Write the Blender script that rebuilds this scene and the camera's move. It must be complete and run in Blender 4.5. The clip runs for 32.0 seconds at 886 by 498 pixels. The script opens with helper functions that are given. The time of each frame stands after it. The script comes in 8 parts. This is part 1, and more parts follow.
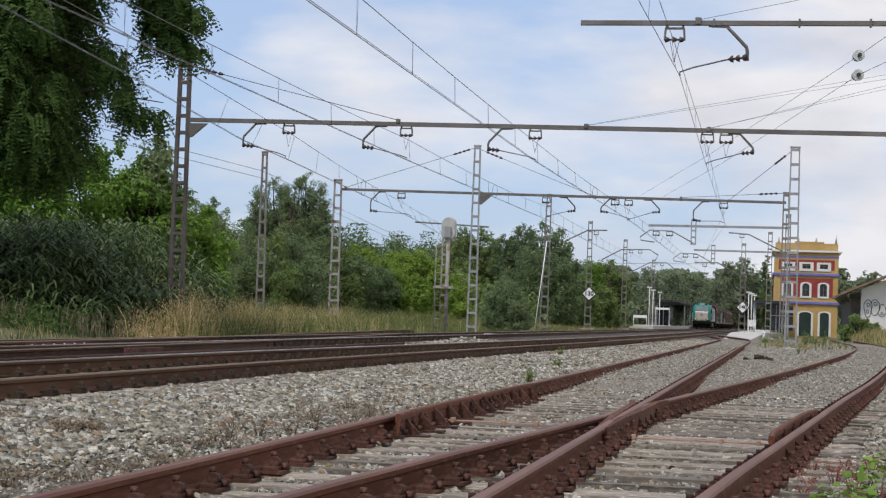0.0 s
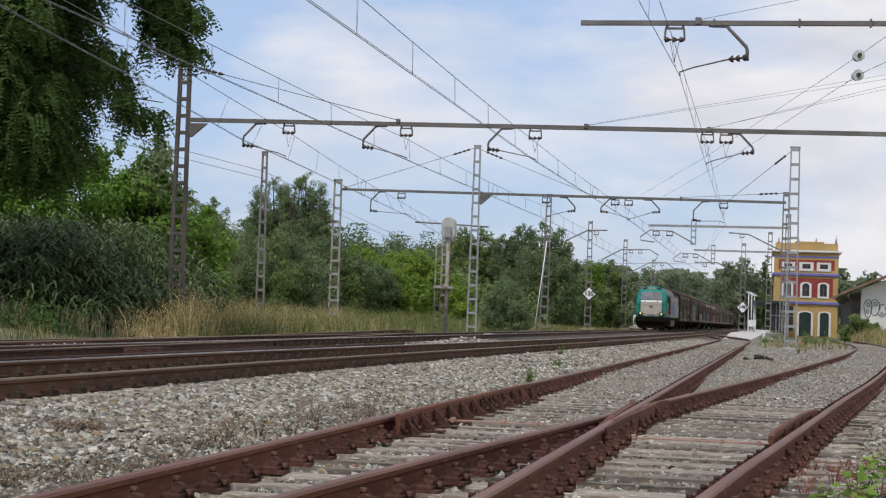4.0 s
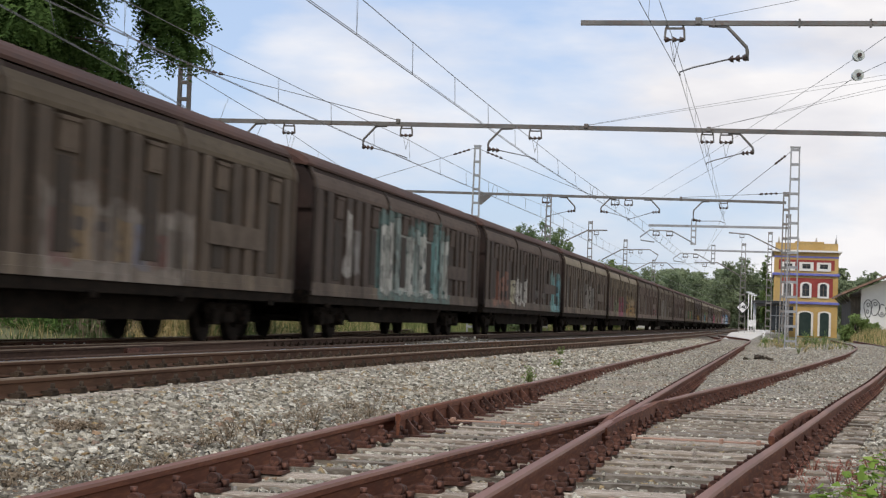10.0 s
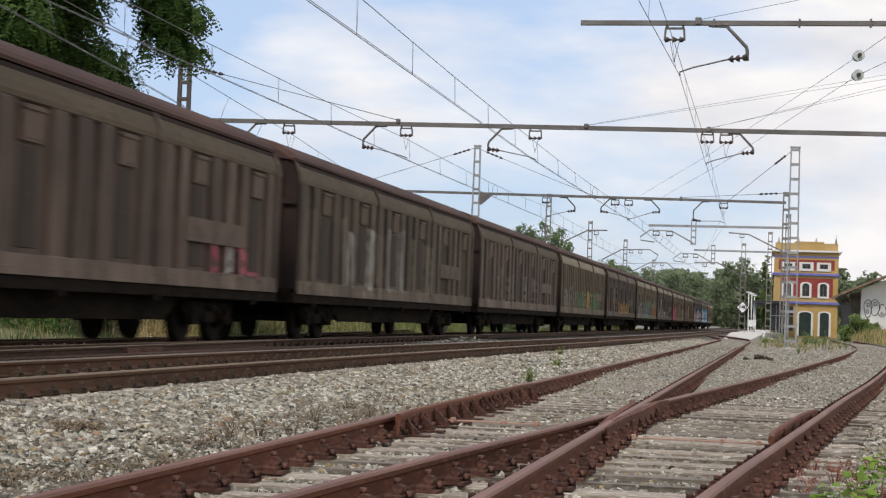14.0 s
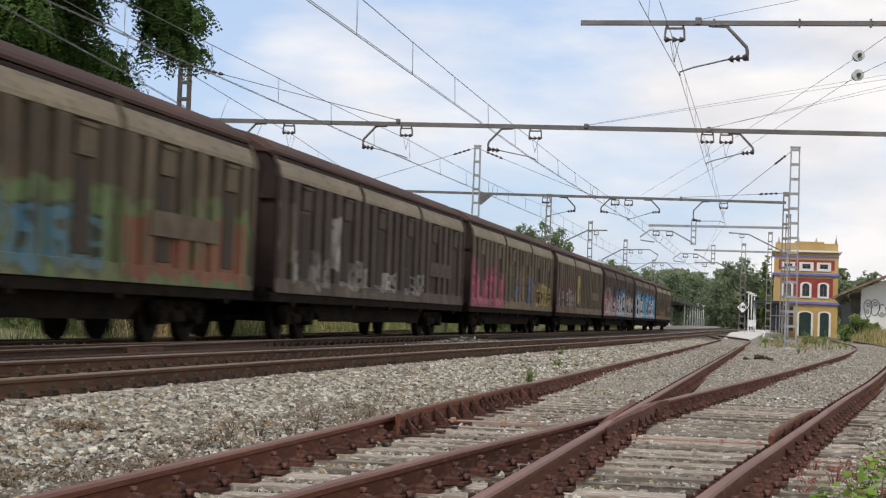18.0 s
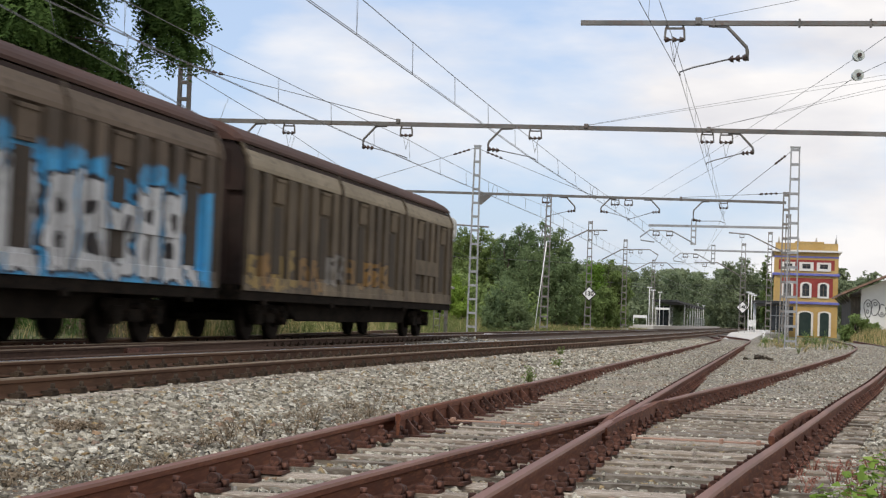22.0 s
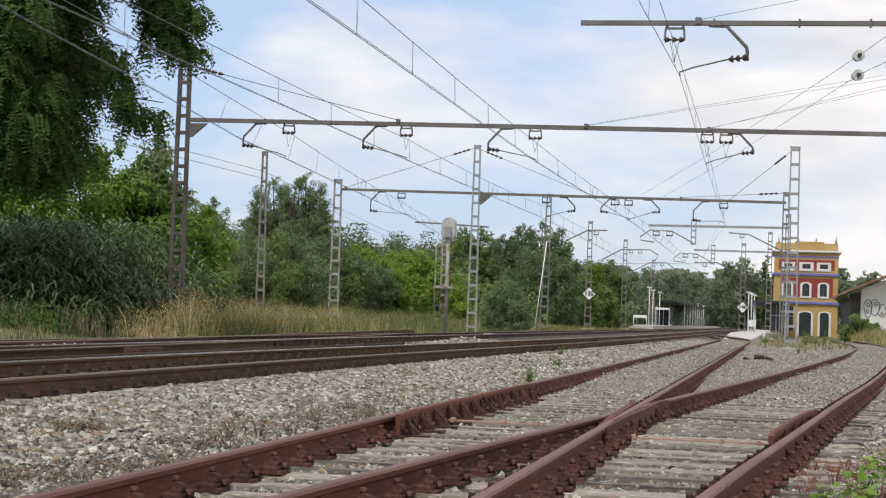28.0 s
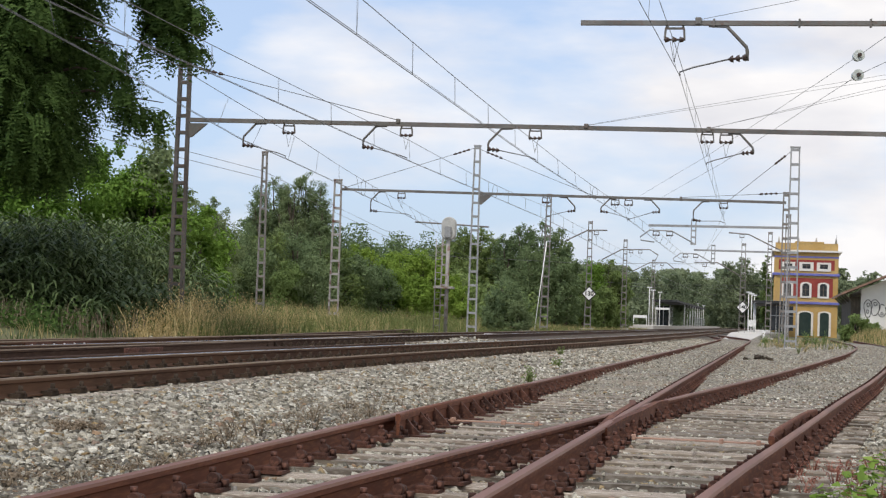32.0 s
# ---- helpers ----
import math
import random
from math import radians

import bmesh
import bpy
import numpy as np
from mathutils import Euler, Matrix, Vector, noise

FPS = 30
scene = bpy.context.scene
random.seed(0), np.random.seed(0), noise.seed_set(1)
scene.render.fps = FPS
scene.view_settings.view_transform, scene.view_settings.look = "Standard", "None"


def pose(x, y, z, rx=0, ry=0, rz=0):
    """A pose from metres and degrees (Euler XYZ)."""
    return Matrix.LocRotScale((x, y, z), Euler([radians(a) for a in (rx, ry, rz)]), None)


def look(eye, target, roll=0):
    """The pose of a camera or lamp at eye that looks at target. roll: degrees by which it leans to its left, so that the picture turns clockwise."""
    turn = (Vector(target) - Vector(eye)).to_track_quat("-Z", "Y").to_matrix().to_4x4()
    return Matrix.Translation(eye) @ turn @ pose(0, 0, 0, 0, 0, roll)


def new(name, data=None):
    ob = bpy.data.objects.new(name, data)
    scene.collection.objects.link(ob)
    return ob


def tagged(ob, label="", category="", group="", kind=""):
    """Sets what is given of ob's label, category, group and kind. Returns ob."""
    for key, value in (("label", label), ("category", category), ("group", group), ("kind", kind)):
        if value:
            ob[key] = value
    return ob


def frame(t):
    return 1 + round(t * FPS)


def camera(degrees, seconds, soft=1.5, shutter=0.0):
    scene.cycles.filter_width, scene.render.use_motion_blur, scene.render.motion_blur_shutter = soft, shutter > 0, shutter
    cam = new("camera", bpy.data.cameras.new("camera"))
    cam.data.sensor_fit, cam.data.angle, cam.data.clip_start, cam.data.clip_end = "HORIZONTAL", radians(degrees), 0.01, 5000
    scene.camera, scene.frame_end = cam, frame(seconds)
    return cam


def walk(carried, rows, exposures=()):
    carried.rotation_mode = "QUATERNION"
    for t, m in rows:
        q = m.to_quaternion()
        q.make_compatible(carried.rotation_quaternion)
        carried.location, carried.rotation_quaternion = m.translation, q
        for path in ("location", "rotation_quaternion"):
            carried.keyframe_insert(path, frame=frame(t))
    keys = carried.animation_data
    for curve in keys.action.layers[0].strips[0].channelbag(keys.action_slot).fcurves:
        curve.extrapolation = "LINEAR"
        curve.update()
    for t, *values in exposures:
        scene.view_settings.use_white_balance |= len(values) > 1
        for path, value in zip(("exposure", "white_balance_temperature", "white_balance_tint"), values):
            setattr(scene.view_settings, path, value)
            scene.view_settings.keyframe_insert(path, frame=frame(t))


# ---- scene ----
# Plan: x to the right, y along the main line away from the camera, z = 0 at the main line's rail top.
CAM_Z = 0.641
YAW, PITCH, ROLL = 0.1967, 0.0397, 2.04
cam = camera(29.66, 32.0, soft=1.25, shutter=0.35)
EYE = Vector((0, 0, CAM_Z))
AHEAD = Vector((-math.sin(YAW) * math.cos(PITCH), math.cos(YAW) * math.cos(PITCH), math.sin(PITCH)))
walk(cam, [(0.0, look(EYE, EYE + AHEAD * 10, ROLL)), (32.0, look(EYE, EYE + AHEAD * 10, ROLL))], [(0.0, -0.02, 6450, 10), (8.0, -0.02, 6450, 10), (9.2, 0.08, 6550, 10), (11.0, 0.15, 6720, 9), (25.0, 0.18, 6760, 9), (32.0, 0.19, 6680, 9)])

# ---- light ----
SUN_ELEV, SUN_AZ = 58.0, 206.0      # degrees; azimuth clockwise from +y
world = bpy.data.worlds.new("sky")
scene.world = world
world.use_nodes = True
wt = world.node_tree
wt.nodes.clear()
w_out = wt.nodes.new("ShaderNodeOutputWorld")
w_bg = wt.nodes.new("ShaderNodeBackground")
w_sky = wt.nodes.new("ShaderNodeTexSky")
w_sky.sky_type = 'NISHITA'
w_sky.sun_disc = False
w_sky.sun_elevation = radians(SUN_ELEV)
w_sky.sun_rotation = radians(SUN_AZ)
w_sky.dust_density = 1.5
w_tc = wt.nodes.new("ShaderNodeTexCoord")
w_map = wt.nodes.new("ShaderNodeMapping")
w_map.inputs["Scale"].default_value = (4.2, 4.2, 13.0)
w_map.inputs["Location"].default_value = (0.35, 1.2, 0.4)
w_n = wt.nodes.new("ShaderNodeTexNoise")
w_n.inputs["Scale"].default_value = 1.0
w_n.inputs["Detail"].default_value = 6.0
w_n.inputs["Roughness"].default_value = 0.52
w_r = wt.nodes.new("ShaderNodeValToRGB")
w_r.color_ramp.elements[0].position = 0.38
w_r.color_ramp.elements[1].position = 0.58
w_n2 = wt.nodes.new("ShaderNodeTexNoise")
w_n2.inputs["Scale"].default_value = 2.3
w_n2.inputs["Detail"].default_value = 5.0
w_r2 = wt.nodes.new("ShaderNodeValToRGB")
w_r2.color_ramp.elements[0].position = 0.3
w_r2.color_ramp.elements[0].color = (0.69, 0.695, 0.755, 1)
w_r2.color_ramp.elements[1].position = 0.62
w_r2.color_ramp.elements[1].color = (0.87, 0.862, 0.888, 1)
w_g = wt.nodes.new("ShaderNodeMixRGB")
w_g.blend_type = 'MULTIPLY'
w_g.inputs[0].default_value = 1.0
w_g.inputs[2].default_value = (0.128, 0.136, 0.158, 1)
w_mix = wt.nodes.new("ShaderNodeMixRGB")
wt.links.new(w_tc.outputs["Generated"], w_map.inputs["Vector"])
wt.links.new(w_map.outputs[0], w_n.inputs["Vector"])
wt.links.new(w_map.outputs[0], w_n2.inputs["Vector"])
# the cloud cover thickens towards +x and the horizon
w_sep = wt.nodes.new("ShaderNodeSeparateXYZ")
wt.links.new(w_tc.outputs["Generated"], w_sep.inputs[0])
w_b1 = wt.nodes.new("ShaderNodeMath")
w_b1.operation = 'MULTIPLY_ADD'
w_b1.inputs[1].default_value = 0.72
w_b1.inputs[2].default_value = 0.125
w_b3 = wt.nodes.new("ShaderNodeMath")
w_b3.operation = 'MULTIPLY_ADD'
w_b3.inputs[1].default_value = -0.25
wt.links.new(w_sep.outputs[2], w_b3.inputs[0])
w_b2 = wt.nodes.new("ShaderNodeMath")
w_b2.operation = 'ADD'
wt.links.new(w_sep.outputs[0], w_b1.inputs[0])
wt.links.new(w_b1.outputs[0], w_b3.inputs[2])
wt.links.new(w_b3.outputs[0], w_b2.inputs[0])
wt.links.new(w_n.outputs["Fac"], w_b2.inputs[1])
wt.links.new(w_b2.outputs[0], w_r.inputs[0])
wt.links.new(w_n2.outputs["Fac"], w_r2.inputs[0])
wt.links.new(w_sky.outputs[0], w_g.inputs[1])
wt.links.new(w_r.outputs[0], w_mix.inputs[0])
w_haze = wt.nodes.new("ShaderNodeMixRGB")
w_haze.inputs[0].default_value = 0.62
w_haze.inputs[2].default_value = (0.51, 0.635, 0.86, 1)
wt.links.new(w_g.outputs[0], w_haze.inputs[1])
wt.links.new(w_haze.outputs[0], w_mix.inputs[1])
wt.links.new(w_r2.outputs[0], w_mix.inputs[2])
wt.links.new(w_mix.outputs[0], w_bg.inputs["Color"])
w_bg.inputs["Strength"].default_value = 1.0
wt.links.new(w_bg.outputs[0], w_out.inputs["Surface"])
sun = new("sun", bpy.data.lights.new("sun", 'SUN'))
sun.data.energy = 2.15
sun.data.angle = radians(9)
sun.data.color = (1.0, 0.935, 0.84)
se, sa = radians(SUN_ELEV), radians(SUN_AZ)
sun.matrix_world = look((0, 0, 60), Vector((0, 0, 60)) - Vector((math.sin(sa) * math.cos(se), math.cos(sa) * math.cos(se), math.sin(se))))

# ---- materials ----
def node(nt, kind, **ins):
    n = nt.nodes.new(kind)
    for k, v in ins.items():
        n.inputs[k.replace("_", " ")].default_value = v
    return n


def ramp(nt, fac, stops):
    r = nt.nodes.new("ShaderNodeValToRGB")
    el = r.color_ramp.elements
    el[0].position, el[0].color = stops[0][0], (*stops[0][1], 1)
    el[1].position, el[1].color = stops[-1][0], (*stops[-1][1], 1)
    for pos, c in stops[1:-1]:
        e = el.new(pos)
        e.color = (*c, 1)
    nt.links.new(fac, r.inputs[0])
    return r.outputs[0]


def mixc(nt, fac, a, b, mode='MIX'):
    m = nt.nodes.new("ShaderNodeMixRGB")
    m.blend_type = mode
    for i, v in ((0, fac), (1, a), (2, b)):
        if isinstance(v, (int, float)):
            m.inputs[i].default_value = v
        elif isinstance(v, tuple):
            m.inputs[i].default_value = (*v, 1)
        else:
            nt.links.new(v, m.inputs[i])
    return m.outputs[0]


def math_(nt, op, a, b=0.0, clamp=False):
    m = nt.nodes.new("ShaderNodeMath")
    m.operation = op
    m.use_clamp = clamp
    for i, v in ((0, a), (1, b)):
        if isinstance(v, (int, float)):
            m.inputs[i].default_value = v
        else:
            nt.links.new(v, m.inputs[i])
    return m.outputs[0]


def coords(nt, scale=(1, 1, 1), which="Object"):
    tc = nt.nodes.new("ShaderNodeTexCoord")
    mp = nt.nodes.new("ShaderNodeMapping")
    mp.inputs["Scale"].default_value = scale
    nt.links.new(tc.outputs[which], mp.inputs["Vector"])
    return mp.outputs[0]


def noise_(nt, vec, scale, detail=4.0, rough=0.55):
    n = node(nt, "ShaderNodeTexNoise", Scale=scale, Detail=detail, Roughness=rough)
    nt.links.new(vec, n.inputs["Vector"])
    return n.outputs["Fac"]


def shell(name, rough=0.8, metal=0.0):
    m = bpy.data.materials.new(name)
    m.use_nodes = True
    nt = m.node_tree
    b = nt.nodes["Principled BSDF"]
    b.inputs["Roughness"].default_value = rough
    b.inputs["Metallic"].default_value = metal
    b.inputs["Specular IOR Level"].default_value = 0.3
    return m, nt, b


def bump(nt, b, h, strength=0.3, dist=0.01):
    bp = nt.nodes.new("ShaderNodeBump")
    bp.inputs["Strength"].default_value = strength
    bp.inputs["Distance"].default_value = dist
    nt.links.new(h, bp.inputs["Height"])
    nt.links.new(bp.outputs[0], b.inputs["Normal"])


def mottled(name, c1, c2, scale=3.0, fine=25.0, rough=0.8, metal=0.0, c3=None, vary=0.0, stretch=(1, 1, 1), bumpy=0.2, bd=0.005):
    """Two colours mixed by a broad noise, spots of a third by a fine one, and a little relief."""
    m, nt, b = shell(name, rough, metal)
    v = coords(nt, stretch)
    n1 = noise_(nt, v, scale, 5.0)
    n2 = noise_(nt, v, fine, 4.0)
    col = ramp(nt, n1, [(0.35, c1), (0.65, c2)])
    if c3:
        f = ramp(nt, n2, [(0.5, (0, 0, 0)), (0.68, (1, 1, 1))])
        col = mixc(nt, f, col, c3)
    g = ramp(nt, n2, [(0.2, (0.8, 0.8, 0.8)), (0.8, (1.15, 1.15, 1.15))])
    col = mixc(nt, 1.0, col, g, 'MULTIPLY')
    if vary:
        oi = nt.nodes.new("ShaderNodeObjectInfo")
        k = ramp(nt, oi.outputs["Random"], [(0.0, (1 - vary,) * 3), (1.0, (1 + vary,) * 3)])
        col = mixc(nt, 1.0, col, k, 'MULTIPLY')
    nt.links.new(col, b.inputs["Base Color"])
    if bumpy:
        bump(nt, b, n2, bumpy, bd)
    return m


def leafy(name, dark, light, trans=0.25, rough=0.0):
    """Leaves: a colour for each leaf island, some light through them."""
    m, nt, b = shell(name, rough or 0.75)
    b.inputs["Specular IOR Level"].default_value = 0.08
    geo = nt.nodes.new("ShaderNodeNewGeometry")
    col = ramp(nt, geo.outputs["Random Per Island"], [(0.0, dark), (1.0, light)])
    oi = nt.nodes.new("ShaderNodeObjectInfo")
    k = ramp(nt, oi.outputs["Random"], [(0.0, (0.88, 0.92, 0.9)), (1.0, (1.12, 1.08, 1.05))])
    col = mixc(nt, 1.0, col, k, 'MULTIPLY')
    nt.links.new(col, b.inputs["Base Color"])
    tr = nt.nodes.new("ShaderNodeBsdfTranslucent")
    nt.links.new(col, tr.inputs["Color"])
    mx = nt.nodes.new("ShaderNodeMixShader")
    mx.inputs[0].default_value = trans
    nt.links.new(b.outputs[0], mx.inputs[1])
    nt.links.new(tr.outputs[0], mx.inputs[2])
    nt.links.new(mx.outputs[0], nt.nodes["Material Output"].inputs["Surface"])
    return m


# Rail head tops: wear, plus light from above put into the paler colour.
M_RUST_TOP = mottled("worn_lit_rail_head", (0.120, 0.050, 0.033), (0.190, 0.092, 0.063), 1.6, 60, 0.55, 0.0, (0.13, 0.055, 0.036), stretch=(6, 0.1, 1), bumpy=0.04)
M_BROWN_TOP = mottled("dull_lit_rail_head", (0.15, 0.11, 0.075), (0.22, 0.17, 0.12), 1.6, 60, 0.7, 0.0, (0.15, 0.10, 0.065), stretch=(6, 0.1, 1), bumpy=0.04)
M_RUST = mottled("rusty_rail", (0.075, 0.025, 0.014), (0.150, 0.053, 0.030), 2.2, 55, 0.8, 0.0, (0.17, 0.066, 0.032), stretch=(1, 0.12, 1), bumpy=0.05)
M_RUST_DARK = mottled("dark_rust", (0.042, 0.019, 0.014), (0.095, 0.042, 0.030), 3, 30, 0.8, 0.0, (0.15, 0.07, 0.05), vary=0.3)
M_CLIP = mottled("oily_rail_clip", (0.026, 0.018, 0.013), (0.055, 0.038, 0.026), 4, 40, 0.9, 0.0, (0.07, 0.05, 0.033), vary=0.25)
M_RAILBROWN = mottled("brown_rail", (0.060, 0.028, 0.017), (0.122, 0.062, 0.035), 1.2, 45, 0.85, 0.0, (0.105, 0.058, 0.032), stretch=(1, 0.12, 1), bumpy=0.05)
# Darker brown for the through track, one side-track rail and the spare rail.
M_RAILDARK = mottled("dark_brown_rail", (0.036, 0.018, 0.012), (0.075, 0.040, 0.026), 1.2, 45, 0.85, 0.0, (0.085, 0.050, 0.032), stretch=(1, 0.12, 1), bumpy=0.05)
M_SHINY = mottled("polished_railhead", (0.75, 0.76, 0.78), (0.85, 0.85, 0.87), 3, 40, 0.22, 1.0, bumpy=0.05)
M_SLEEPER = mottled("weathered_sleeper", (0.13, 0.102, 0.08), (0.28, 0.24, 0.195), 4, 18, 0.9, 0.0, (0.40, 0.365, 0.32), vary=0.4, stretch=(0.5, 6, 1), bumpy=0.6, bd=0.01)
M_CONCRETE = mottled("concrete", (0.42, 0.40, 0.37), (0.55, 0.53, 0.5), 1.5, 20, 0.85, 0.0, (0.33, 0.31, 0.29))
M_GALV = mottled("galvanised_steel", (0.32, 0.33, 0.34), (0.44, 0.45, 0.46), 2, 20, 0.55, 0.3, (0.20, 0.19, 0.18))
M_MASTDARK = mottled("dark_weathered_mast", (0.075, 0.070, 0.065), (0.13, 0.125, 0.12), 1.5, 15, 0.8, 0.0, (0.15, 0.10, 0.08))
M_MAST = mottled("weathered_mast", (0.17, 0.168, 0.16), (0.27, 0.265, 0.255), 1.5, 15, 0.7, 0.1, (0.20, 0.13, 0.10))
M_MASTRUST = mottled("rusty_mast", (0.30, 0.285, 0.27), (0.40, 0.385, 0.365), 0.9, 3.2, 0.8, 0.0, (0.13, 0.055, 0.038))
M_BEAM = mottled("beam_steel", (0.13, 0.128, 0.122), (0.21, 0.205, 0.195), 1.2, 14, 0.7, 0.1, (0.15, 0.11, 0.095))
M_WIRE = mottled("wire", (0.13, 0.13, 0.135), (0.20, 0.20, 0.20), 5, 40, 0.5, 0.4, bumpy=0)
M_INSUL = mottled("insulator_brown", (0.05, 0.035, 0.03), (0.09, 0.06, 0.05), 5, 30, 0.25)
M_GLASSINS = mottled("pale_glass_insulator", (0.45, 0.5, 0.48), (0.62, 0.66, 0.64), 5, 30, 0.2)
M_SOIL = mottled("dry_verge_soil", (0.10, 0.105, 0.05), (0.18, 0.155, 0.09), 0.25, 3.0, 0.95, 0.0, (0.09, 0.12, 0.045), bumpy=0.8, bd=0.05)
M_WOOD = mottled("bark", (0.07, 0.055, 0.042), (0.13, 0.105, 0.08), 3, 20, 0.95, 0.0, (0.05, 0.04, 0.03), stretch=(2, 2, 0.5), bumpy=0.6, bd=0.02)
M_PALE = mottled("pale_paving", (0.46, 0.44, 0.41), (0.56, 0.54, 0.50), 0.4, 6, 0.9, 0.0, (0.45, 0.43, 0.4))
M_WHITE = mottled("white_paint", (0.70, 0.70, 0.69), (0.80, 0.80, 0.79), 1.5, 12, 0.6, bumpy=0.05)
M_BLACK = mottled("black_paint", (0.015, 0.015, 0.016), (0.03, 0.03, 0.03), 2, 20, 0.5, bumpy=0.05)
# Locust leaves; their dark green also paints shade into shrubs and undergrowth below.
M_LEAF_DARK = leafy("locust_and_shade_leaves", (0.050, 0.092, 0.027), (0.098, 0.165, 0.048), 0.3)
M_LEAF_MID = leafy("mid_green_leaves", (0.154, 0.211, 0.071), (0.217, 0.285, 0.105), 0.35)
M_LEAF_BRIGHT = leafy("bright_green_leaves", (0.125, 0.222, 0.040), (0.190, 0.315, 0.064), 0.35)
M_LEAF_FRESH = leafy("fresh_bramble_leaves", (0.13, 0.22, 0.035), (0.27, 0.38, 0.09), 0.35)
M_LEAF_DEEP = leafy("deep_green_leaves", (0.128, 0.178, 0.084), (0.192, 0.253, 0.123), 0.35)
M_LEAF_LIME = leafy("lime_green_leaves", (0.180, 0.275, 0.048), (0.265, 0.380, 0.078), 0.35)
M_LEAF_GREY = leafy("grey_green_leaves", (0.160, 0.211, 0.103), (0.222, 0.285, 0.146), 0.35)
# Far leaves: distance haze is mixed into this paler, greyer green.
M_LEAF_FAR = leafy("hazed_far_leaves", (0.170, 0.212, 0.125), (0.225, 0.270, 0.165), 0.35)
# Reeds; also the darker green that paints tree shade onto nearby grass.
M_REED = leafy("reed_and_shade_grass", (0.055, 0.088, 0.034), (0.160, 0.212, 0.098), 0.25, 0.5)
M_GRASS = leafy("green_grass", (0.105, 0.135, 0.045), (0.215, 0.235, 0.095), 0.3)
M_STRAW = leafy("dry_straw", (0.30, 0.235, 0.11), (0.60, 0.48, 0.26), 0.35)


def stones(name, light, warm, dark, scale, soil=None):
    """Ballast between the loose stones: cells of several stone colours, crevice shade painted into the gaps."""
    m, nt, b = shell(name, 0.9)
    v = coords(nt)
    vo = node(nt, "ShaderNodeTexVoronoi", Scale=scale)
    nt.links.new(v, vo.inputs["Vector"])
    ve = node(nt, "ShaderNodeTexVoronoi", Scale=scale)
    ve.feature = 'DISTANCE_TO_EDGE'
    nt.links.new(v, ve.inputs["Vector"])
    sep = nt.nodes.new("ShaderNodeSeparateColor")
    nt.links.new(vo.outputs["Color"], sep.inputs[0])
    col = ramp(nt, sep.outputs[0], [(0.0, dark), (0.35, light), (0.75, light), (0.9, warm), (1.0, dark)])
    col = mixc(nt, 1.0, col, ramp(nt, noise_(nt, v, scale * 3), [(0.2, (0.75, 0.75, 0.75)), (0.8, (1.2, 1.2, 1.2))]), 'MULTIPLY')
    # shade between stones, multiplied into the colour at cell edges
    gap = ramp(nt, ve.outputs["Distance"], [(0.0, (0.35, 0.35, 0.35)), (0.12, (1, 1, 1))])
    col = mixc(nt, 1.0, col, gap, 'MULTIPLY')
    if soil:
        f = ramp(nt, noise_(nt, v, 0.5, 6), [(0.48, (0, 0, 0)), (0.62, (1, 1, 1))])
        col = mixc(nt, f, col, soil)
    nt.links.new(col, b.inputs["Base Color"])
    bump(nt, b, ve.outputs["Distance"], 0.8, 0.03)
    return m


M_BALLAST = stones("ballast_base", (0.15, 0.138, 0.115), (0.15, 0.115, 0.075), (0.05, 0.046, 0.04), 22.0, (0.15, 0.12, 0.09))
M_DARKBED = stones("dark_brown_ballast", (0.115, 0.092, 0.070), (0.10, 0.07, 0.045), (0.04, 0.034, 0.028), 22.0, (0.095, 0.070, 0.052))
M_GRAVEL = stones("siding_gravel", (0.31, 0.29, 0.245), (0.26, 0.21, 0.15), (0.13, 0.12, 0.10), 34.0, (0.25, 0.21, 0.16))


def stone_mat():
    m, nt, b = shell("ballast_stones", 0.88)
    geo = nt.nodes.new("ShaderNodeNewGeometry")
    col = ramp(nt, geo.outputs["Random Per Island"], [(0.0, (0.065, 0.06, 0.05)), (0.14, (0.155, 0.148, 0.125)), (0.38, (0.29, 0.275, 0.235)), (0.68, (0.44, 0.425, 0.37)),
                                                      (0.86, (0.66, 0.645, 0.59)), (0.90, (0.30, 0.25, 0.17)), (0.94, (0.31, 0.23, 0.12)), (0.96, (0.30, 0.20, 0.14)), (1.0, (0.22, 0.22, 0.22))])
    tc = coords(nt)
    dirt = ramp(nt, noise_(nt, tc, 0.55, 5.0), [(0.47, (0, 0, 0)), (0.66, (1, 1, 1))])
    col = mixc(nt, math_(nt, 'MULTIPLY', dirt, 0.32), col, (0.23, 0.19, 0.14))
    v = coords(nt)
    col = mixc(nt, 1.0, col, ramp(nt, noise_(nt, v, 85.0, 5.0), [(0.28, (0.5, 0.49, 0.47)), (0.5, (1.0, 1.0, 1.0)), (0.75, (1.3, 1.3, 1.28))]), 'MULTIPLY')
    col = mixc(nt, 1.0, col, ramp(nt, noise_(nt, v, 26.0, 3.0), [(0.3, (0.72, 0.70, 0.66)), (0.7, (1.15, 1.15, 1.13))]), 'MULTIPLY')
    nt.links.new(col, b.inputs["Base Color"])
    bump(nt, b, noise_(nt, v, 70.0, 4.0), 0.7, 0.012)
    return m


M_STONES = stone_mat()

# ---- mesh helpers ----
def part(name, bm, mat, parent=None, label="", m=None):
    """Links a bmesh as one mesh object under a thing or part."""
    me = bpy.data.meshes.new(name)
    bm.to_mesh(me)
    bm.free()
    return mesh_ob(name, me, mat, parent, label, m)


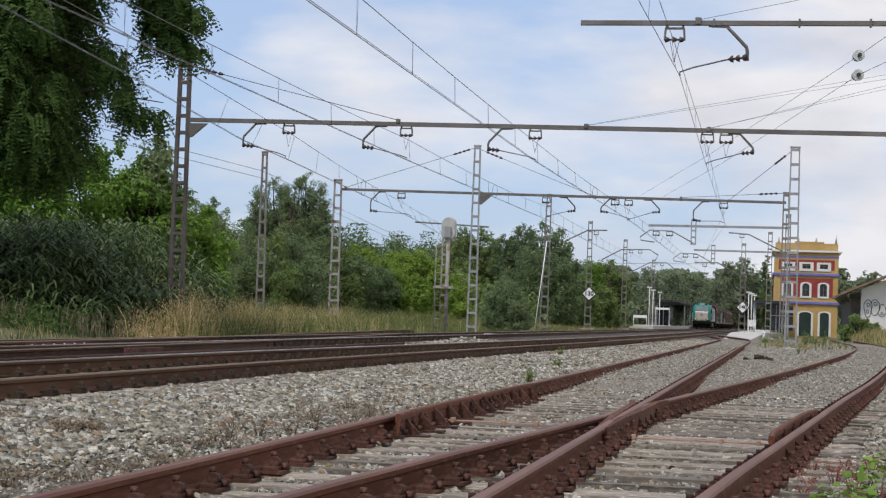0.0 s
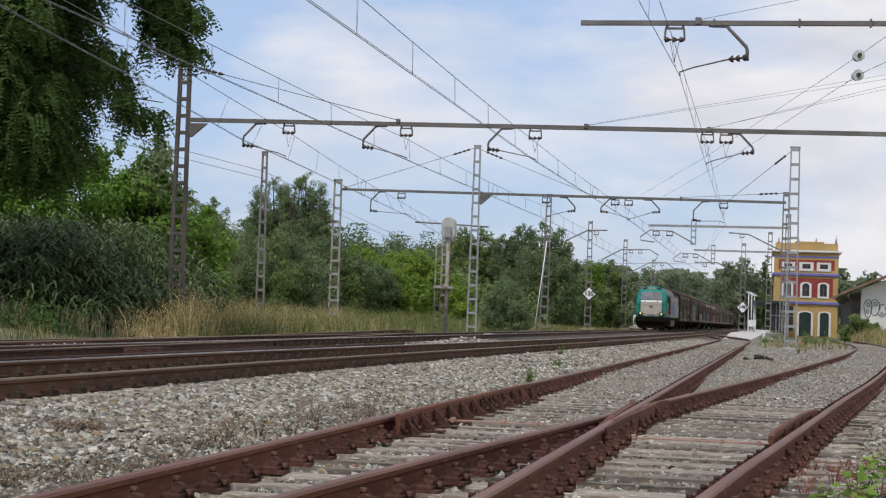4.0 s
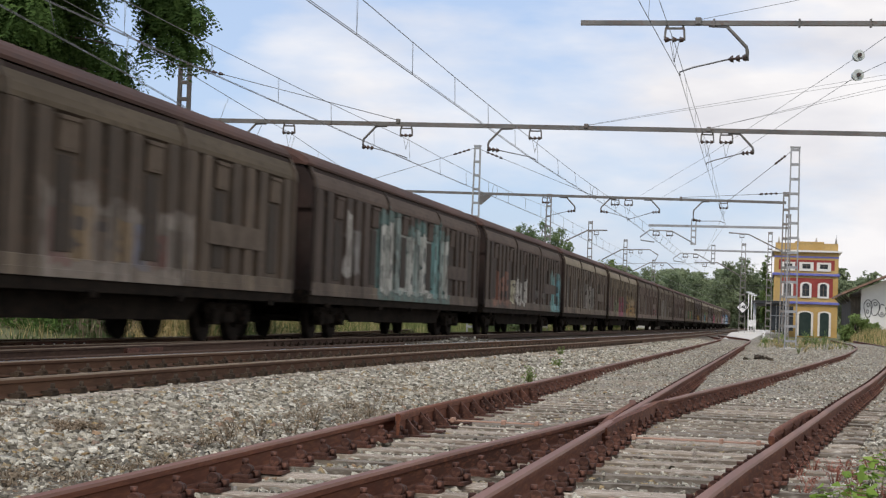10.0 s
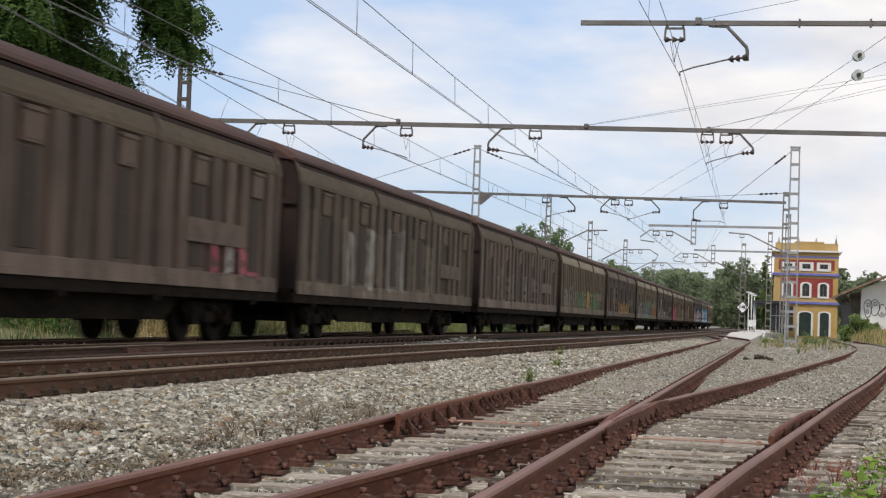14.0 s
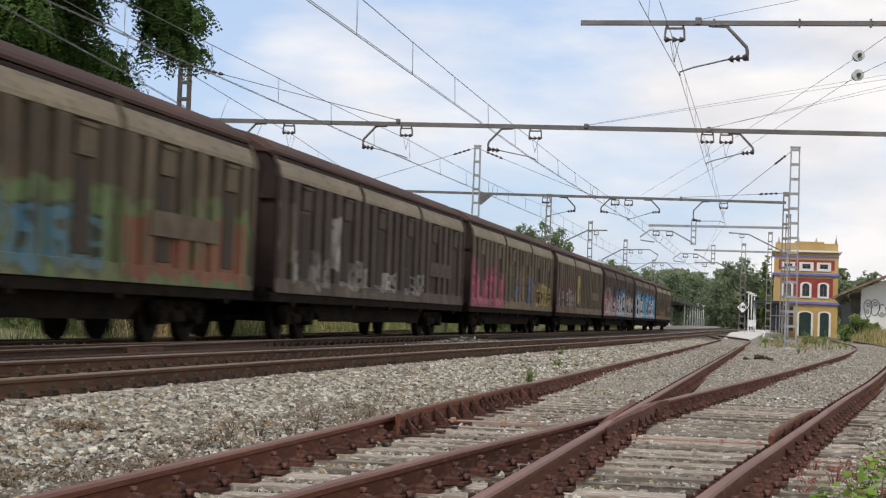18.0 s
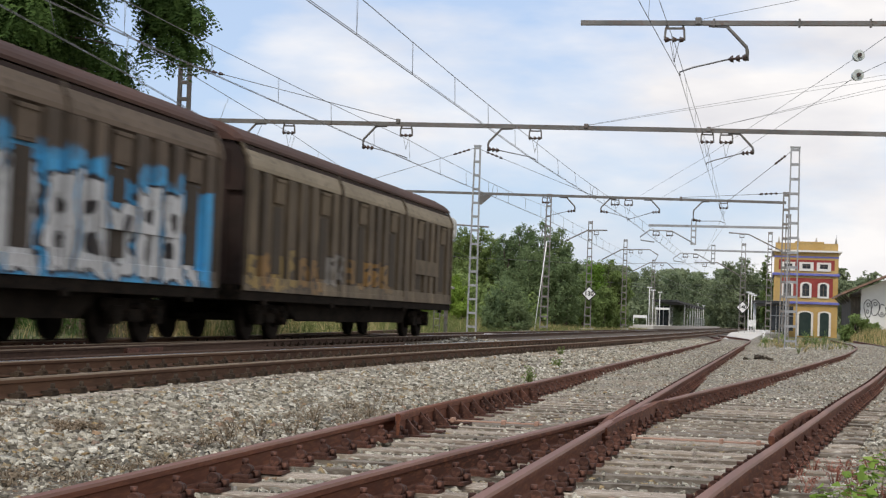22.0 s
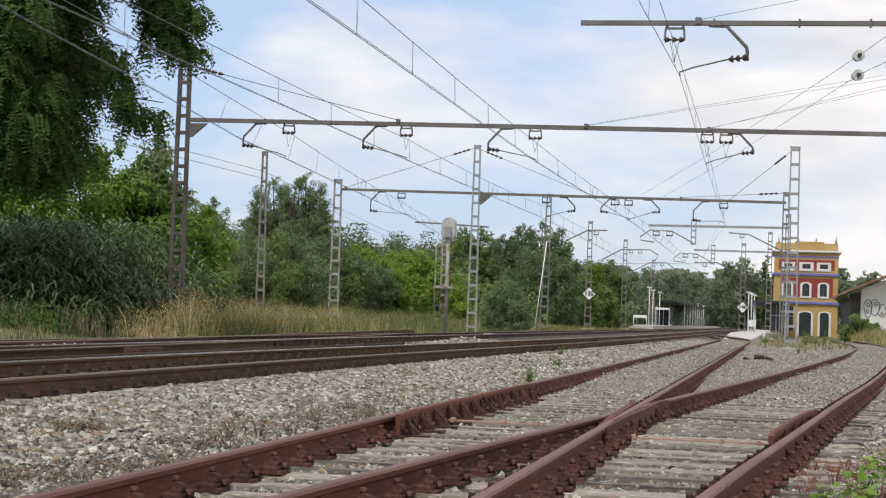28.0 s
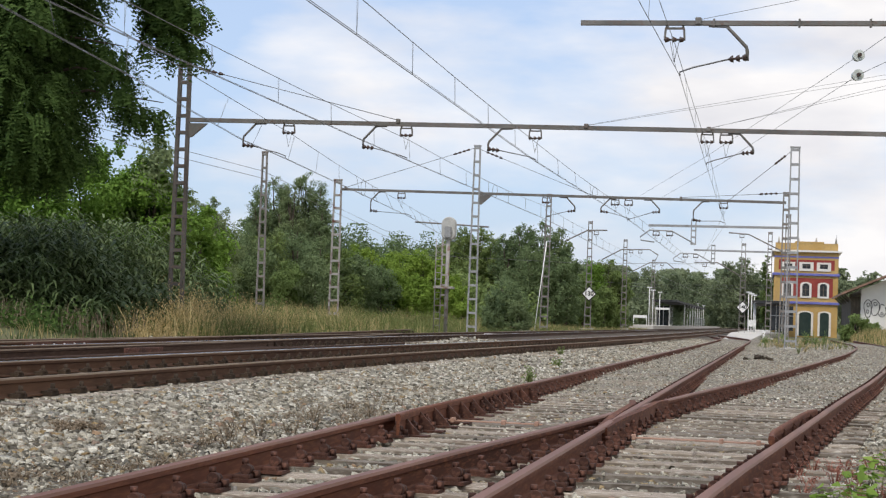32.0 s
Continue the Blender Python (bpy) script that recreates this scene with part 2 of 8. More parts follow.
def mesh_ob(name, me, mat, parent=None, label="", m=None):
    if mat is not None and len(me.materials) == 0:
        for k in (mat if isinstance(mat, (list, tuple)) else [mat]):
            me.materials.append(k)
    ob = new(name, me)
    if parent is not None:
        ob.parent = parent
    if m is not None:
        ob.matrix_basis = m
    if label:
        ob["label"] = label
    return ob


def thing(name, m, label, category, group="", kind=""):
    ob = new(name)
    ob.matrix_basis = m
    ob.empty_display_size = 0.2
    return tagged(ob, label, category, group, kind)


def box(bm, x0, x1, y0, y1, z0, z1, bev=0.0, mi=0):
    r = bmesh.ops.create_cube(bm, size=1.0)
    vs = r["verts"]
    for v in vs:
        v.co = Vector(((x0 + x1) / 2 + v.co.x * (x1 - x0), (y0 + y1) / 2 + v.co.y * (y1 - y0), (z0 + z1) / 2 + v.co.z * (z1 - z0)))
    fs = {f for v in vs for f in v.link_faces}
    for f in fs:
        f.material_index = mi
    if bev:
        es = list({e for v in vs for e in v.link_edges})
        bmesh.ops.bevel(bm, geom=es, offset=bev, segments=2, affect='EDGES', profile=0.6)
    return vs


def obox(bm, a, b, w, h, up=(0, 0, 1)):
    """A bar of w by h from a to b."""
    a, b = Vector(a), Vector(b)
    d = (b - a).normalized()
    s = d.cross(Vector(up))
    s = s.normalized() if s.length > 1e-4 else Vector((1, 0, 0))
    u = s.cross(d)
    q = []
    for c in (a, b):
        for i, j in ((-1, -1), (1, -1), (1, 1), (-1, 1)):
            q.append(bm.verts.new(c + s * (i * w / 2) + u * (j * h / 2)))
    for f in ((3, 2, 1, 0), (4, 5, 6, 7), (0, 1, 5, 4), (1, 2, 6, 5), (2, 3, 7, 6), (3, 0, 4, 7)):
        bm.faces.new([q[i] for i in f])


def tube(bm, pts, r, n=6, r2=None, smooth=True):
    """A round bar through the points, r at the first and r2 at the last."""
    pts = [Vector(p) for p in pts]
    rings = []
    for i, p in enumerate(pts):
        d = (pts[min(i + 1, len(pts) - 1)] - pts[max(i - 1, 0)]).normalized()
        s = d.cross(Vector((0, 0, 1)))
        s = s.normalized() if s.length > 1e-3 else Vector((1, 0, 0))
        u = s.cross(d)
        k = r if r2 is None else r + (r2 - r) * i / (len(pts) - 1)
        rings.append([bm.verts.new(p + (s * math.cos(t) + u * math.sin(t)) * k) for t in [2 * math.pi * j / n for j in range(n)]])
    for a, b in zip(rings, rings[1:]):
        for j in range(n):
            f = bm.faces.new((a[j], a[(j + 1) % n], b[(j + 1) % n], b[j]))
            f.smooth = smooth
    bm.faces.new(rings[0][::-1])
    bm.faces.new(rings[-1])


def disc(bm, c, axis, r, w, n=20, bev=0.0):
    """A wheel or plate: a short cylinder about an axis."""
    c, axis = Vector(c), Vector(axis).normalized()
    tube(bm, [c - axis * w / 2, c + axis * w / 2], r, n)


def sweep(profile, path, closed=True):
    """Verts and faces of a profile (x, z) led along path points (x, y, z)."""
    vs, fs = [], []
    n = len(profile)
    for i, p in enumerate(path):
        a, b = path[max(i - 1, 0)], path[min(i + 1, len(path) - 1)]
        dx, dy = b[0] - a[0], b[1] - a[1]
        L = math.hypot(dx, dy)
        nx, ny = dy / L, -dx / L
        for px, pz in profile:
            vs.append((p[0] + nx * px, p[1] + ny * px, p[2] + pz))
    for i in range(len(path) - 1):
        for j in range(n if closed else n - 1):
            k = (j + 1) % n
            fs.append((i * n + j, i * n + k, (i + 1) * n + k, (i + 1) * n + j))
    if closed:
        fs.append(tuple(range(n))[::-1])
        e = (len(path) - 1) * n
        fs.append(tuple(range(e, e + n)))
    return vs, fs


def pymesh(name, vs, fs, smooth=False):
    me = bpy.data.meshes.new(name)
    me.from_pydata([tuple(v) for v in vs], [], fs)
    me.update()
    if smooth:
        for p in me.polygons:
            p.use_smooth = True
    return me


def fast_mesh(name, V, F):
    """A mesh from an array of verts and one of triangles or quads."""
    me = bpy.data.meshes.new(name)
    n, k = F.shape
    me.vertices.add(len(V))
    me.vertices.foreach_set("co", np.asarray(V, np.float32).ravel())
    me.loops.add(n * k)
    me.loops.foreach_set("vertex_index", np.asarray(F, np.int32).ravel())
    me.polygons.add(n)
    me.polygons.foreach_set("loop_start", np.arange(0, n * k, k, dtype=np.int32))
    me.update(calc_edges=True)
    me.validate()
    return me


def spline(knots, ys):
    """x at each y through (y, x) knots, smoothly (Catmull-Rom)."""
    out = []
    k = [(2 * knots[0][0] - knots[1][0], 2 * knots[0][1] - knots[1][1])] + list(knots) + [(2 * knots[-1][0] - knots[-2][0], 2 * knots[-1][1] - knots[-2][1])]
    for y in ys:
        i = 1
        while i < len(k) - 3 and y > k[i + 1][0]:
            i += 1
        (y0, x0), (y1, x1), (y2, x2), (y3, x3) = k[i - 1:i + 3]
        h = y2 - y1
        t = (y - y1) / h
        m1, m2 = (x2 - x0) / (y2 - y0) * h, (x3 - x1) / (y3 - y1) * h
        out.append((2 * t ** 3 - 3 * t ** 2 + 1) * x1 + (t ** 3 - 2 * t ** 2 + t) * m1 + (-2 * t ** 3 + 3 * t ** 2) * x2 + (t ** 3 - t ** 2) * m2)
    return out

# ---- ground and tracks ----
GAUGE = 1.738                      # between the middles of the rail heads (broad gauge)
XB, XA, XS = -11.43, -7.00, -2.171  # middles of the train's track, the loop and the siding
ZS = -0.179                        # rail top of the siding
GZ_X = [(-1500, 0.3), (-60, 0.5), (-30, 0.40), (-21, 0.15), (-16.5, -0.28), (-14.2, -0.30), (-13.6, -0.215), (-5.6, -0.20), (-5.0, -0.225), (-3.75, -0.375),
        (-3.2, -0.378), (-1.0, -0.382), (1.9, -0.388), (4.0, -0.36), (9.0, -0.33), (20, -0.28), (60, -0.1), (1500, 0.0)]


def rise(x, y):
    """Gravel that fills the siding up towards its rail heads farther on, and lies loose between the near sleepers."""
    k = np.clip((np.asarray(y, float) - 19.5) / 12.0, 0, 1) * np.clip((124.0 - np.asarray(y, float)) / 14.0, 0, 1)
    k = k * np.clip((np.asarray(x, float) + 3.75) / 0.5, 0, 1) * np.clip((8.2 - np.asarray(x, float)) / 1.5, 0, 1)
    low = np.clip((23.5 - np.asarray(y, float)) / 3.0, 0, 1) * np.clip((np.asarray(x, float) + 3.5) / 0.3, 0, 1) * np.clip((1.5 - np.asarray(x, float)) / 0.5, 0, 1)
    return 0.095 * k * k * (3 - 2 * k) + 0.002 * low


def gz(x, y=0.0):
    """Height of the ground."""
    for (a, za), (b, zb) in zip(GZ_X, GZ_X[1:]):
        if x <= b:
            return za + (zb - za) * (x - a) / (b - a) + float(rise(x, y))
    return 0.0


def sheet(name, xs, ys, mat, drop=0.0, rough=0.0):
    vs = [(x, y, gz(x, y) - drop + (noise.noise((x * 0.8, y * 0.8, 3.1)) * rough)) for y in ys for x in xs]
    n = len(xs)
    fs = [(j * n + i, j * n + i + 1, (j + 1) * n + i + 1, (j + 1) * n + i) for j in range(len(ys) - 1) for i in range(n - 1)]
    return mesh_ob(name, pymesh(name, vs, fs, True), mat)


gx = sorted({a for a, _ in GZ_X} | {-1000, -600, -300, -150, -100, 100, 150, 300, 600, 1000} | set(range(-48, 30, 2)))
gy = [-900, -700, -500, -300, -200, -100, -50] + list(range(-20, 140, 4)) + [160, 200, 260, 340, 450, 600, 800, 1100, 1600, 3000]
tagged(sheet("ground", gx, gy, M_SOIL, 0.05), "dry earth and trampled grass of the railway verge", "ground", kind="structure")
bx = [-14.2, -13.6, -12.5, -11.4, -10.3, -9, -7.6, -6.3, -5.6, -5.3, -5.0, -4.6, -4.2, -3.95, -3.75]
by = [-680, -400, -150, -50] + [i * 1.0 for i in range(0, 60)] + list(range(60, 140, 4)) + [150, 200, 300, 450, 700]
bed = sheet("ballast_bed", bx, by, M_BALLAST, 0.0, 0.02)
bed.data.materials.append(M_DARKBED)
for p in bed.data.polygons:
    # darker brown stones from x -12.6 to -6.0
    p.material_index = int(-12.6 < p.center.x < -6.0)
tagged(bed, "grey crushed stone ballast bed under the main tracks", "ballast", kind="structure")
bx2 = [-3.75, -3.2, -2.6, -2.0, -1.4, -0.8, -0.2, 0.4, 1.0, 1.6, 2.3, 3.0, 4.0, 5.0, 6.2]
by2 = [-60, -20] + [i * 1.0 for i in range(0, 60)] + list(range(60, 136, 4))
tagged(sheet("siding_gravel_bed", bx2, by2, M_GRAVEL, 0.0, 0.02), "pale gravel and dry dirt around the siding", "gravel", kind="structure")

RAIL = [(-0.035, -0.014), (-0.027, 0.0), (0.027, 0.0), (0.035, -0.014), (0.033, -0.04), (0.009, -0.052), (0.009, -0.125), (0.02, -0.136),
        (0.07, -0.147), (0.07, -0.159), (-0.07, -0.159), (-0.07, -0.147), (-0.02, -0.136), (-0.009, -0.125), (-0.009, -0.052), (-0.033, -0.04)]


def rail_path(xf, ys, off, z):
    c = [(x, y) for x, y in zip(xf(ys), ys)]
    out = []
    for i, (x, y) in enumerate(c):
        a, b = c[max(i - 1, 0)], c[min(i + 1, len(c) - 1)]
        L = math.hypot(b[0] - a[0], b[1] - a[1])
        out.append((x + (b[1] - a[1]) / L * off, y - (b[0] - a[0]) / L * off, z))
    return out


def put_rail(track, xf, ys, off, z, mat, label, shiny=False):
    vs, fs = sweep(RAIL, rail_path(xf, ys, off, z))
    me = pymesh("rail", vs, fs)
    me.materials.append(mat)
    # the head top gets the paler colour, part wear, part painted top light
    me.materials.append(M_RUST_TOP if mat is M_RUST else M_BROWN_TOP)
    for p in me.polygons:
        p.material_index = 1 if p.normal.z > 0.25 and me.vertices[p.vertices[0]].co.z > z - 0.02 and len(p.vertices) == 4 else 0
    r = mesh_ob("rail", me, None, track, label)
    if shiny:
        band = [(-0.028, -0.006), (-0.020, 0.001), (0.0, 0.003), (0.020, 0.001), (0.028, -0.006), (0.0, -0.010)]
        vs, fs = sweep(band, rail_path(xf, ys, off, z))
        mesh_ob("running_band", pymesh("running_band", vs, fs, True), M_SHINY, r, "polished running band on the rail head")
    return r


def fastening_mesh():
    """Base plate with clamps, screws with square heads and thick spring rings beside the rail."""
    bm = bmesh.new()
    box(bm, -0.19, 0.19, -0.085, 0.085, 0.0, 0.02)
    for s in (-1, 1):
        box(bm, s * 0.105 - 0.05, s * 0.105 + 0.05, -0.07, 0.07, 0.012, 0.045, 0.01)
        disc(bm, (s * 0.125, -0.02, 0.072), (0, 1, 0), 0.031, 0.05, 10)
        disc(bm, (s * 0.125, 0.045, 0.066), (0, 1, 0), 0.026, 0.03, 8)
        tube(bm, [(s * 0.112, 0, 0.10), (s * 0.112, 0, 0.128)], 0.020, 6)
        tube(bm, [(s * 0.170, 0.045, 0.015), (s * 0.170, 0.045, 0.060)], 0.024, 6)
    me = bpy.data.meshes.new("fastening")
    bm.to_mesh(me)
    bm.free()
    return me


def plain_clip_mesh():
    bm = bmesh.new()
    for s in (-1, 1):
        box(bm, s * 0.10 - 0.05, s * 0.10 + 0.05, -0.075, 0.075, 0.0, 0.04)
        tube(bm, [(s * 0.125, 0, 0.03), (s * 0.125, 0, 0.062)], 0.046, 8)
        tube(bm, [(s * 0.125, 0, 0.02), (s * 0.125, 0, 0.105)], 0.022, 6)
    me = bpy.data.meshes.new("clip")
    bm.to_mesh(me)
    bm.free()
    return me


def sleeper_mesh(length, width=0.22, seed=0):
    rnd = random.Random(seed)
    bm = bmesh.new()
    vs = box(bm, -length / 2, length / 2, -width / 2, width / 2, -0.14, 0.0, 0.012)
    for v in bm.verts:
        v.co.y += rnd.uniform(-0.006, 0.006)
        v.co.z += rnd.uniform(-0.006, 0.003) if v.co.z > -0.05 else 0
        v.co.x += rnd.uniform(-0.02, 0.02)
    me = bpy.data.meshes.new("sleeper")
    bm.to_mesh(me)
    bm.free()
    return me


FAST, CLIP = fastening_mesh(), plain_clip_mesh()
SLEEPERS = [sleeper_mesh(2.6, 0.22, i) for i in range(4)]
rs = random.Random(5)


def lay(track, xf, y0, y1, step, z, fast=None, sleepers=True, mat=M_RUST_DARK, jitter=0.02, offs=(-GAUGE / 2, GAUGE / 2)):
    """Sleepers across a track from y0 to y1, with a fastening at each rail."""
    y = y0
    while y < y1:
        yy = y + rs.uniform(-jitter, jitter)
        x, x2 = xf([yy, yy + 0.1])
        turn = math.degrees(math.atan2(x2 - x, 0.1))
        if sleepers:
            mesh_ob("sleeper", rs.choice(SLEEPERS), M_SLEEPER, track, "", pose(x, yy, z - 0.162, 0, 0, -turn + rs.uniform(-0.8, 0.8)))
        if fast:
            c = math.cos(radians(turn))
            for off in offs:
                mesh_ob("fastening", fast, mat, track, "", pose(x + off * c, yy - off * math.sin(radians(turn)), z - 0.161, 0, 0, -turn))
        y += step


def line(x):
    return lambda ys: [x for _ in ys]


def track_a(ys):
    k = [(-700, XA), (-10, XA), (20, XA), (32, XA + 0.22), (43, XA + 0.48), (57, XA + 0.80), (75, XA + 1.1), (100, XA + 1.3), (140, XA + 1.3), (700, XA + 1.3)]
    return spline(k, ys)


def track_c(ys):
    return spline([(8, XB + 1.25), (24, XB + 0.60), (30, XB + 0.30), (37, XB - 0.05), (44, XB - 0.72), (52, XB - 1.45), (62, XB - 2.40), (72, XB - 3.35), (80, XB - 4.1)], ys)


def siding(ys):
    return spline([(-60, XS), (0, XS), (60, XS), (96, XS - 0.02), (108, XS - 0.25), (122, XS - 1.3), (140, XS - 3.2)], ys)


def branch(ys):
    return spline([(-14, XS), (-6, -2.07), (0, -1.72), (8, -1.20), (13, -0.74), (16, -0.46), (20, -0.09), (30, 0.88), (43, 2.0), (61, 3.45), (83, 4.80), (97, 5.15), (115, 5.2), (135, 5.2)], ys)


YL = [-680, -300, -100, -30, 0] + list(range(4, 64, 4)) + [70, 80, 90, 100, 120, 140, 200, 400, 700]
t_b = thing("railway_track", pose(0, 0, 0), "through track in use, brown rails with polished heads on ballast", "railway track", "station tracks", "structure")
for s in (-1, 1):
    put_rail(t_b, line(XB), YL, s * GAUGE / 2, 0.0, M_RAILDARK, "brown rail with a worn head", s > 0)
lay(t_b, line(XB), 14, 62, 0.6, 0.0, CLIP, mat=M_CLIP)
t_a = thing("railway_track", pose(0, 0, 0), "loop track with tall brown rails on grey ballast", "railway track", "station tracks", "structure")
for s in (-1, 1):
    put_rail(t_a, track_a, YL, s * GAUGE / 2, 0.0, M_RAILBROWN, "brown rail", s < 0)
lay(t_a, track_a, 11, 66, 0.6, 0.0, CLIP, mat=M_CLIP)
t_c = thing("railway_track", pose(0, 0, 0), "rusty overgrown side track ending in the grass", "railway track", "station tracks", "structure")
for s, far in ((-1, 73), (1, 55)):
    put_rail(t_c, track_c, list(range(10, far, 3)) + [far], s * GAUGE / 2, -0.004, M_RAILDARK if s > 0 else M_RAILBROWN, "rusty rail")
lay(t_c, track_c, 40, 72, 0.6, -0.004, CLIP, sleepers=False, mat=M_CLIP, offs=(-GAUGE / 2,))
xj = [x - GAUGE / 2 for x in track_c([24.9, 27.9])]
bm = bmesh.new()
obox(bm, (xj[0] + 0.03, 24.9, -0.074), (xj[1] + 0.03, 27.9, -0.074), 0.045, 0.10)
jp = part("joint_plate", bm, M_RUST_DARK, t_c, "long bolted joint plate")
for i in range(6):
    y = 25.15 + i * 0.47
    x = track_c([y])[0] - GAUGE / 2 + 0.045
    bm = bmesh.new()
    tube(bm, [(x, y, -0.072), (x + 0.03, y, -0.072)], 0.018, 8)
    part("bolt", bm, M_WHITE, jp, "bright bolt")

bm = bmesh.new()
box(bm, -9.62, -9.56, 23.9, 25.4, -0.15, -0.02, 0.01)
part("joint_plate", bm, M_RUST_DARK, t_c, "dark joint plate")

# a spare rail lies between the two running tracks
sp = thing("spare_rail", pose(0, 0, 0), "loose rusty rail lying on the ballast between tracks", "rail")
vs, fs = sweep(RAIL, [(-8.86, y, -0.045) for y in (2, 10, 18, 25, 32, 40)])
mesh_ob("rail", pymesh("rail", vs, fs), M_RAILDARK, sp)

t_s = thing("railway_track", pose(0, 0, 0), "rusty disused siding with wooden sleepers in gravel", "railway track", "station tracks", "structure")
YS = [-40, -10] + list(range(0, 96, 4)) + [100, 104, 108, 112, 116, 120, 126, 132, 140]
for s in (-1, 1):
    put_rail(t_s, siding, YS, s * GAUGE / 2, ZS, M_RUST, "red-brown rusty rail")
t_d = thing("railway_track", pose(0, 0, 0), "rusty branch track curving away from the siding", "railway track", "station tracks", "structure")
YD = [-14 + 2 * i for i in range(22)] + list(range(32, 136, 3))
for s in (-1, 1):
    put_rail(t_d, branch, YD, s * GAUGE / 2, ZS - 0.004, M_RUST, "red-brown rusty rail")
# long bearers under both tracks of the turnout, sleepers beyond
y, i = 3.0, 0
while y < 24.5:
    x0, x1 = XS - 1.32, branch([y])[0] + 1.32
    me = sleeper_mesh(x1 - x0, (0.20, 0.17, 0.21, 0.18)[i % 4], 100 + i)
    mesh_ob("sleeper", me, M_SLEEPER, t_s, "", pose((x0 + x1) / 2, y + rs.uniform(-0.04, 0.04), ZS - 0.164, rs.uniform(-3, 3), 0, rs.uniform(-0.5, 0.9)))
    for xx in (XS - GAUGE / 2, XS + GAUGE / 2):
        mesh_ob("fastening", FAST, M_RUST_DARK, t_s, "", pose(xx, y, ZS - 0.162, 0, 0, rs.uniform(-3, 3)))
    turn = math.degrees(math.atan2(branch([y + 0.1])[0] - branch([y])[0], 0.1))
    for off in (-GAUGE / 2, GAUGE / 2):
        mesh_ob("fastening", FAST, M_RUST_DARK, t_d, "", pose(branch([y])[0] + off, y, ZS - 0.166, 0, 0, -turn + rs.uniform(-3, 3)))
    y += 0.56
    i += 1
lay(t_s, siding, 24.8, 36, 0.6, ZS, FAST)
lay(t_s, siding, 36.4, 70, 0.6, ZS, FAST, False)
lay(t_d, branch, 24.9, 27.5, 0.6, ZS - 0.004, FAST)
lay(t_d, branch, 27.9, 60, 0.6, ZS - 0.004, FAST, False)


def check_rail(name, x0, y0, x1, y1, z, label, chairs):
    """A raised check rail beside a running rail, held by ribbed chairs."""
    t = thing(name, pose(0, 0, 0), label, "check rail", "check rails of the turnout")
    prof = [(-0.022, -0.012), (-0.014, 0.0), (0.014, 0.0), (0.022, -0.012), (0.022, -0.05), (0.012, -0.06), (0.012, -0.17), (-0.012, -0.17), (-0.012, -0.06), (-0.022, -0.05)]
    n = 12
    path = []
    for k in range(n + 1):
        f = k / n
        flare = 0.05 * max(0, abs(f - 0.5) * 2 - 0.75) / 0.25
        path.append((x0 + (x1 - x0) * f + flare, y0 + (y1 - y0) * f, z))
    vs, fs = sweep(prof, path)
    mesh_ob("rail", pymesh("rail", vs, fs), M_RUST, t)
    for k in range(chairs):
        f = (k + 0.5) / chairs
        x, yy = x0 + (x1 - x0) * f, y0 + (y1 - y0) * f
        bm = bmesh.new()
        vs = [(0.012, z - 0.02), (0.03, z - 0.025), (0.16, z - 0.16), (0.16, z - 0.185), (0.012, z - 0.185)]
        a = [bm.verts.new((x + px, yy - 0.014, pz)) for px, pz in vs]
        b = [bm.verts.new((x + px, yy + 0.014, pz)) for px, pz in vs]
        bm.faces.new(a)
        bm.faces.new(b[::-1])
        for j in range(5):
            bm.faces.new((a[j], b[j], b[(j + 1) % 5], a[(j + 1) % 5]))
        box(bm, x + 0.0, x + 0.24, yy - 0.08, yy + 0.08, z - 0.195, z - 0.178)
        part("chair_bracket", bm, M_RUST_DARK, t)
    return t


check_rail("check_rail", XS - GAUGE / 2 + 0.085, 13.0, XS - GAUGE / 2 + 0.085, 20.6, ZS + 0.025, "long ribbed check rail beside the siding rail", 12)
check_rail("check_rail", branch([12.2])[0] + GAUGE / 2 - 0.10, 12.2, branch([16.6])[0] + GAUGE / 2 - 0.10, 16.6, ZS + 0.045, "short raised check rail with a shiny worn top", 5)
# crossing block and wing rails
fr = thing("crossing_frog", pose(0, 0, 0), "cast crossing where two rusty rails meet", "rail crossing")
bm = bmesh.new()
xf0 = XS + GAUGE / 2
box(bm, xf0 - 0.10, xf0 + 0.10, 15.0, 18.6, ZS - 0.15, ZS - 0.045, 0.01)
part("frog_block", bm, M_RUST_DARK, fr)
for s, ya, yb in ((-1, 14.6, 17.6), (1, 14.4, 18.0)):
    vs, fs = sweep([(-0.03, -0.14), (-0.03, 0.004), (0.03, 0.004), (0.03, -0.14)],
                   [(xf0 + s * 0.02, ya - 1.3, ZS - 0.012), (xf0 + s * 0.05, ya, ZS + 0.002), (xf0 + s * 0.085 + 0.02, ya + 1.2, ZS + 0.004), (xf0 + s * 0.10 + 0.03, yb - 0.6, ZS + 0.004), (xf0 + s * 0.16 + 0.03, yb, ZS + 0.004)])
    mesh_ob("wing_rail", pymesh("wing_rail", vs, fs), M_RUST, fr)
# two tie bars across the turnout
M_TIE = mottled("pinkish_tie_bar", (0.36, 0.22, 0.16), (0.48, 0.31, 0.24), 4, 30, 0.7, c3=(0.3, 0.17, 0.12))
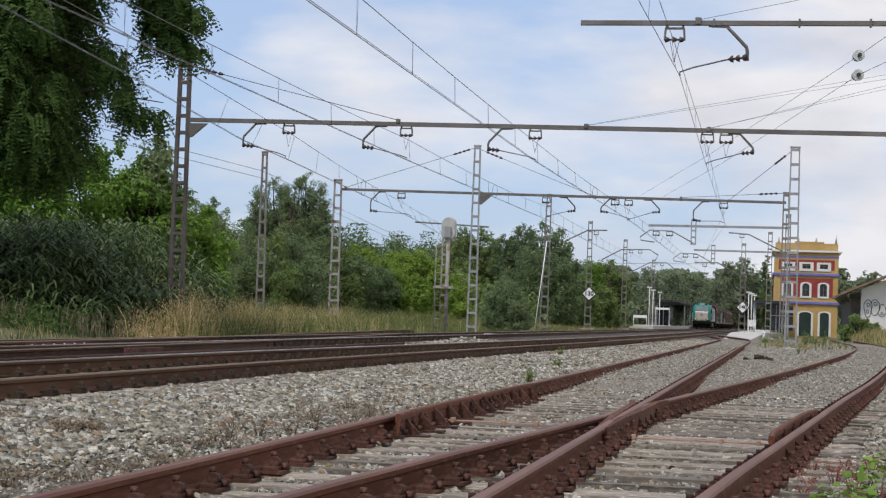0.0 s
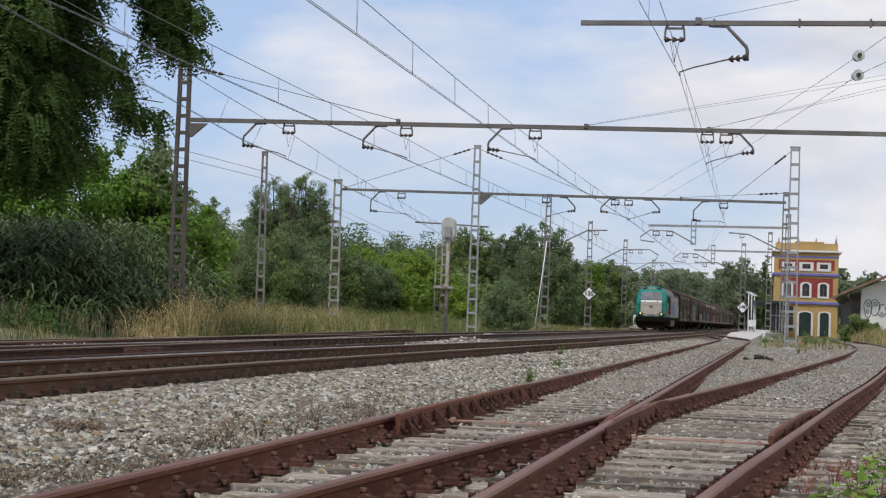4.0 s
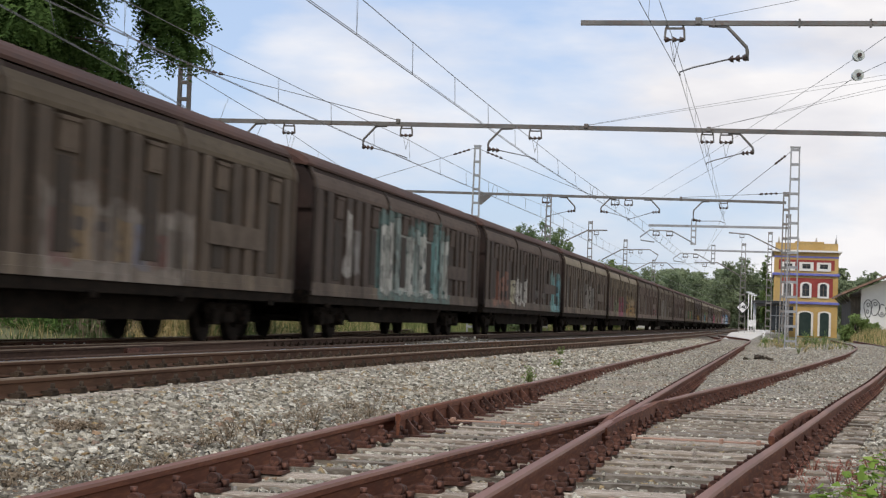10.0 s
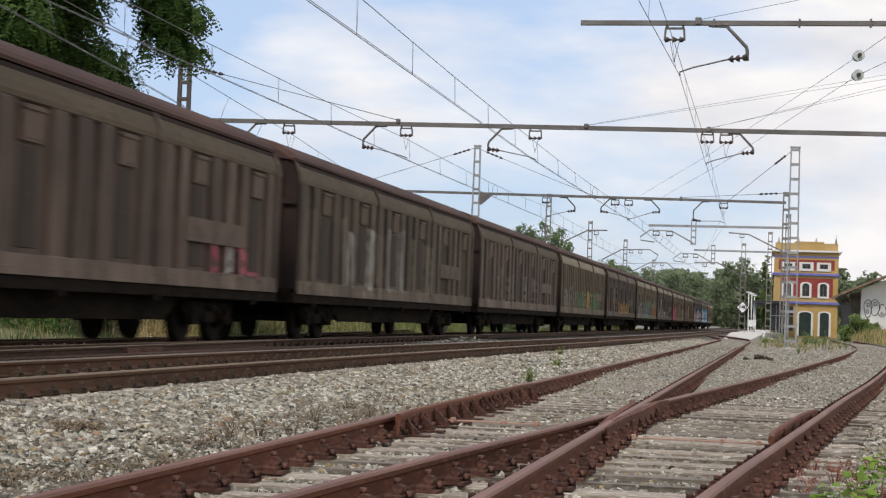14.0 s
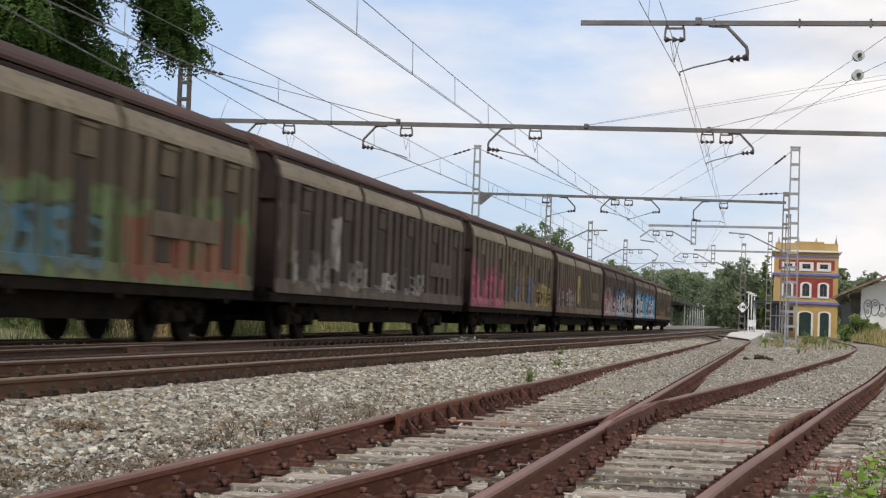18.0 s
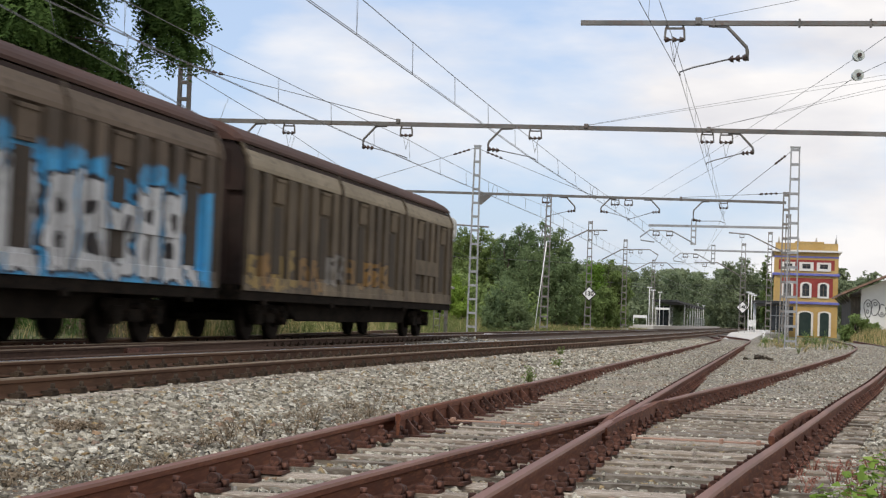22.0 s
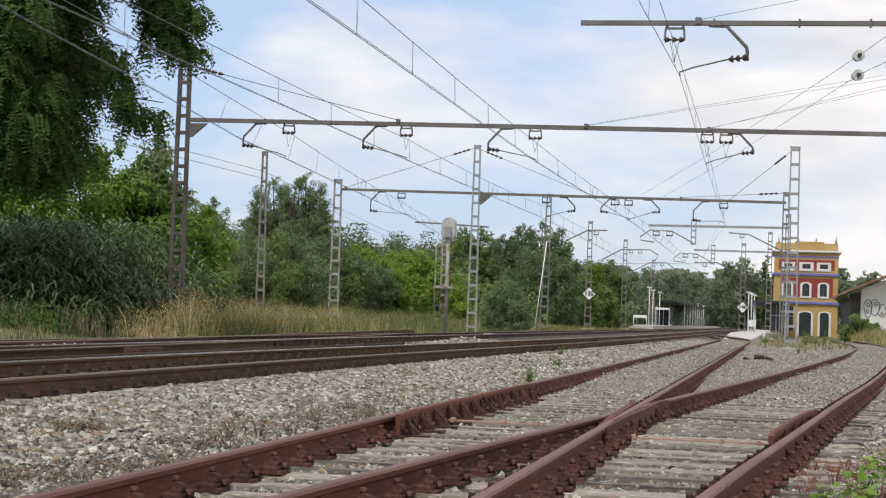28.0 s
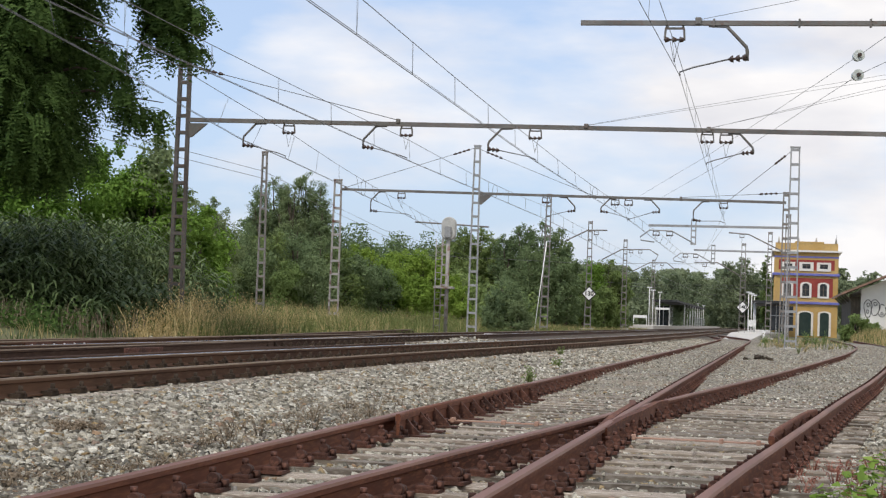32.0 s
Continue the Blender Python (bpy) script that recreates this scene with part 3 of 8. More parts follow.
for xa, xb, yy in ((XS - GAUGE / 2 + 0.16, XS + 0.15, 15.0), (XS + GAUGE / 2 + 0.15, branch([13.9])[0] + GAUGE / 2 - 0.26, 13.9)):
    tb = thing("tie_bar", pose(0, 0, 0), "thin pale rusty bar tying the rails on a sleeper", "tie bar", "tie bars")
    bm = bmesh.new()
    box(bm, xa, xb, yy - 0.02, yy + 0.02, ZS - 0.136, ZS - 0.122, 0.004)
    part("bar", bm, M_TIE, tb)
    for xx in (xa + 0.04, xb - 0.35, xb - 0.05):
        bm = bmesh.new()
        box(bm, xx - 0.018, xx + 0.018, yy - 0.045, yy + 0.045, ZS - 0.145, ZS - 0.104, 0.005)
        part("clamp", bm, M_TIE, tb)


# ---- loose stones ----
CUBE_V = np.array([(-1, -1, -1), (1, -1, -1), (1, 1, -1), (-1, 1, -1), (-1, -1, 1), (1, -1, 1), (1, 1, 1), (-1, 1, 1)]) * 0.72
CUBE_F = np.array([(4, 5, 6, 7), (0, 1, 5, 4), (1, 2, 6, 5), (2, 3, 7, 6), (3, 0, 4, 7)])
rng = np.random.default_rng(11)
GX = np.array([a for a, _ in GZ_X], float)
GZZ = np.array([b for _, b in GZ_X], float)


def stone_field(name, x, y, size, label, lift=0.2, keep=None):
    """Angular stones strewn over the ground at the places given."""
    n = len(x)
    z = np.interp(x, GX, GZZ) + rise(x, y)
    V = np.repeat(CUBE_V[None], n, 0) + rng.uniform(-0.42, 0.42, (n, 8, 3))
    V *= rng.uniform(0.45, 1.35, (n, 1, 3)) * np.array([1.15, 1.0, 0.62]) * size[:, None, None] * 0.5
    a, b = rng.uniform(0, 6.283, n), rng.uniform(-0.75, 0.75, n)
    ca, sa_, cb, sb = np.cos(a)[:, None], np.sin(a)[:, None], np.cos(b)[:, None], np.sin(b)[:, None]
    X, Y, Z = V[:, :, 0], V[:, :, 1], V[:, :, 2]
    X, Z = X * cb - Z * sb, X * sb + Z * cb
    X, Y = X * ca - Y * sa_, X * sa_ + Y * ca
    P = np.stack([X + x[:, None], Y + y[:, None], Z + (z + size * lift)[:, None]], 2).reshape(-1, 3)
    F = (CUBE_F[None] + (np.arange(n) * 8)[:, None, None]).reshape(-1, 4)
    ob = mesh_ob(name, fast_mesh(name, P, F), M_STONES)
    return tagged(ob, label, "ballast", kind="stuff")


def strew(x0, x1, y0, y1, per):
    n = int((x1 - x0) * (y1 - y0) * per)
    return rng.uniform(x0, x1, n), rng.uniform(y0, y1, n)


def clear_of(x, y, xf, half, w):
    c = np.interp(y, np.arange(-10, 140, 2.0), np.array(xf(list(np.arange(-10, 140, 2.0)))))
    k = np.ones(len(x), bool)
    for s in (-1, 1):
        k &= np.abs(x - c - s * half) > w
    return k


def field(name, label, bands, near=True):
    xs, ys, ss = [], [], []
    for x0, x1, y0, y1, per, s0, s1 in bands:
        a, b = strew(x0, x1, y0, y1, per)
        xs.append(a)
        ys.append(b)
        ss.append(rng.uniform(s0, s1, len(a)))
    x, y, s = np.concatenate(xs), np.concatenate(ys), np.concatenate(ss)
    k = clear_of(x, y, siding, GAUGE / 2, 0.085) & clear_of(x, y, branch, GAUGE / 2, 0.085) & clear_of(x, y, track_a, GAUGE / 2, 0.09)
    stone_field(name, x[k], y[k], s[k], label)


field("ballast_stones", "loose pale grey angular ballast stones between tracks",
      [(-6.4, -4.2, 6.5, 17, 760, 0.028, 0.066), (-4.5, -3.2, 6.5, 17, 620, 0.012, 0.034), (-4.4, -3.2, 6.5, 17, 110, 0.03, 0.06), (-6.4, -4.2, 6.5, 16, 380, 0.014, 0.034), (-6.4, -3.8, 17, 30, 560, 0.030, 0.068), (-3.9, -3.2, 17, 30, 420, 0.015, 0.045), (-6.3, -3.2, 30, 62, 160, 0.04, 0.095),
       (-9.4, -6.2, 12, 40, 26, 0.04, 0.07), (-13.6, -9.8, 18, 60, 26, 0.04, 0.08), (-15.0, -13.0, 28, 60, 60, 0.04, 0.09), (-5.3, -3.4, 62, 105, 60, 0.05, 0.09)])


def crib_field(name, label, bands):
    """Stones between the sleepers of the siding; few lie on the wood."""
    xs, ys, ss = [], [], []
    for x0, x1, y0, y1, per, s0, s1 in bands:
        a, b = strew(x0, x1, y0, y1, per)
        xs.append(a)
        ys.append(b)
        ss.append(rng.uniform(s0, s1, len(a)))
    x, y, s = np.concatenate(xs), np.concatenate(ys), np.concatenate(ss)
    k = clear_of(x, y, siding, GAUGE / 2, 0.085) & clear_of(x, y, branch, GAUGE / 2, 0.085)
    br = np.interp(y, np.arange(-10, 140, 2.0), np.array(branch(list(np.arange(-10, 140, 2.0)))))
    ph = np.where(y < 24.5, np.abs((y - 3.0 + 0.28) % 0.56 - 0.28), np.abs((y - 24.8 + 0.3) % 0.6 - 0.3))
    on = (ph < 0.125) & (x > XS - 1.35) & (x < br + 1.35) & ~((y > 24.5) & (x > XS + 1.3) & (x < br - 1.3))
    lucky = rng.uniform(0, 1, len(x)) < np.where(y < 24, 0.09, np.clip((y - 22) / 30, 0.08, 0.5))
    k &= ~on | lucky
    stone_field(name, x[k], y[k], s[k] * np.where(on[k], 0.7, 1.0), label, np.where(on[k], 0.3 + np.where(y[k] < 22, 0.03, 0.04) / s[k], np.where(y[k] < 24, 0.2, 0.12)))


crib_field("siding_stones", "loose grey stones between the siding sleepers",
           [(-3.7, 2.2, 5.0, 12, 400, 0.018, 0.058), (-3.7, 2.6, 12, 24, 360, 0.02, 0.058), (-3.6, 4.2, 24, 45, 150, 0.015, 0.042), (-3.5, 6.5, 45, 95, 45, 0.02, 0.05)])
# low heaps of pale ballast beside the running tracks
for hx, hy, wx, wy, hn in ((-9.75, 53.0, 0.45, 2.2, 420), (-13.75, 93.0, 0.5, 5.5, 520), (-14.3, 38.5, 0.6, 1.6, 320)):
    qx, qy = rng.normal(hx, wx, hn), rng.normal(hy, wy, hn)
    up = np.exp(-((qx - hx) / (wx * 1.3)) ** 2 - ((qy - hy) / (wy * 1.3)) ** 2)
    stone_field("ballast_heap", qx, qy, rng.uniform(0.05, 0.10, hn), "low heap of pale loose ballast stones", 0.2 + up * rng.uniform(0.2, 1.9, hn))
# a small heap of dark lumps
hp = thing("stone_heap", pose(0, 0, 0), "small heap of dark broken stones by the siding", "stones")
hr = random.Random(4)
for k in range(9):
    bm = bmesh.new()
    box(bm, -0.05, 0.05, -0.05, 0.05, -0.03, 0.03, 0.012)
    for v in bm.verts:
        v.co += Vector((hr.uniform(-0.035, 0.035), hr.uniform(-0.035, 0.035), hr.uniform(-0.025, 0.025)))
    x, y = hr.uniform(-0.4, 0.4), hr.uniform(-0.3, 0.3)
    part("stone", bm, M_STONES if k in (2, 5, 6) else M_WOOD, hp, "", pose(-0.45 + x, 47 + y, gz(-0.45, 47) + 0.03 + 0.07 * (abs(x) < 0.25), hr.uniform(0, 40), hr.uniform(0, 40), hr.uniform(0, 180)))

# ---- freight train ----
TRAIN = -11.43
LOCO_LEN, WAGON_LEN = 23.02, 22.39


def spray(nt, col, y0, y1, z0, z1, palette, cell=1.0, strength=0.85, edge=0.06, rag=0.35, halo=None, seed=0.0, outline=(0.03, 0.03, 0.035)):
    """Sprayed letters side by side: bulging shapes with dark outlines and holes, faded by weather, over a halo."""
    v = coords(nt)
    mp = nt.nodes.new("ShaderNodeMapping")
    mp.inputs["Location"].default_value = (0, seed * 7.3, seed * 3.1)
    mp.inputs["Scale"].default_value = (0.0, 1.0, 1.0)
    nt.links.new(v, mp.inputs["Vector"])
    nz = node(nt, "ShaderNodeTexNoise", Scale=1.7, Detail=2.0)
    nt.links.new(mp.outputs[0], nz.inputs["Vector"])
    bend = nt.nodes.new("ShaderNodeSeparateColor")
    nt.links.new(nz.outputs["Color"], bend.inputs[0])
    pos = nt.nodes.new("ShaderNodeSeparateXYZ")
    nt.links.new(v, pos.inputs[0])
    w = cell * 1.55
    warp = min(0.9, 0.35 + w * 0.3)
    y = math_(nt, 'ADD', pos.outputs[1], math_(nt, 'MULTIPLY', math_(nt, 'SUBTRACT', bend.outputs[0], 0.5), warp))
    z = math_(nt, 'ADD', pos.outputs[2], math_(nt, 'MULTIPLY', math_(nt, 'SUBTRACT', bend.outputs[1], 0.5), warp * 0.9))
    u = math_(nt, 'DIVIDE', math_(nt, 'SUBTRACT', y, y0), w)
    k = math_(nt, 'FLOOR', u)
    fr = math_(nt, 'MULTIPLY', math_(nt, 'SUBTRACT', math_(nt, 'SUBTRACT', u, k), 0.5), w)
    wn = nt.nodes.new("ShaderNodeTexWhiteNoise")
    wn.noise_dimensions = '1D'
    nt.links.new(math_(nt, 'ADD', k, seed * 13.7), wn.inputs["W"])
    dice = nt.nodes.new("ShaderNodeSeparateColor")
    nt.links.new(wn.outputs["Color"], dice.inputs[0])
    top = math_(nt, 'SUBTRACT', z1, math_(nt, 'MULTIPLY', dice.outputs[0], (z1 - z0) * 0.28))
    mid = math_(nt, 'MULTIPLY', math_(nt, 'ADD', top, z0), 0.5)
    tall = math_(nt, 'MULTIPLY', math_(nt, 'SUBTRACT', top, z0), 0.5)
    dz = math_(nt, 'SUBTRACT', z, mid)
    d = math_(nt, 'MAXIMUM', math_(nt, 'SUBTRACT', math_(nt, 'ABSOLUTE', fr), w * 0.485), math_(nt, 'SUBTRACT', math_(nt, 'ABSOLUTE', dz), tall))
    ends = math_(nt, 'MAXIMUM', math_(nt, 'SUBTRACT', y0, pos.outputs[1]), math_(nt, 'SUBTRACT', pos.outputs[1], y1))
    d = math_(nt, 'MAXIMUM', d, ends)
    r = nt.nodes.new("ShaderNodeValToRGB")
    r.color_ramp.interpolation = 'CONSTANT'
    el = r.color_ramp.elements
    el[0].position, el[0].color = 0.0, (*palette[0], 1)
    el[1].position, el[1].color = 0.999, (*palette[-1], 1)
    for i, c in enumerate(palette[1:], 1):
        e = el.new(i / len(palette))
        e.color = (*c, 1)
    nt.links.new(dice.outputs[1], r.inputs[0])
    paint = r.outputs[0]
    if edge:
        ink = math_(nt, 'GREATER_THAN', d, -edge * 1.1)
        for way, ch in ((0.36, 0), (-0.34, 2)):
            ex = math_(nt, 'DIVIDE', math_(nt, 'SUBTRACT', fr, math_(nt, 'MULTIPLY', math_(nt, 'SUBTRACT', dice.outputs[ch], 0.5), w * 0.3)), w * 0.14)
            ez = math_(nt, 'DIVIDE', math_(nt, 'SUBTRACT', dz, math_(nt, 'MULTIPLY', tall, way)), math_(nt, 'MULTIPLY', tall, 0.22))
            e2 = math_(nt, 'ADD', math_(nt, 'MULTIPLY', ex, ex), math_(nt, 'MULTIPLY', ez, ez))
            ink = math_(nt, 'MAXIMUM', ink, math_(nt, 'LESS_THAN', e2, 1.0))
        paint = mixc(nt, ink, paint, outline)
    wear = ramp(nt, noise_(nt, v, 2.2, 6.0, 0.65), [(0.30, (0.25, 0.25, 0.25)), (0.6, (1, 1, 1))])
    if halo:
        reach = math_(nt, 'ADD', math_(nt, 'MULTIPLY', math_(nt, 'SUBTRACT', bend.outputs[2], 0.5), 0.7), 0.30)
        hm = math_(nt, 'DIVIDE', math_(nt, 'SUBTRACT', reach, d), 0.10, True)
        col = mixc(nt, math_(nt, 'MULTIPLY', math_(nt, 'MULTIPLY', hm, wear), min(strength, 1.0)), col, halo)
    f = math_(nt, 'DIVIDE', math_(nt, 'MULTIPLY', d, -1.0), 0.05, True)
    f = math_(nt, 'MULTIPLY', math_(nt, 'MULTIPLY', f, wear), strength, True)
    return mixc(nt, f, col, paint)


def side_mat(name, c1, c2, art=(), rough=0.75, streak=(0.035, 0.027, 0.020), sill=None):
    """Weathered painted steel with rain streaks, grime and spray paint; a chalky bottom rail."""
    m, nt, b = shell(name, rough)
    v = coords(nt)
    st = coords(nt, (1, 1, 0.10))
    col = ramp(nt, noise_(nt, v, 0.8, 5), [(0.35, c1), (0.65, c2)])
    if sill:
        sz = nt.nodes.new("ShaderNodeSeparateXYZ")
        nt.links.new(v, sz.inputs[0])
        low = math_(nt, 'LESS_THAN', sz.outputs[2], 1.28)
        worn = ramp(nt, noise_(nt, v, 1.1, 5), [(0.36, (0.25, 0.25, 0.25)), (0.6, (1, 1, 1))])
        col = mixc(nt, math_(nt, 'MULTIPLY', low, worn), col, sill)
    py_ = nt.nodes.new("ShaderNodeSeparateXYZ")
    nt.links.new(v, py_.inputs[0])
    pn = nt.nodes.new("ShaderNodeTexWhiteNoise")
    pn.noise_dimensions = '1D'
    nt.links.new(math_(nt, 'FLOOR', math_(nt, 'DIVIDE', py_.outputs[1], 0.43)), pn.inputs["W"])
    col = mixc(nt, 1.0, col, ramp(nt, pn.outputs["Value"], [(0.0, (0.74, 0.74, 0.74)), (0.8, (1.08, 1.08, 1.08)), (1.0, (1.42, 1.40, 1.36))]), 'MULTIPLY')
    for k, a in enumerate(art):
        col = spray(nt, col, *a, seed=k + 0.37 * a[0] + 0.11 * len(name))
    f = ramp(nt, noise_(nt, st, 6.0, 4), [(0.48, (0, 0, 0)), (0.66, (1, 1, 1))])
    col = mixc(nt, math_(nt, 'MULTIPLY', f, 0.72), col, streak)
    f = ramp(nt, noise_(nt, v, 9.0, 4), [(0.58, (0, 0, 0)), (0.75, (1, 1, 1))])
    col = mixc(nt, math_(nt, 'MULTIPLY', f, 0.5), col, (0.16, 0.085, 0.05))
    nt.links.new(col, b.inputs["Base Color"])
    bump(nt, b, noise_(nt, v, 14.0), 0.1, 0.005)
    return m


WHITE, GREY, PINK, RED = (0.55, 0.54, 0.5), (0.32, 0.32, 0.31), (0.5, 0.13, 0.2), (0.38, 0.05, 0.08)
BLUE, SKYB, TEALC, GREEN = (0.06, 0.16, 0.42), (0.08, 0.38, 0.62), (0.16, 0.38, 0.38), (0.10, 0.28, 0.12)
YELLOW, ORANGE, OCHRE, SILVER = (0.55, 0.42, 0.06), (0.48, 0.20, 0.05), (0.36, 0.22, 0.08), (0.45, 0.46, 0.46)
BROWN1, BROWN2 = (0.068, 0.051, 0.037), (0.118, 0.090, 0.068)
TAUPE1, TAUPE2 = (0.082, 0.063, 0.041), (0.225, 0.190, 0.138)
DK1, DK2 = (0.046, 0.033, 0.026), (0.080, 0.057, 0.045)
# colours, shoulder, spray paint regions (y0, y1, z0, z1, palette, cell), vents
BRICK, SILVR = (0.26, 0.12, 0.085), (0.56, 0.58, 0.60)
WAGONS = [
    (BROWN1, TAUPE1, 1, [(1.0, 5.5, 1.3, 2.3, [WHITE, BROWN2, GREY, BROWN1], 0.5, 0.6), (9.6, 15.2, 1.2, 2.1, [BROWN1, (0.10, 0.13, 0.22), (0.24, 0.16, 0.07), (0.15, 0.05, 0.045), BROWN2], 0.5, 0.7, 0.03, 0.35, (0.30, 0.27, 0.24))]),
    (DK1, DK2, 1, [(3.0, 7.0, 1.5, 3.0, [WHITE, GREY, DK2, DK1], 0.45, 0.7, 0.0), (7.2, 16.4, 1.1, 3.25, [WHITE, WHITE, (0.30, 0.36, 0.34), (0.18, 0.34, 0.34)], 0.55, 0.85, 0.05, 0.35, (0.12, 0.22, 0.21))]),
    (DK1, DK2, 1, [(2.5, 6.8, 1.05, 2.5, [BRICK, BRICK, (0.35, 0.2, 0.15)], 0.85, 0.85), (6.9, 11.0, 1.15, 2.35, [WHITE, (0.5, 0.48, 0.36), WHITE], 0.6, 0.95, 0.05), (12.5, 18.6, 1.2, 2.3, [GREY, DK2, WHITE], 0.55, 0.5), (18.6, 21.5, 0.98, 2.6, [TEALC, (0.20, 0.42, 0.44), (0.10, 0.28, 0.33)], 0.62, 0.95, 0.04, 0.35, (0.16, 0.30, 0.30))]),
    (BROWN1, TAUPE2, 1, [(2.0, 8.0, 1.2, 2.5, [(0.16, 0.10, 0.10), BROWN2, (0.24, 0.22, 0.19)], 0.6, 0.6), (8.2, 15.5, 1.25, 2.7, [GREY, (0.38, 0.36, 0.32), BROWN2, TAUPE2], 0.5, 0.65, 0.04)]),
    (TAUPE1, TAUPE2, 1, [(0.9, 4.0, 1.1, 2.6, [(0.18, 0.10, 0.11), DK2], 0.8, 0.6), (4.2, 7.6, 1.1, 2.2, [(0.30, 0.26, 0.13), (0.20, 0.26, 0.15)], 0.6, 0.7), (7.7, 10.9, 1.0, 2.2, [(0.38, 0.08, 0.15), (0.30, 0.07, 0.12)], 0.65, 0.85, 0.05, 0.35, (0.22, 0.05, 0.08)),
                         (11.0, 13.2, 1.2, 2.4, [(0.25, 0.21, 0.14), DK2], 0.7, 0.7), (13.3, 20.6, 1.0, 2.15, [(0.42, 0.25, 0.08), (0.46, 0.32, 0.12), (0.40, 0.20, 0.07)], 0.62, 0.85, 0.07, 0.35, (0.30, 0.22, 0.11))]),
    (DK2, TAUPE1, 1, [(17.6, 20.6, 1.2, 2.2, [RED, (0.45, 0.1, 0.14), WHITE, RED], 0.5, 0.9), (1.0, 9.0, 1.3, 3.0, [GREY, BROWN2, TAUPE2], 0.6, 0.4, 0.0)]),
    (BROWN1, TAUPE1, 1, [(1.5, 15.0, 1.25, 3.0, [GREY, DK1, TAUPE2, BROWN1, WHITE], 0.45, 0.55, 0.0)]),
    (DK2, TAUPE1, 1, [(4.0, 15.0, 1.3, 2.6, [GREY, TAUPE2, DK1], 0.6, 0.5)]),
    (TAUPE1, TAUPE2, 0, [(12.0, 18.5, 1.2, 2.5, [YELLOW, ORANGE, SKYB, GREEN, GREEN], 0.7, 0.8), (2.0, 12.0, 1.3, 2.4, [GREEN, TAUPE2, GREY], 0.8, 0.5)]),
    (DK1, BROWN2, 1, [(4.6, 7.4, 1.3, 2.9, [WHITE, OCHRE, TAUPE2], 0.5, 0.6), (0.9, 4.5, 1.2, 2.3, [OCHRE, BROWN2], 0.6, 0.6), (8.0, 17.2, 1.15, 2.05, [OCHRE, (0.40, 0.17, 0.05), (0.44, 0.30, 0.08)], 0.55, 0.85, 0.05)]),
    (TAUPE1, TAUPE2, 1, [(3.2, 8.3, 1.2, 2.4, [WHITE, GREY, TAUPE2], 0.6, 0.65), (8.4, 14.3, 1.05, 2.35, [(0.05, 0.12, 0.27), (0.07, 0.19, 0.30), (0.10, 0.22, 0.32)], 0.8, 0.9, 0.08, 0.35, (0.15, 0.24, 0.10)), (14.9, 21.2, 1.05, 2.3, [(0.24, 0.065, 0.05), (0.27, 0.08, 0.055)], 2.2, 0.95, 0.0, 0.35, (0.14, 0.20, 0.08))]),
    (DK1, TAUPE2, 1, [(2.0, 16.0, 1.15, 2.0, [WHITE, GREY, DK1, (0.4, 0.38, 0.33)], 0.5, 0.75), (1.0, 7.5, 1.6, 3.2, [WHITE, TAUPE2, DK1, DK1], 0.4, 0.75, 0.0)]),
    (TAUPE1, TAUPE2, 1, [(0.8, 7.6, 1.05, 2.4, [(0.48, 0.09, 0.18), (0.40, 0.08, 0.15), PINK], 0.8, 0.85, 0.05, 0.35, (0.30, 0.07, 0.11)), (8.2, 15.2, 1.2, 2.6, [BLUE, OCHRE, (0.1, 0.1, 0.15), DK2], 0.55, 0.75, 0.06, 0.35, (0.2, 0.16, 0.08)), (15.4, 21.0, 1.15, 2.3, [OCHRE, (0.38, 0.18, 0.06), YELLOW], 0.55, 0.8)]),
    (TAUPE1, TAUPE2, 0, [(0.9, 8.6, 1.2, 2.35, [(0.30, 0.28, 0.26), DK1, GREY, DK1, DK2], 0.5, 0.85, 0.07, 0.35, (0.16, 0.055, 0.055)), (9.3, 10.5, 1.5, 3.0, [(0.50, 0.40, 0.13)], 0.78, 0.95, 0.0)]),
    (DK1, BROWN1, 1, [(1.2, 6.0, 1.6, 3.0, [GREY, DK2, GREY, (0.36, 0.3, 0.2)], 0.5, 0.8, 0.0), (0.9, 8.0, 1.0, 2.15, [SILVER, WHITE, (0.55, 0.42, 0.44)], 0.62, 1.0, 0.05, 0.35, (0.42, 0.13, 0.17)),
                       (8.6, 14.6, 1.0, 2.7, [SILVR, (0.48, 0.50, 0.53), SILVR], 0.66, 1.4, 0.06, 0.35, (0.05, 0.22, 0.52)), (14.8, 21.0, 1.0, 2.3, [SILVR, (0.46, 0.46, 0.45), (0.5, 0.47, 0.45)], 0.62, 1.2, 0.06, 0.35, (0.36, 0.34, 0.33))]),
    (BROWN1, BROWN2, 1, [(0.8, 21.3, 0.98, 2.72, [(0.05, 0.34, 0.66)], 14.0, 3.0, 0.0), (2.0, 10.2, 0.98, 2.75, [SILVR, (0.50, 0.52, 0.55), SILVR], 0.78, 3.0, 0.06, 0.35, (0.05, 0.34, 0.66)), (11.9, 20.6, 0.98, 2.70, [SILVR, (0.52, 0.54, 0.56), SILVR], 0.74, 3.0, 0.06, 0.35, (0.05, 0.34, 0.66))]),
    (TAUPE1, TAUPE2, 1, [(0.9, 6.5, 1.0, 2.0, [(0.40, 0.28, 0.08), (0.36, 0.20, 0.06), TAUPE1], 0.6, 0.75), (6.8, 8.4, 1.2, 2.1, [WHITE, GREY], 0.7, 0.7), (8.5, 13.5, 1.2, 2.15, [(0.42, 0.16, 0.06), (0.40, 0.22, 0.06), OCHRE], 0.6, 0.7)]),
]

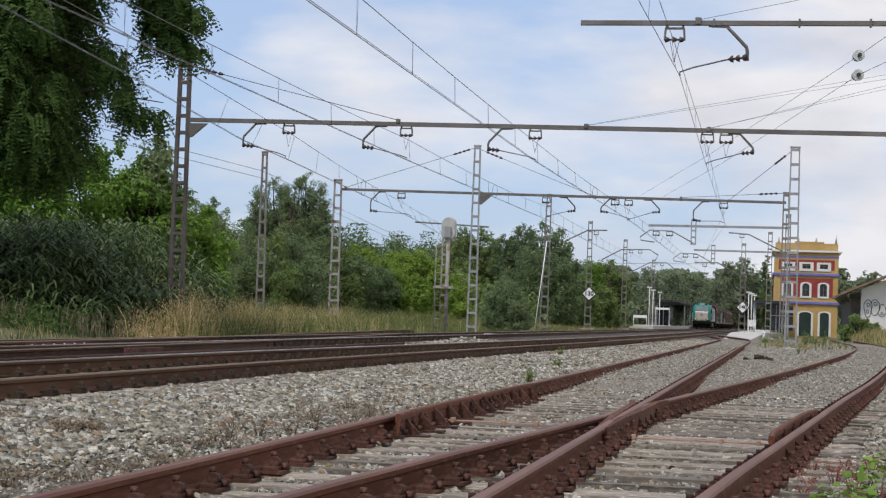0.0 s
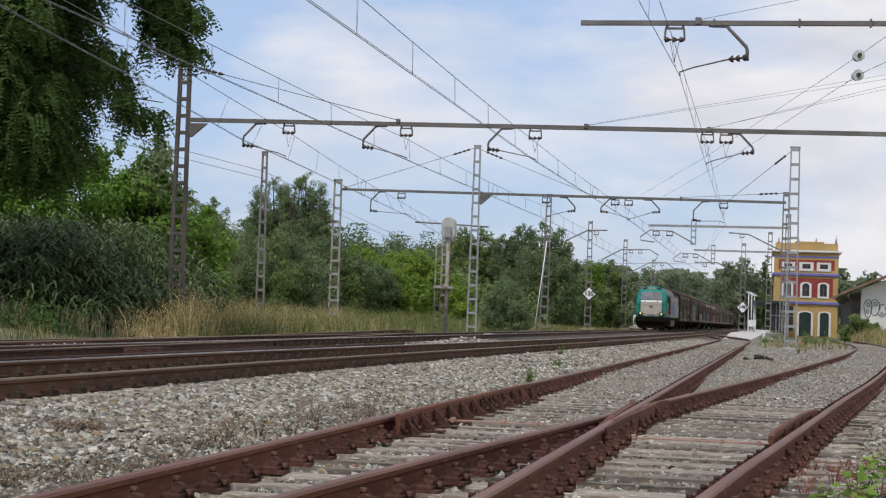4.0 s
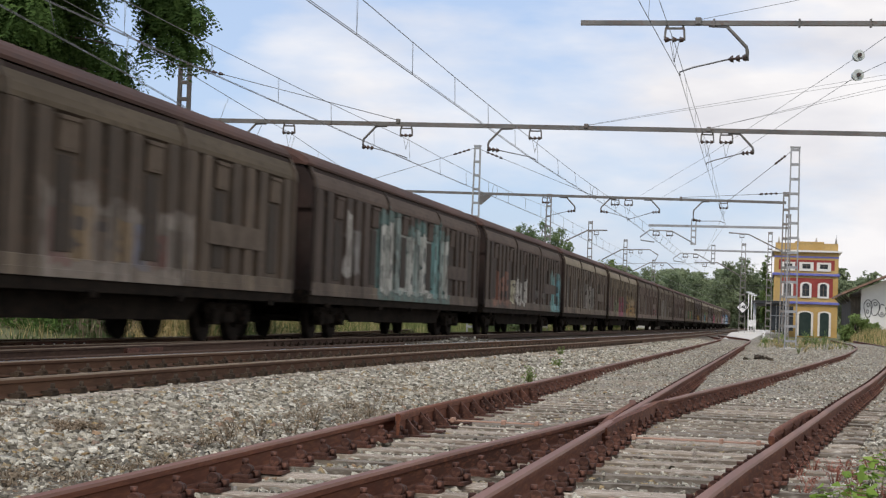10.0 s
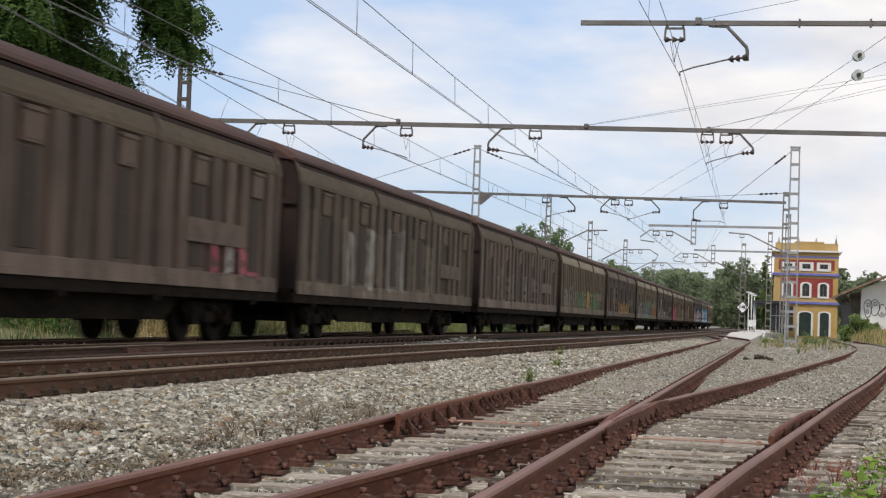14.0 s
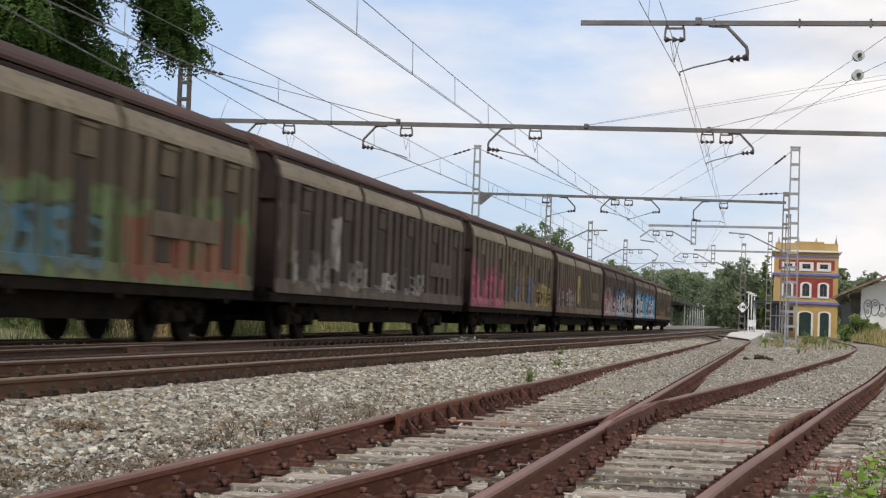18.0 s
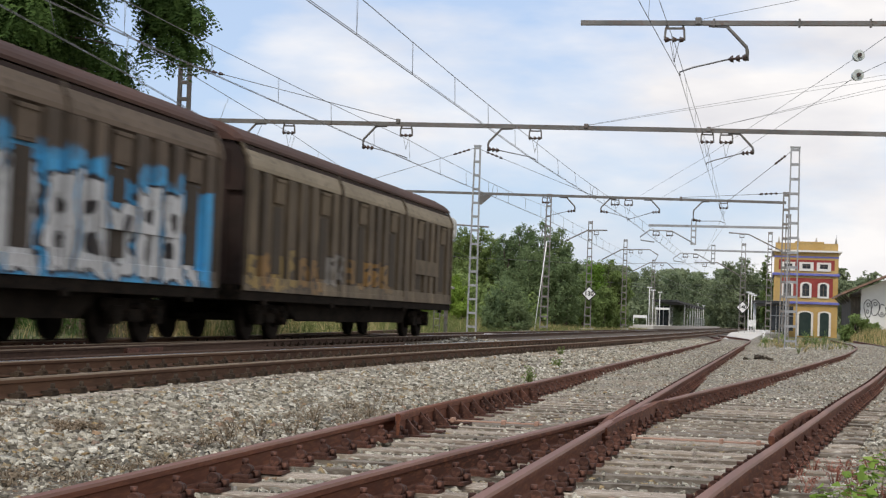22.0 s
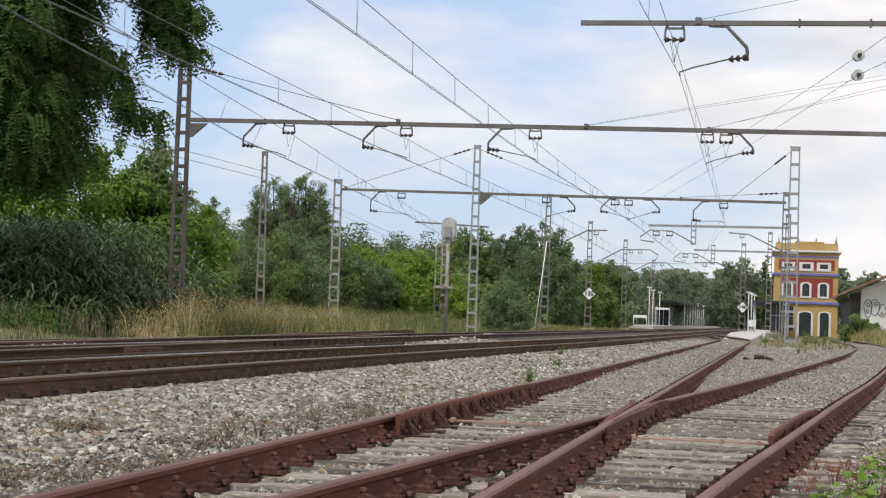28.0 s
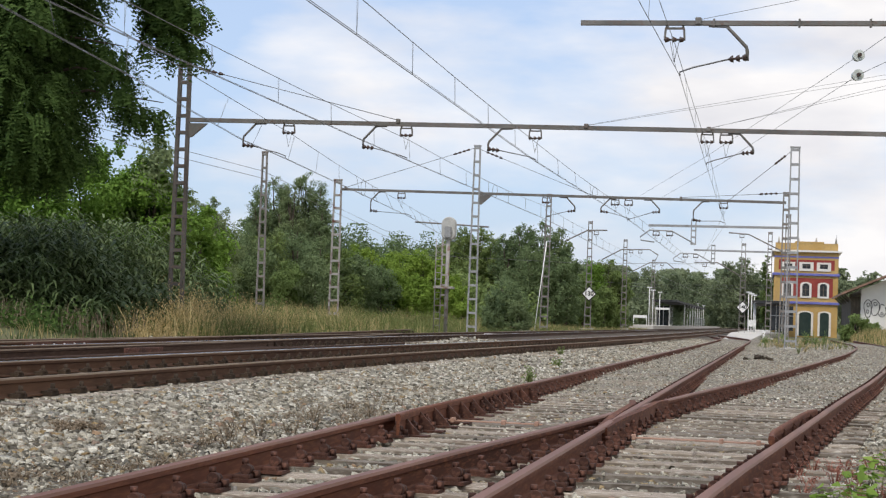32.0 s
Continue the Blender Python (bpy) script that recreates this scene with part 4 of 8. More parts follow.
M_UNDER = mottled("grimy_underframe", (0.008, 0.007, 0.006), (0.018, 0.015, 0.012), 1.5, 12, 0.95, 0.0, (0.026, 0.018, 0.013))
M_ROOF = mottled("red_brown_roof", (0.044, 0.023, 0.018), (0.082, 0.043, 0.033), 0.6, 8, 0.8, 0.0, (0.045, 0.028, 0.025), stretch=(1, 0.4, 1))
M_ROOF.node_tree.nodes["Principled BSDF"].inputs["Specular IOR Level"].default_value = 0.2
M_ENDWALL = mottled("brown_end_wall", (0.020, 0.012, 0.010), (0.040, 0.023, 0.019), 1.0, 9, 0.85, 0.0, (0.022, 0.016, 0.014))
M_WHEEL = mottled("wheel_steel", (0.011, 0.009, 0.0075), (0.024, 0.019, 0.016), 4, 20, 0.9, 0.0)
DOORS = ((0.85, 7.95), (8.0, 14.85), (14.9, 21.55))


def door_mesh(y0, y1, vents, sgn):
    """One sliding side panel: flat sheet, raised upright bands, sunk fields below the vents."""
    n = 8 if vents else 9
    w = (y1 - y0) / n
    plan = [(y0, 1.455), (y0 + 0.07, 1.455), (y0 + 0.07, 1.372)]
    for i in range(n):
        a = y0 + i * w
        k = (0.06, 1.385, 0.01) if vents and i in (2, 6) else (0.15, 1.452, 0.03)
        plan += [(a + k[0], 1.372), (a + k[0] + k[2], k[1]), (a + w - k[0] - k[2], k[1]), (a + w - k[0], 1.372)]
    plan += [(y1 - 0.07, 1.372), (y1 - 0.07, 1.455), (y1, 1.455)]
    bm = bmesh.new()
    rows = []
    for z, flat in ((0.99, 1.475), (1.105, 1.475), (1.11, 1.46), (1.27, 1.46), (1.285, None), (3.32, None), (3.36, 1.44)):
        rows.append([bm.verts.new((sgn * (flat or x), y, z)) for y, x in plan])
    for ra, rb in zip(rows, rows[1:]):
        for i in range(len(plan) - 1):
            bm.faces.new((ra[i], ra[i + 1], rb[i + 1], rb[i]))
    bmesh.ops.recalc_face_normals(bm, faces=bm.faces)
    back = bmesh.ops.extrude_edge_only(bm, edges=[e for e in bm.edges if e.is_boundary])
    for v in back["geom"]:
        if isinstance(v, bmesh.types.BMVert):
            v.co.x = sgn * 1.345
    bmesh.ops.recalc_face_normals(bm, faces=bm.faces)
    me = bpy.data.meshes.new("sliding_door")
    bm.to_mesh(me)
    bm.free()
    return me


def shoulder_mesh(y0, y1, sgn):
    prof = [(1.452, 3.36), (1.452, 3.44), (1.42, 3.56), (1.36, 3.70), (1.27, 3.83), (1.20, 3.885), (1.18, 3.86), (1.25, 3.79), (1.34, 3.66), (1.40, 3.54), (1.425, 3.36)]
    vs = [(sgn * px, y, pz) for y in (y0, y1) for px, pz in prof]
    n = len(prof)
    fs = [(j, (j + 1) % n, n + (j + 1) % n, n + j) for j in range(n)] + [tuple(range(n))[::-1], tuple(range(n, 2 * n))]
    if sgn > 0:
        fs = [f[::-1] for f in fs]
    return pymesh("door_top", vs, fs)


def vent_mesh(sgn):
    bm = bmesh.new()
    x = lambda a, b: (min(sgn * a, sgn * b), max(sgn * a, sgn * b))
    box(bm, *x(1.40, 1.445), -0.36, 0.36, 2.80, 3.30, 0.015)
    box(bm, *x(1.445, 1.47), -0.38, 0.38, 3.24, 3.31, 0.01)
    box(bm, *x(1.445, 1.452), -0.30, 0.30, 2.85, 3.20, 0.004)
    me = bpy.data.meshes.new("vent")
    bm.to_mesh(me)
    bm.free()
    return me


def roof_mesh():
    prof = [(-1.345, 3.83), (-1.35, 3.885), (-1.28, 3.975), (-1.15, 4.07), (-0.83, 4.235), (-0.42, 4.345), (0, 4.385), (0.42, 4.345), (0.83, 4.235), (1.15, 4.07), (1.28, 3.975), (1.35, 3.885), (1.345, 3.83), (1.1, 3.87), (-1.1, 3.87)]
    vs, fs = [], []
    n = len(prof)
    ys = [0.62, 0.8] + [0.8 + 20.8 * i / 12 for i in range(1, 12)] + [21.6, 21.78]
    for i, y in enumerate(ys):
        e = i in (0, len(ys) - 1)
        for px, pz in prof:
            vs.append((px * (0.97 if e else 1), y, pz - (0.10 * (pz > 3.95) if e else 0)))
    for i in range(len(ys) - 1):
        for j in range(n):
            k = (j + 1) % n
            fs.append((i * n + j, i * n + k, (i + 1) * n + k, (i + 1) * n + j))
    fs += [tuple(range(n))[::-1], tuple(range((len(ys) - 1) * n, len(ys) * n))]
    me = pymesh("roof", vs, [f[::-1] for f in fs])
    return me


def wheel_mesh(r=0.46):
    bm = bmesh.new()
    for s in (-1, 1):
        disc(bm, (s * 0.85, 0, r), (1, 0, 0), r, 0.13, 28)
        disc(bm, (s * 0.77, 0, r), (1, 0, 0), r + 0.03, 0.03, 28)
        disc(bm, (s * 0.93, 0, r), (1, 0, 0), r * 0.45, 0.06, 16)
    tube(bm, [(-0.9, 0, r), (0.9, 0, r)], 0.08, 10)
    me = bpy.data.meshes.new("wheelset")
    bm.to_mesh(me)
    bm.free()
    return me


def bogie_mesh(base=0.9):
    bm = bmesh.new()
    for s in (-1, 1):
        box(bm, s * 1.05 - 0.06, s * 1.05 + 0.06, -base - 0.45, base + 0.45, 0.55, 0.74, 0.03)
        box(bm, s * 1.05 - 0.07, s * 1.05 + 0.07, -0.35, 0.35, 0.36, 0.60, 0.04)
        for y in (-base, base):
            box(bm, s * 1.08 - 0.10, s * 1.08 + 0.10, y - 0.17, y + 0.17, 0.32, 0.62, 0.03)
            for d in (-0.28, 0.28):
                tube(bm, [(s * 1.06, y + d, 0.42), (s * 1.06, y + d, 0.72)], 0.09, 10)
        tube(bm, [(s * 1.14, -0.2, 0.62), (s * 1.14, 0.2, 0.62)], 0.05, 8)
    box(bm, -1.0, 1.0, -0.3, 0.3, 0.5, 0.85, 0.05)
    me = bpy.data.meshes.new("bogie")
    bm.to_mesh(me)
    bm.free()
    return me


def buffer_mesh(sgn):
    bm = bmesh.new()
    tube(bm, [(0, 0.0, 0), (0, 0.05 * sgn, 0)], 0.23, 16)
    tube(bm, [(0, 0.05 * sgn, 0), (0, 0.30 * sgn, 0)], 0.09, 10)
    tube(bm, [(0, 0.28 * sgn, 0), (0, 0.62 * sgn, 0)], 0.13, 12)
    me = bpy.data.meshes.new("buffer")
    bm.to_mesh(me)
    bm.free()
    return me


ROOF, WHEELS, BOGIE = roof_mesh(), wheel_mesh(), bogie_mesh()
BUF_F, BUF_R = buffer_mesh(1), buffer_mesh(-1)
VENT = {s: vent_mesh(s) for s in (-1, 1)}


def hatch_mesh(sgn):
    """The dark sunk hatch below a vent, in two leaves."""
    bm = bmesh.new()
    xa, xb = sorted((sgn * 1.384, sgn * 1.402))
    vs = box(bm, xa, xb, -0.31, 0.31, 1.36, 2.74, 0.012)
    me = bpy.data.meshes.new("hatch")
    bm.to_mesh(me)
    bm.free()
    return me


HATCH = {s: hatch_mesh(s) for s in (-1, 1)}
DOOR = {(s, v, i): door_mesh(a, b, v, s) for s in (-1, 1) for v in (0, 1) for i, (a, b) in enumerate(DOORS)}
TOPS = {(s, i): shoulder_mesh(a, b, s) for s in (-1, 1) for i, (a, b) in enumerate(DOORS)}


def tint(ob, mat):
    """Gives an object on a shared mesh a material of its own."""
    if len(ob.data.materials) == 0:
        ob.data.materials.append(None)
    ob.material_slots[0].link = 'OBJECT'
    ob.material_slots[0].material = mat
    return ob


def frame_mesh():
    bm = bmesh.new()
    box(bm, -1.38, 1.38, 0.62, 21.77, 0.80, 1.10, 0.01)
    for s in (-1, 1):
        pts = [(4.6, 0.86), (5.6, 0.40), (16.2, 0.40), (17.2, 0.86)]
        a = [bm.verts.new((s * 1.10 - 0.03, y, z)) for y, z in pts]
        b = [bm.verts.new((s * 1.10 + 0.03, y, z)) for y, z in pts]
        bm.faces.new(a)
        bm.faces.new(b[::-1])
        for j in range(4):
            bm.faces.new((a[j], b[j], b[(j + 1) % 4], a[(j + 1) % 4]))
        box(bm, s * 1.40 - 0.04, s * 1.40 + 0.04, 0.62, 21.77, 0.80, 0.985, 0.01)
        for y in (2.2, 7.4, 11.2, 15.0, 20.2):
            box(bm, s * 1.42 - 0.05, s * 1.42 + 0.05, y - 0.12, y + 0.12, 0.72, 0.84, 0.01)
    tube(bm, [(-0.5, 8.5, 0.62), (-0.5, 10.0, 0.62)], 0.2, 12)
    tube(bm, [(0.6, 11.5, 0.60), (0.6, 12.6, 0.60)], 0.22, 12)
    box(bm, -0.8, 0.8, 5.8, 16.0, 0.55, 0.9)
    me = bpy.data.meshes.new("underframe")
    bm.to_mesh(me)
    bm.free()
    return me


def end_mesh(y0, y1, y, d):
    """One end wall: the wagon's outline as a slab with upright stiffeners."""
    bm = bmesh.new()
    prof = [(-1.44, 1.08), (-1.44, 3.42), (-1.33, 3.68), (-1.18, 3.88), (0, 4.02), (1.18, 3.88), (1.33, 3.68), (1.44, 3.42), (1.44, 1.08)]
    a = [bm.verts.new((x, y0, z)) for x, z in prof]
    b = [bm.verts.new((x, y1, z)) for x, z in prof]
    bm.faces.new(a[::-1])
    bm.faces.new(b)
    n = len(prof)
    for j in range(n):
        bm.faces.new((a[j], a[(j + 1) % n], b[(j + 1) % n], b[j]))
    me = bpy.data.meshes.new("end_wall")
    bm.to_mesh(me)
    bm.free()
    ribs = []
    for x0, x1, z0, z1, out in [(x - 0.06, x + 0.06, 1.1, 3.7, 0.05) for x in (-1.05, -0.35, 0.35, 1.05)] + [(-1.42, 1.42, 2.9, 3.02, 0.06)]:
        bm = bmesh.new()
        ya, yb = sorted((y - d * 0.01, y + d * out))
        box(bm, x0, x1, ya, yb, z0, z1)
        ribs.append(bpy.data.meshes.new("stiffener"))
        bm.to_mesh(ribs[-1])
        bm.free()
    return me, ribs


def core_mesh():
    bm = bmesh.new()
    box(bm, -1.34, 1.34, 0.84, 21.56, 1.1, 3.80)
    me = bpy.data.meshes.new("inner_wall")
    bm.to_mesh(me)
    bm.free()
    return me


FRAME, ENDS, CORE = frame_mesh(), (end_mesh(0.66, 0.84, 0.66, -1), end_mesh(21.56, 21.74, 21.74, 1)), core_mesh()
M_PLATE = mottled("data_plate", (0.14, 0.125, 0.105), (0.22, 0.20, 0.17), 2, 18, 0.7, 0.0, (0.12, 0.09, 0.07))


def wagon(i, spec):
    base, top, vents, art = spec
    words = {True: "taupe", False: "dark brown"}[base is TAUPE1]
    lab = words + " sliding-wall freight wagon, weathered, with faded spray paint"
    w = thing("freight_wagon", pose(TRAIN, 60 + 22.39 * i, 0), lab, "freight wagon", "wagons of the train")
    dk = tuple(c * 1.6 for c in base)
    ms = side_mat("wagon_side_" + "abcdefghijklmnopq"[i], base, dk, art, sill=tuple(c * 1.15 + k for c, k in zip(dk, (0.050, 0.047, 0.037))))
    mt = mottled("wagon_top_" + "abcdefghijklmnopq"[i], tuple(c * 1.1 for c in top), tuple(c * 1.45 for c in top), 0.7, 7, 0.8, 0.0, tuple(c * 0.7 for c in top), stretch=(1, 0.5, 1))
    mv = mottled("vent_" + "abcdefghijklmnopq"[i], tuple(c * 1.3 for c in base), tuple(c * 1.9 for c in base), 1.5, 9, 0.8)
    mp = mottled("plate_paint_" + "abcdefghijklmnopq"[i], tuple(c * 1.1 + 0.006 for c in base), tuple(c * 1.7 + 0.012 for c in base), 2, 14, 0.8)
    # sunk hatches: side colour scaled to 0.55-0.8, same spray art
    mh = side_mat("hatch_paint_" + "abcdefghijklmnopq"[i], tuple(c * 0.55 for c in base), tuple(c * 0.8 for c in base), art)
    mesh_ob("underframe", FRAME, M_UNDER, w, "grimy black underframe")
    for e, ribs in ENDS:
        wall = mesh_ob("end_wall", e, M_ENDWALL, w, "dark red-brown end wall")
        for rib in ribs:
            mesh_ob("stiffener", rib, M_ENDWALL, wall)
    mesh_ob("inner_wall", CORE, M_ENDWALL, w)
    mesh_ob("roof", ROOF, M_ROOF, w, "dull red-brown roof")
    for y in (3.75, 18.64):
        b = mesh_ob("bogie", BOGIE, M_UNDER, w, "", pose(0, y, 0))
        for d in (-0.9, 0.9):
            mesh_ob("wheelset", WHEELS, M_WHEEL, b, "", pose(0, d, 0))
    for s in (-1, 1):
        mesh_ob("buffer", BUF_F, M_UNDER, w, "", pose(s * 0.95, 0.01, 1.05))
        mesh_ob("buffer", BUF_R, M_UNDER, w, "", pose(s * 0.95, 22.38, 1.05))
        for j, (a, b) in enumerate(DOORS):
            d = tint(mesh_ob("sliding_door", DOOR[s, vents, j], None, w), ms)
            tint(mesh_ob("door_top", TOPS[s, j], None, d), mt)
            if vents:
                k = (b - a) / 8
                for f in (2.5, 6.5):
                    tint(mesh_ob("vent", VENT[s], None, d, "", pose(0, a + f * k, 0)), mv)
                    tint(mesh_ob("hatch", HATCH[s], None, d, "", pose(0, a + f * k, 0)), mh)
        for y in (0.80, 7.975, 14.875, 21.6):
            bm = bmesh.new()
            obox(bm, (s * 1.475, y, 3.34), (s * 1.445, y, 3.56), 0.14, 0.05, (s, 0, 0))
            obox(bm, (s * 1.445, y, 3.56), (s * 1.31, y, 3.82), 0.14, 0.05, (s, 0, 0.5))
            obox(bm, (s * 1.465, y, 1.0), (s * 1.465, y, 3.36), 0.10, 0.03, (s, 0, 0))
            tint(part("door_seam", bm, None, w), ms)
        bm = bmesh.new()
        x0, x1 = sorted((s * 1.455, s * 1.475))
        box(bm, x0, x1, 16.2, 19.6, 1.78, 2.20, 0.006)
        tint(part("data_plate", bm, None, w), ms if i in (4, 9, 12, 14, 15) else mp)
    return w


# ---- locomotive ----
LZ = [1.10, 1.30, 1.6, 2.0, 2.36, 2.6, 2.8, 3.05, 3.25, 3.42, 3.6, 3.78, 3.93, 4.05, 4.13, 4.18]
LW = [1.425, 1.425, 1.425, 1.425, 1.425, 1.425, 1.425, 1.42, 1.40, 1.35, 1.27, 1.14, 0.97, 0.74, 0.48, 0.20]


def nose(z, u):
    """How far back the front lies at height z and side fraction u."""
    y = 0.62
    if z > 2.62:
        y += (z - 2.62) * 0.42 + max(0, z - 3.6) ** 1.5 * 1.7
    return y + 0.42 * abs(u) ** 4 + 0.10 * u * u


def half(z):
    return float(np.interp(z, LZ, LW))


def loco_end(flip, zs, us, push=0.0, taper=None):
    """Verts and faces of a patch on the rounded cab front."""
    vs = []
    for z in zs:
        for u in us:
            uu = u * (taper(z) if taper else 1.0)
            y = nose(z, uu) - push
            vs.append((half(z) * uu * (1 if not flip else 1), y if not flip else LOCO_LEN - y, z))
    n = len(us)
    fs = [(j * n + i, j * n + i + 1, (j + 1) * n + i + 1, (j + 1) * n + i) for j in range(len(zs) - 1) for i in range(n - 1)]
    if flip:
        fs = [f[::-1] for f in fs]
    return vs, fs


M_TEAL = side_mat("teal_paint", (0.010, 0.185, 0.150), (0.018, 0.235, 0.195), (), 0.5, (0.02, 0.085, 0.075))
M_ROOFGREY = mottled("grey_loco_roof", (0.14, 0.137, 0.13), (0.22, 0.215, 0.205), 0.7, 6, 0.6, 0.0, (0.16, 0.155, 0.15))
M_POD = mottled("dark_green_pod", (0.02, 0.06, 0.055), (0.035, 0.09, 0.08), 2, 12, 0.5)
M_CREAM = mottled("cream_front", (0.42, 0.395, 0.33), (0.52, 0.49, 0.42), 1.2, 10, 0.5, 0.0, (0.5, 0.46, 0.4), bumpy=0.03)
M_OFFWHITE = mottled("off_white_band", (0.72, 0.71, 0.68), (0.8, 0.79, 0.76), 1.2, 10, 0.45, bumpy=0.03)
# Windscreen: the sky's reflection is put into the grey base colour.
M_GLASS = mottled("sky_grey_windscreen", (0.16, 0.17, 0.18), (0.24, 0.25, 0.26), 0.8, 5, 0.12, bumpy=0)
M_DARKGLASS = mottled("dark_side_window", (0.02, 0.022, 0.025), (0.035, 0.038, 0.042), 1, 5, 0.08, bumpy=0)
M_GRILLE = mottled("black_grille", (0.012, 0.014, 0.014), (0.03, 0.032, 0.032), 2, 30, 0.5)
M_RUSTPATCH = mottled("red_brown_paint", (0.20, 0.095, 0.07), (0.27, 0.14, 0.11), 1.5, 9, 0.7)
M_TANK = mottled("grey_tank", (0.11, 0.105, 0.098), (0.18, 0.17, 0.16), 1.0, 8, 0.8, 0.0, (0.07, 0.062, 0.055))
M_LOUVRE = side_mat("painted_louvres", (0.30, 0.32, 0.31), (0.42, 0.43, 0.42),
                    [(13.8, 20.5, 1.25, 2.45, [(0.62, 0.63, 0.63), SILVER, (0.56, 0.56, 0.56)], 0.75, 1.0, 0.05), (12.0, 20.4, 2.45, 3.05, [(0.50, 0.22, 0.06), (0.46, 0.30, 0.12)], 2.6, 0.75, 0.0),
                     (8.6, 14.6, 1.35, 2.95, [(0.06, 0.28, 0.62), (0.10, 0.40, 0.72), (0.55, 0.60, 0.66), (0.06, 0.28, 0.62)], 0.72, 1.3, 0.05, 0.35, (0.26, 0.14, 0.36)), (7.1, 9.0, 1.2, 2.95, [(0.55, 0.20, 0.30), (0.58, 0.26, 0.26)], 0.62, 1.3, 0.0),
                     (8.4, 14.0, 1.15, 1.55, [(0.60, 0.56, 0.10), (0.28, 0.50, 0.14), (0.60, 0.58, 0.30), (0.28, 0.12, 0.38)], 0.5, 1.0, 0.0)], 0.5)
M_GRILLE.node_tree.nodes["Principled BSDF"].inputs["Roughness"].default_value = 0.9
M_GRILLE.node_tree.nodes["Principled BSDF"].inputs["Specular IOR Level"].default_value = 0.05
for dull, gloss in ((M_TEAL, 0.25), (M_LOUVRE, 0.25), (M_UNDER, 0.06), (M_WHEEL, 0.06)):
    dull.node_tree.nodes["Principled BSDF"].inputs["Specular IOR Level"].default_value = gloss
M_LAMP, nt_, b_ = shell("headlight_glow", 0.3)
b_.inputs["Base Color"].default_value = (0.6, 0.4, 0.2, 1)
b_.inputs["Emission Color"].default_value = (1.0, 0.66, 0.28, 1)
b_.inputs["Emission Strength"].default_value = 0.9
M_DIMLAMP = M_LAMP.copy()
M_DIMLAMP.name = "dim_lamp_glow"
M_DIMLAMP.node_tree.nodes["Principled BSDF"].inputs["Base Color"].default_value = (0.5, 0.42, 0.36, 1)
M_DIMLAMP.node_tree.nodes["Principled BSDF"].inputs["Emission Strength"].default_value = 0.10
LOCO_ROOF = [(1.40, 3.25), (1.365, 3.42), (1.02, 3.93), (0.93, 4.0), (0.45, 4.08), (0.0, 4.10)]


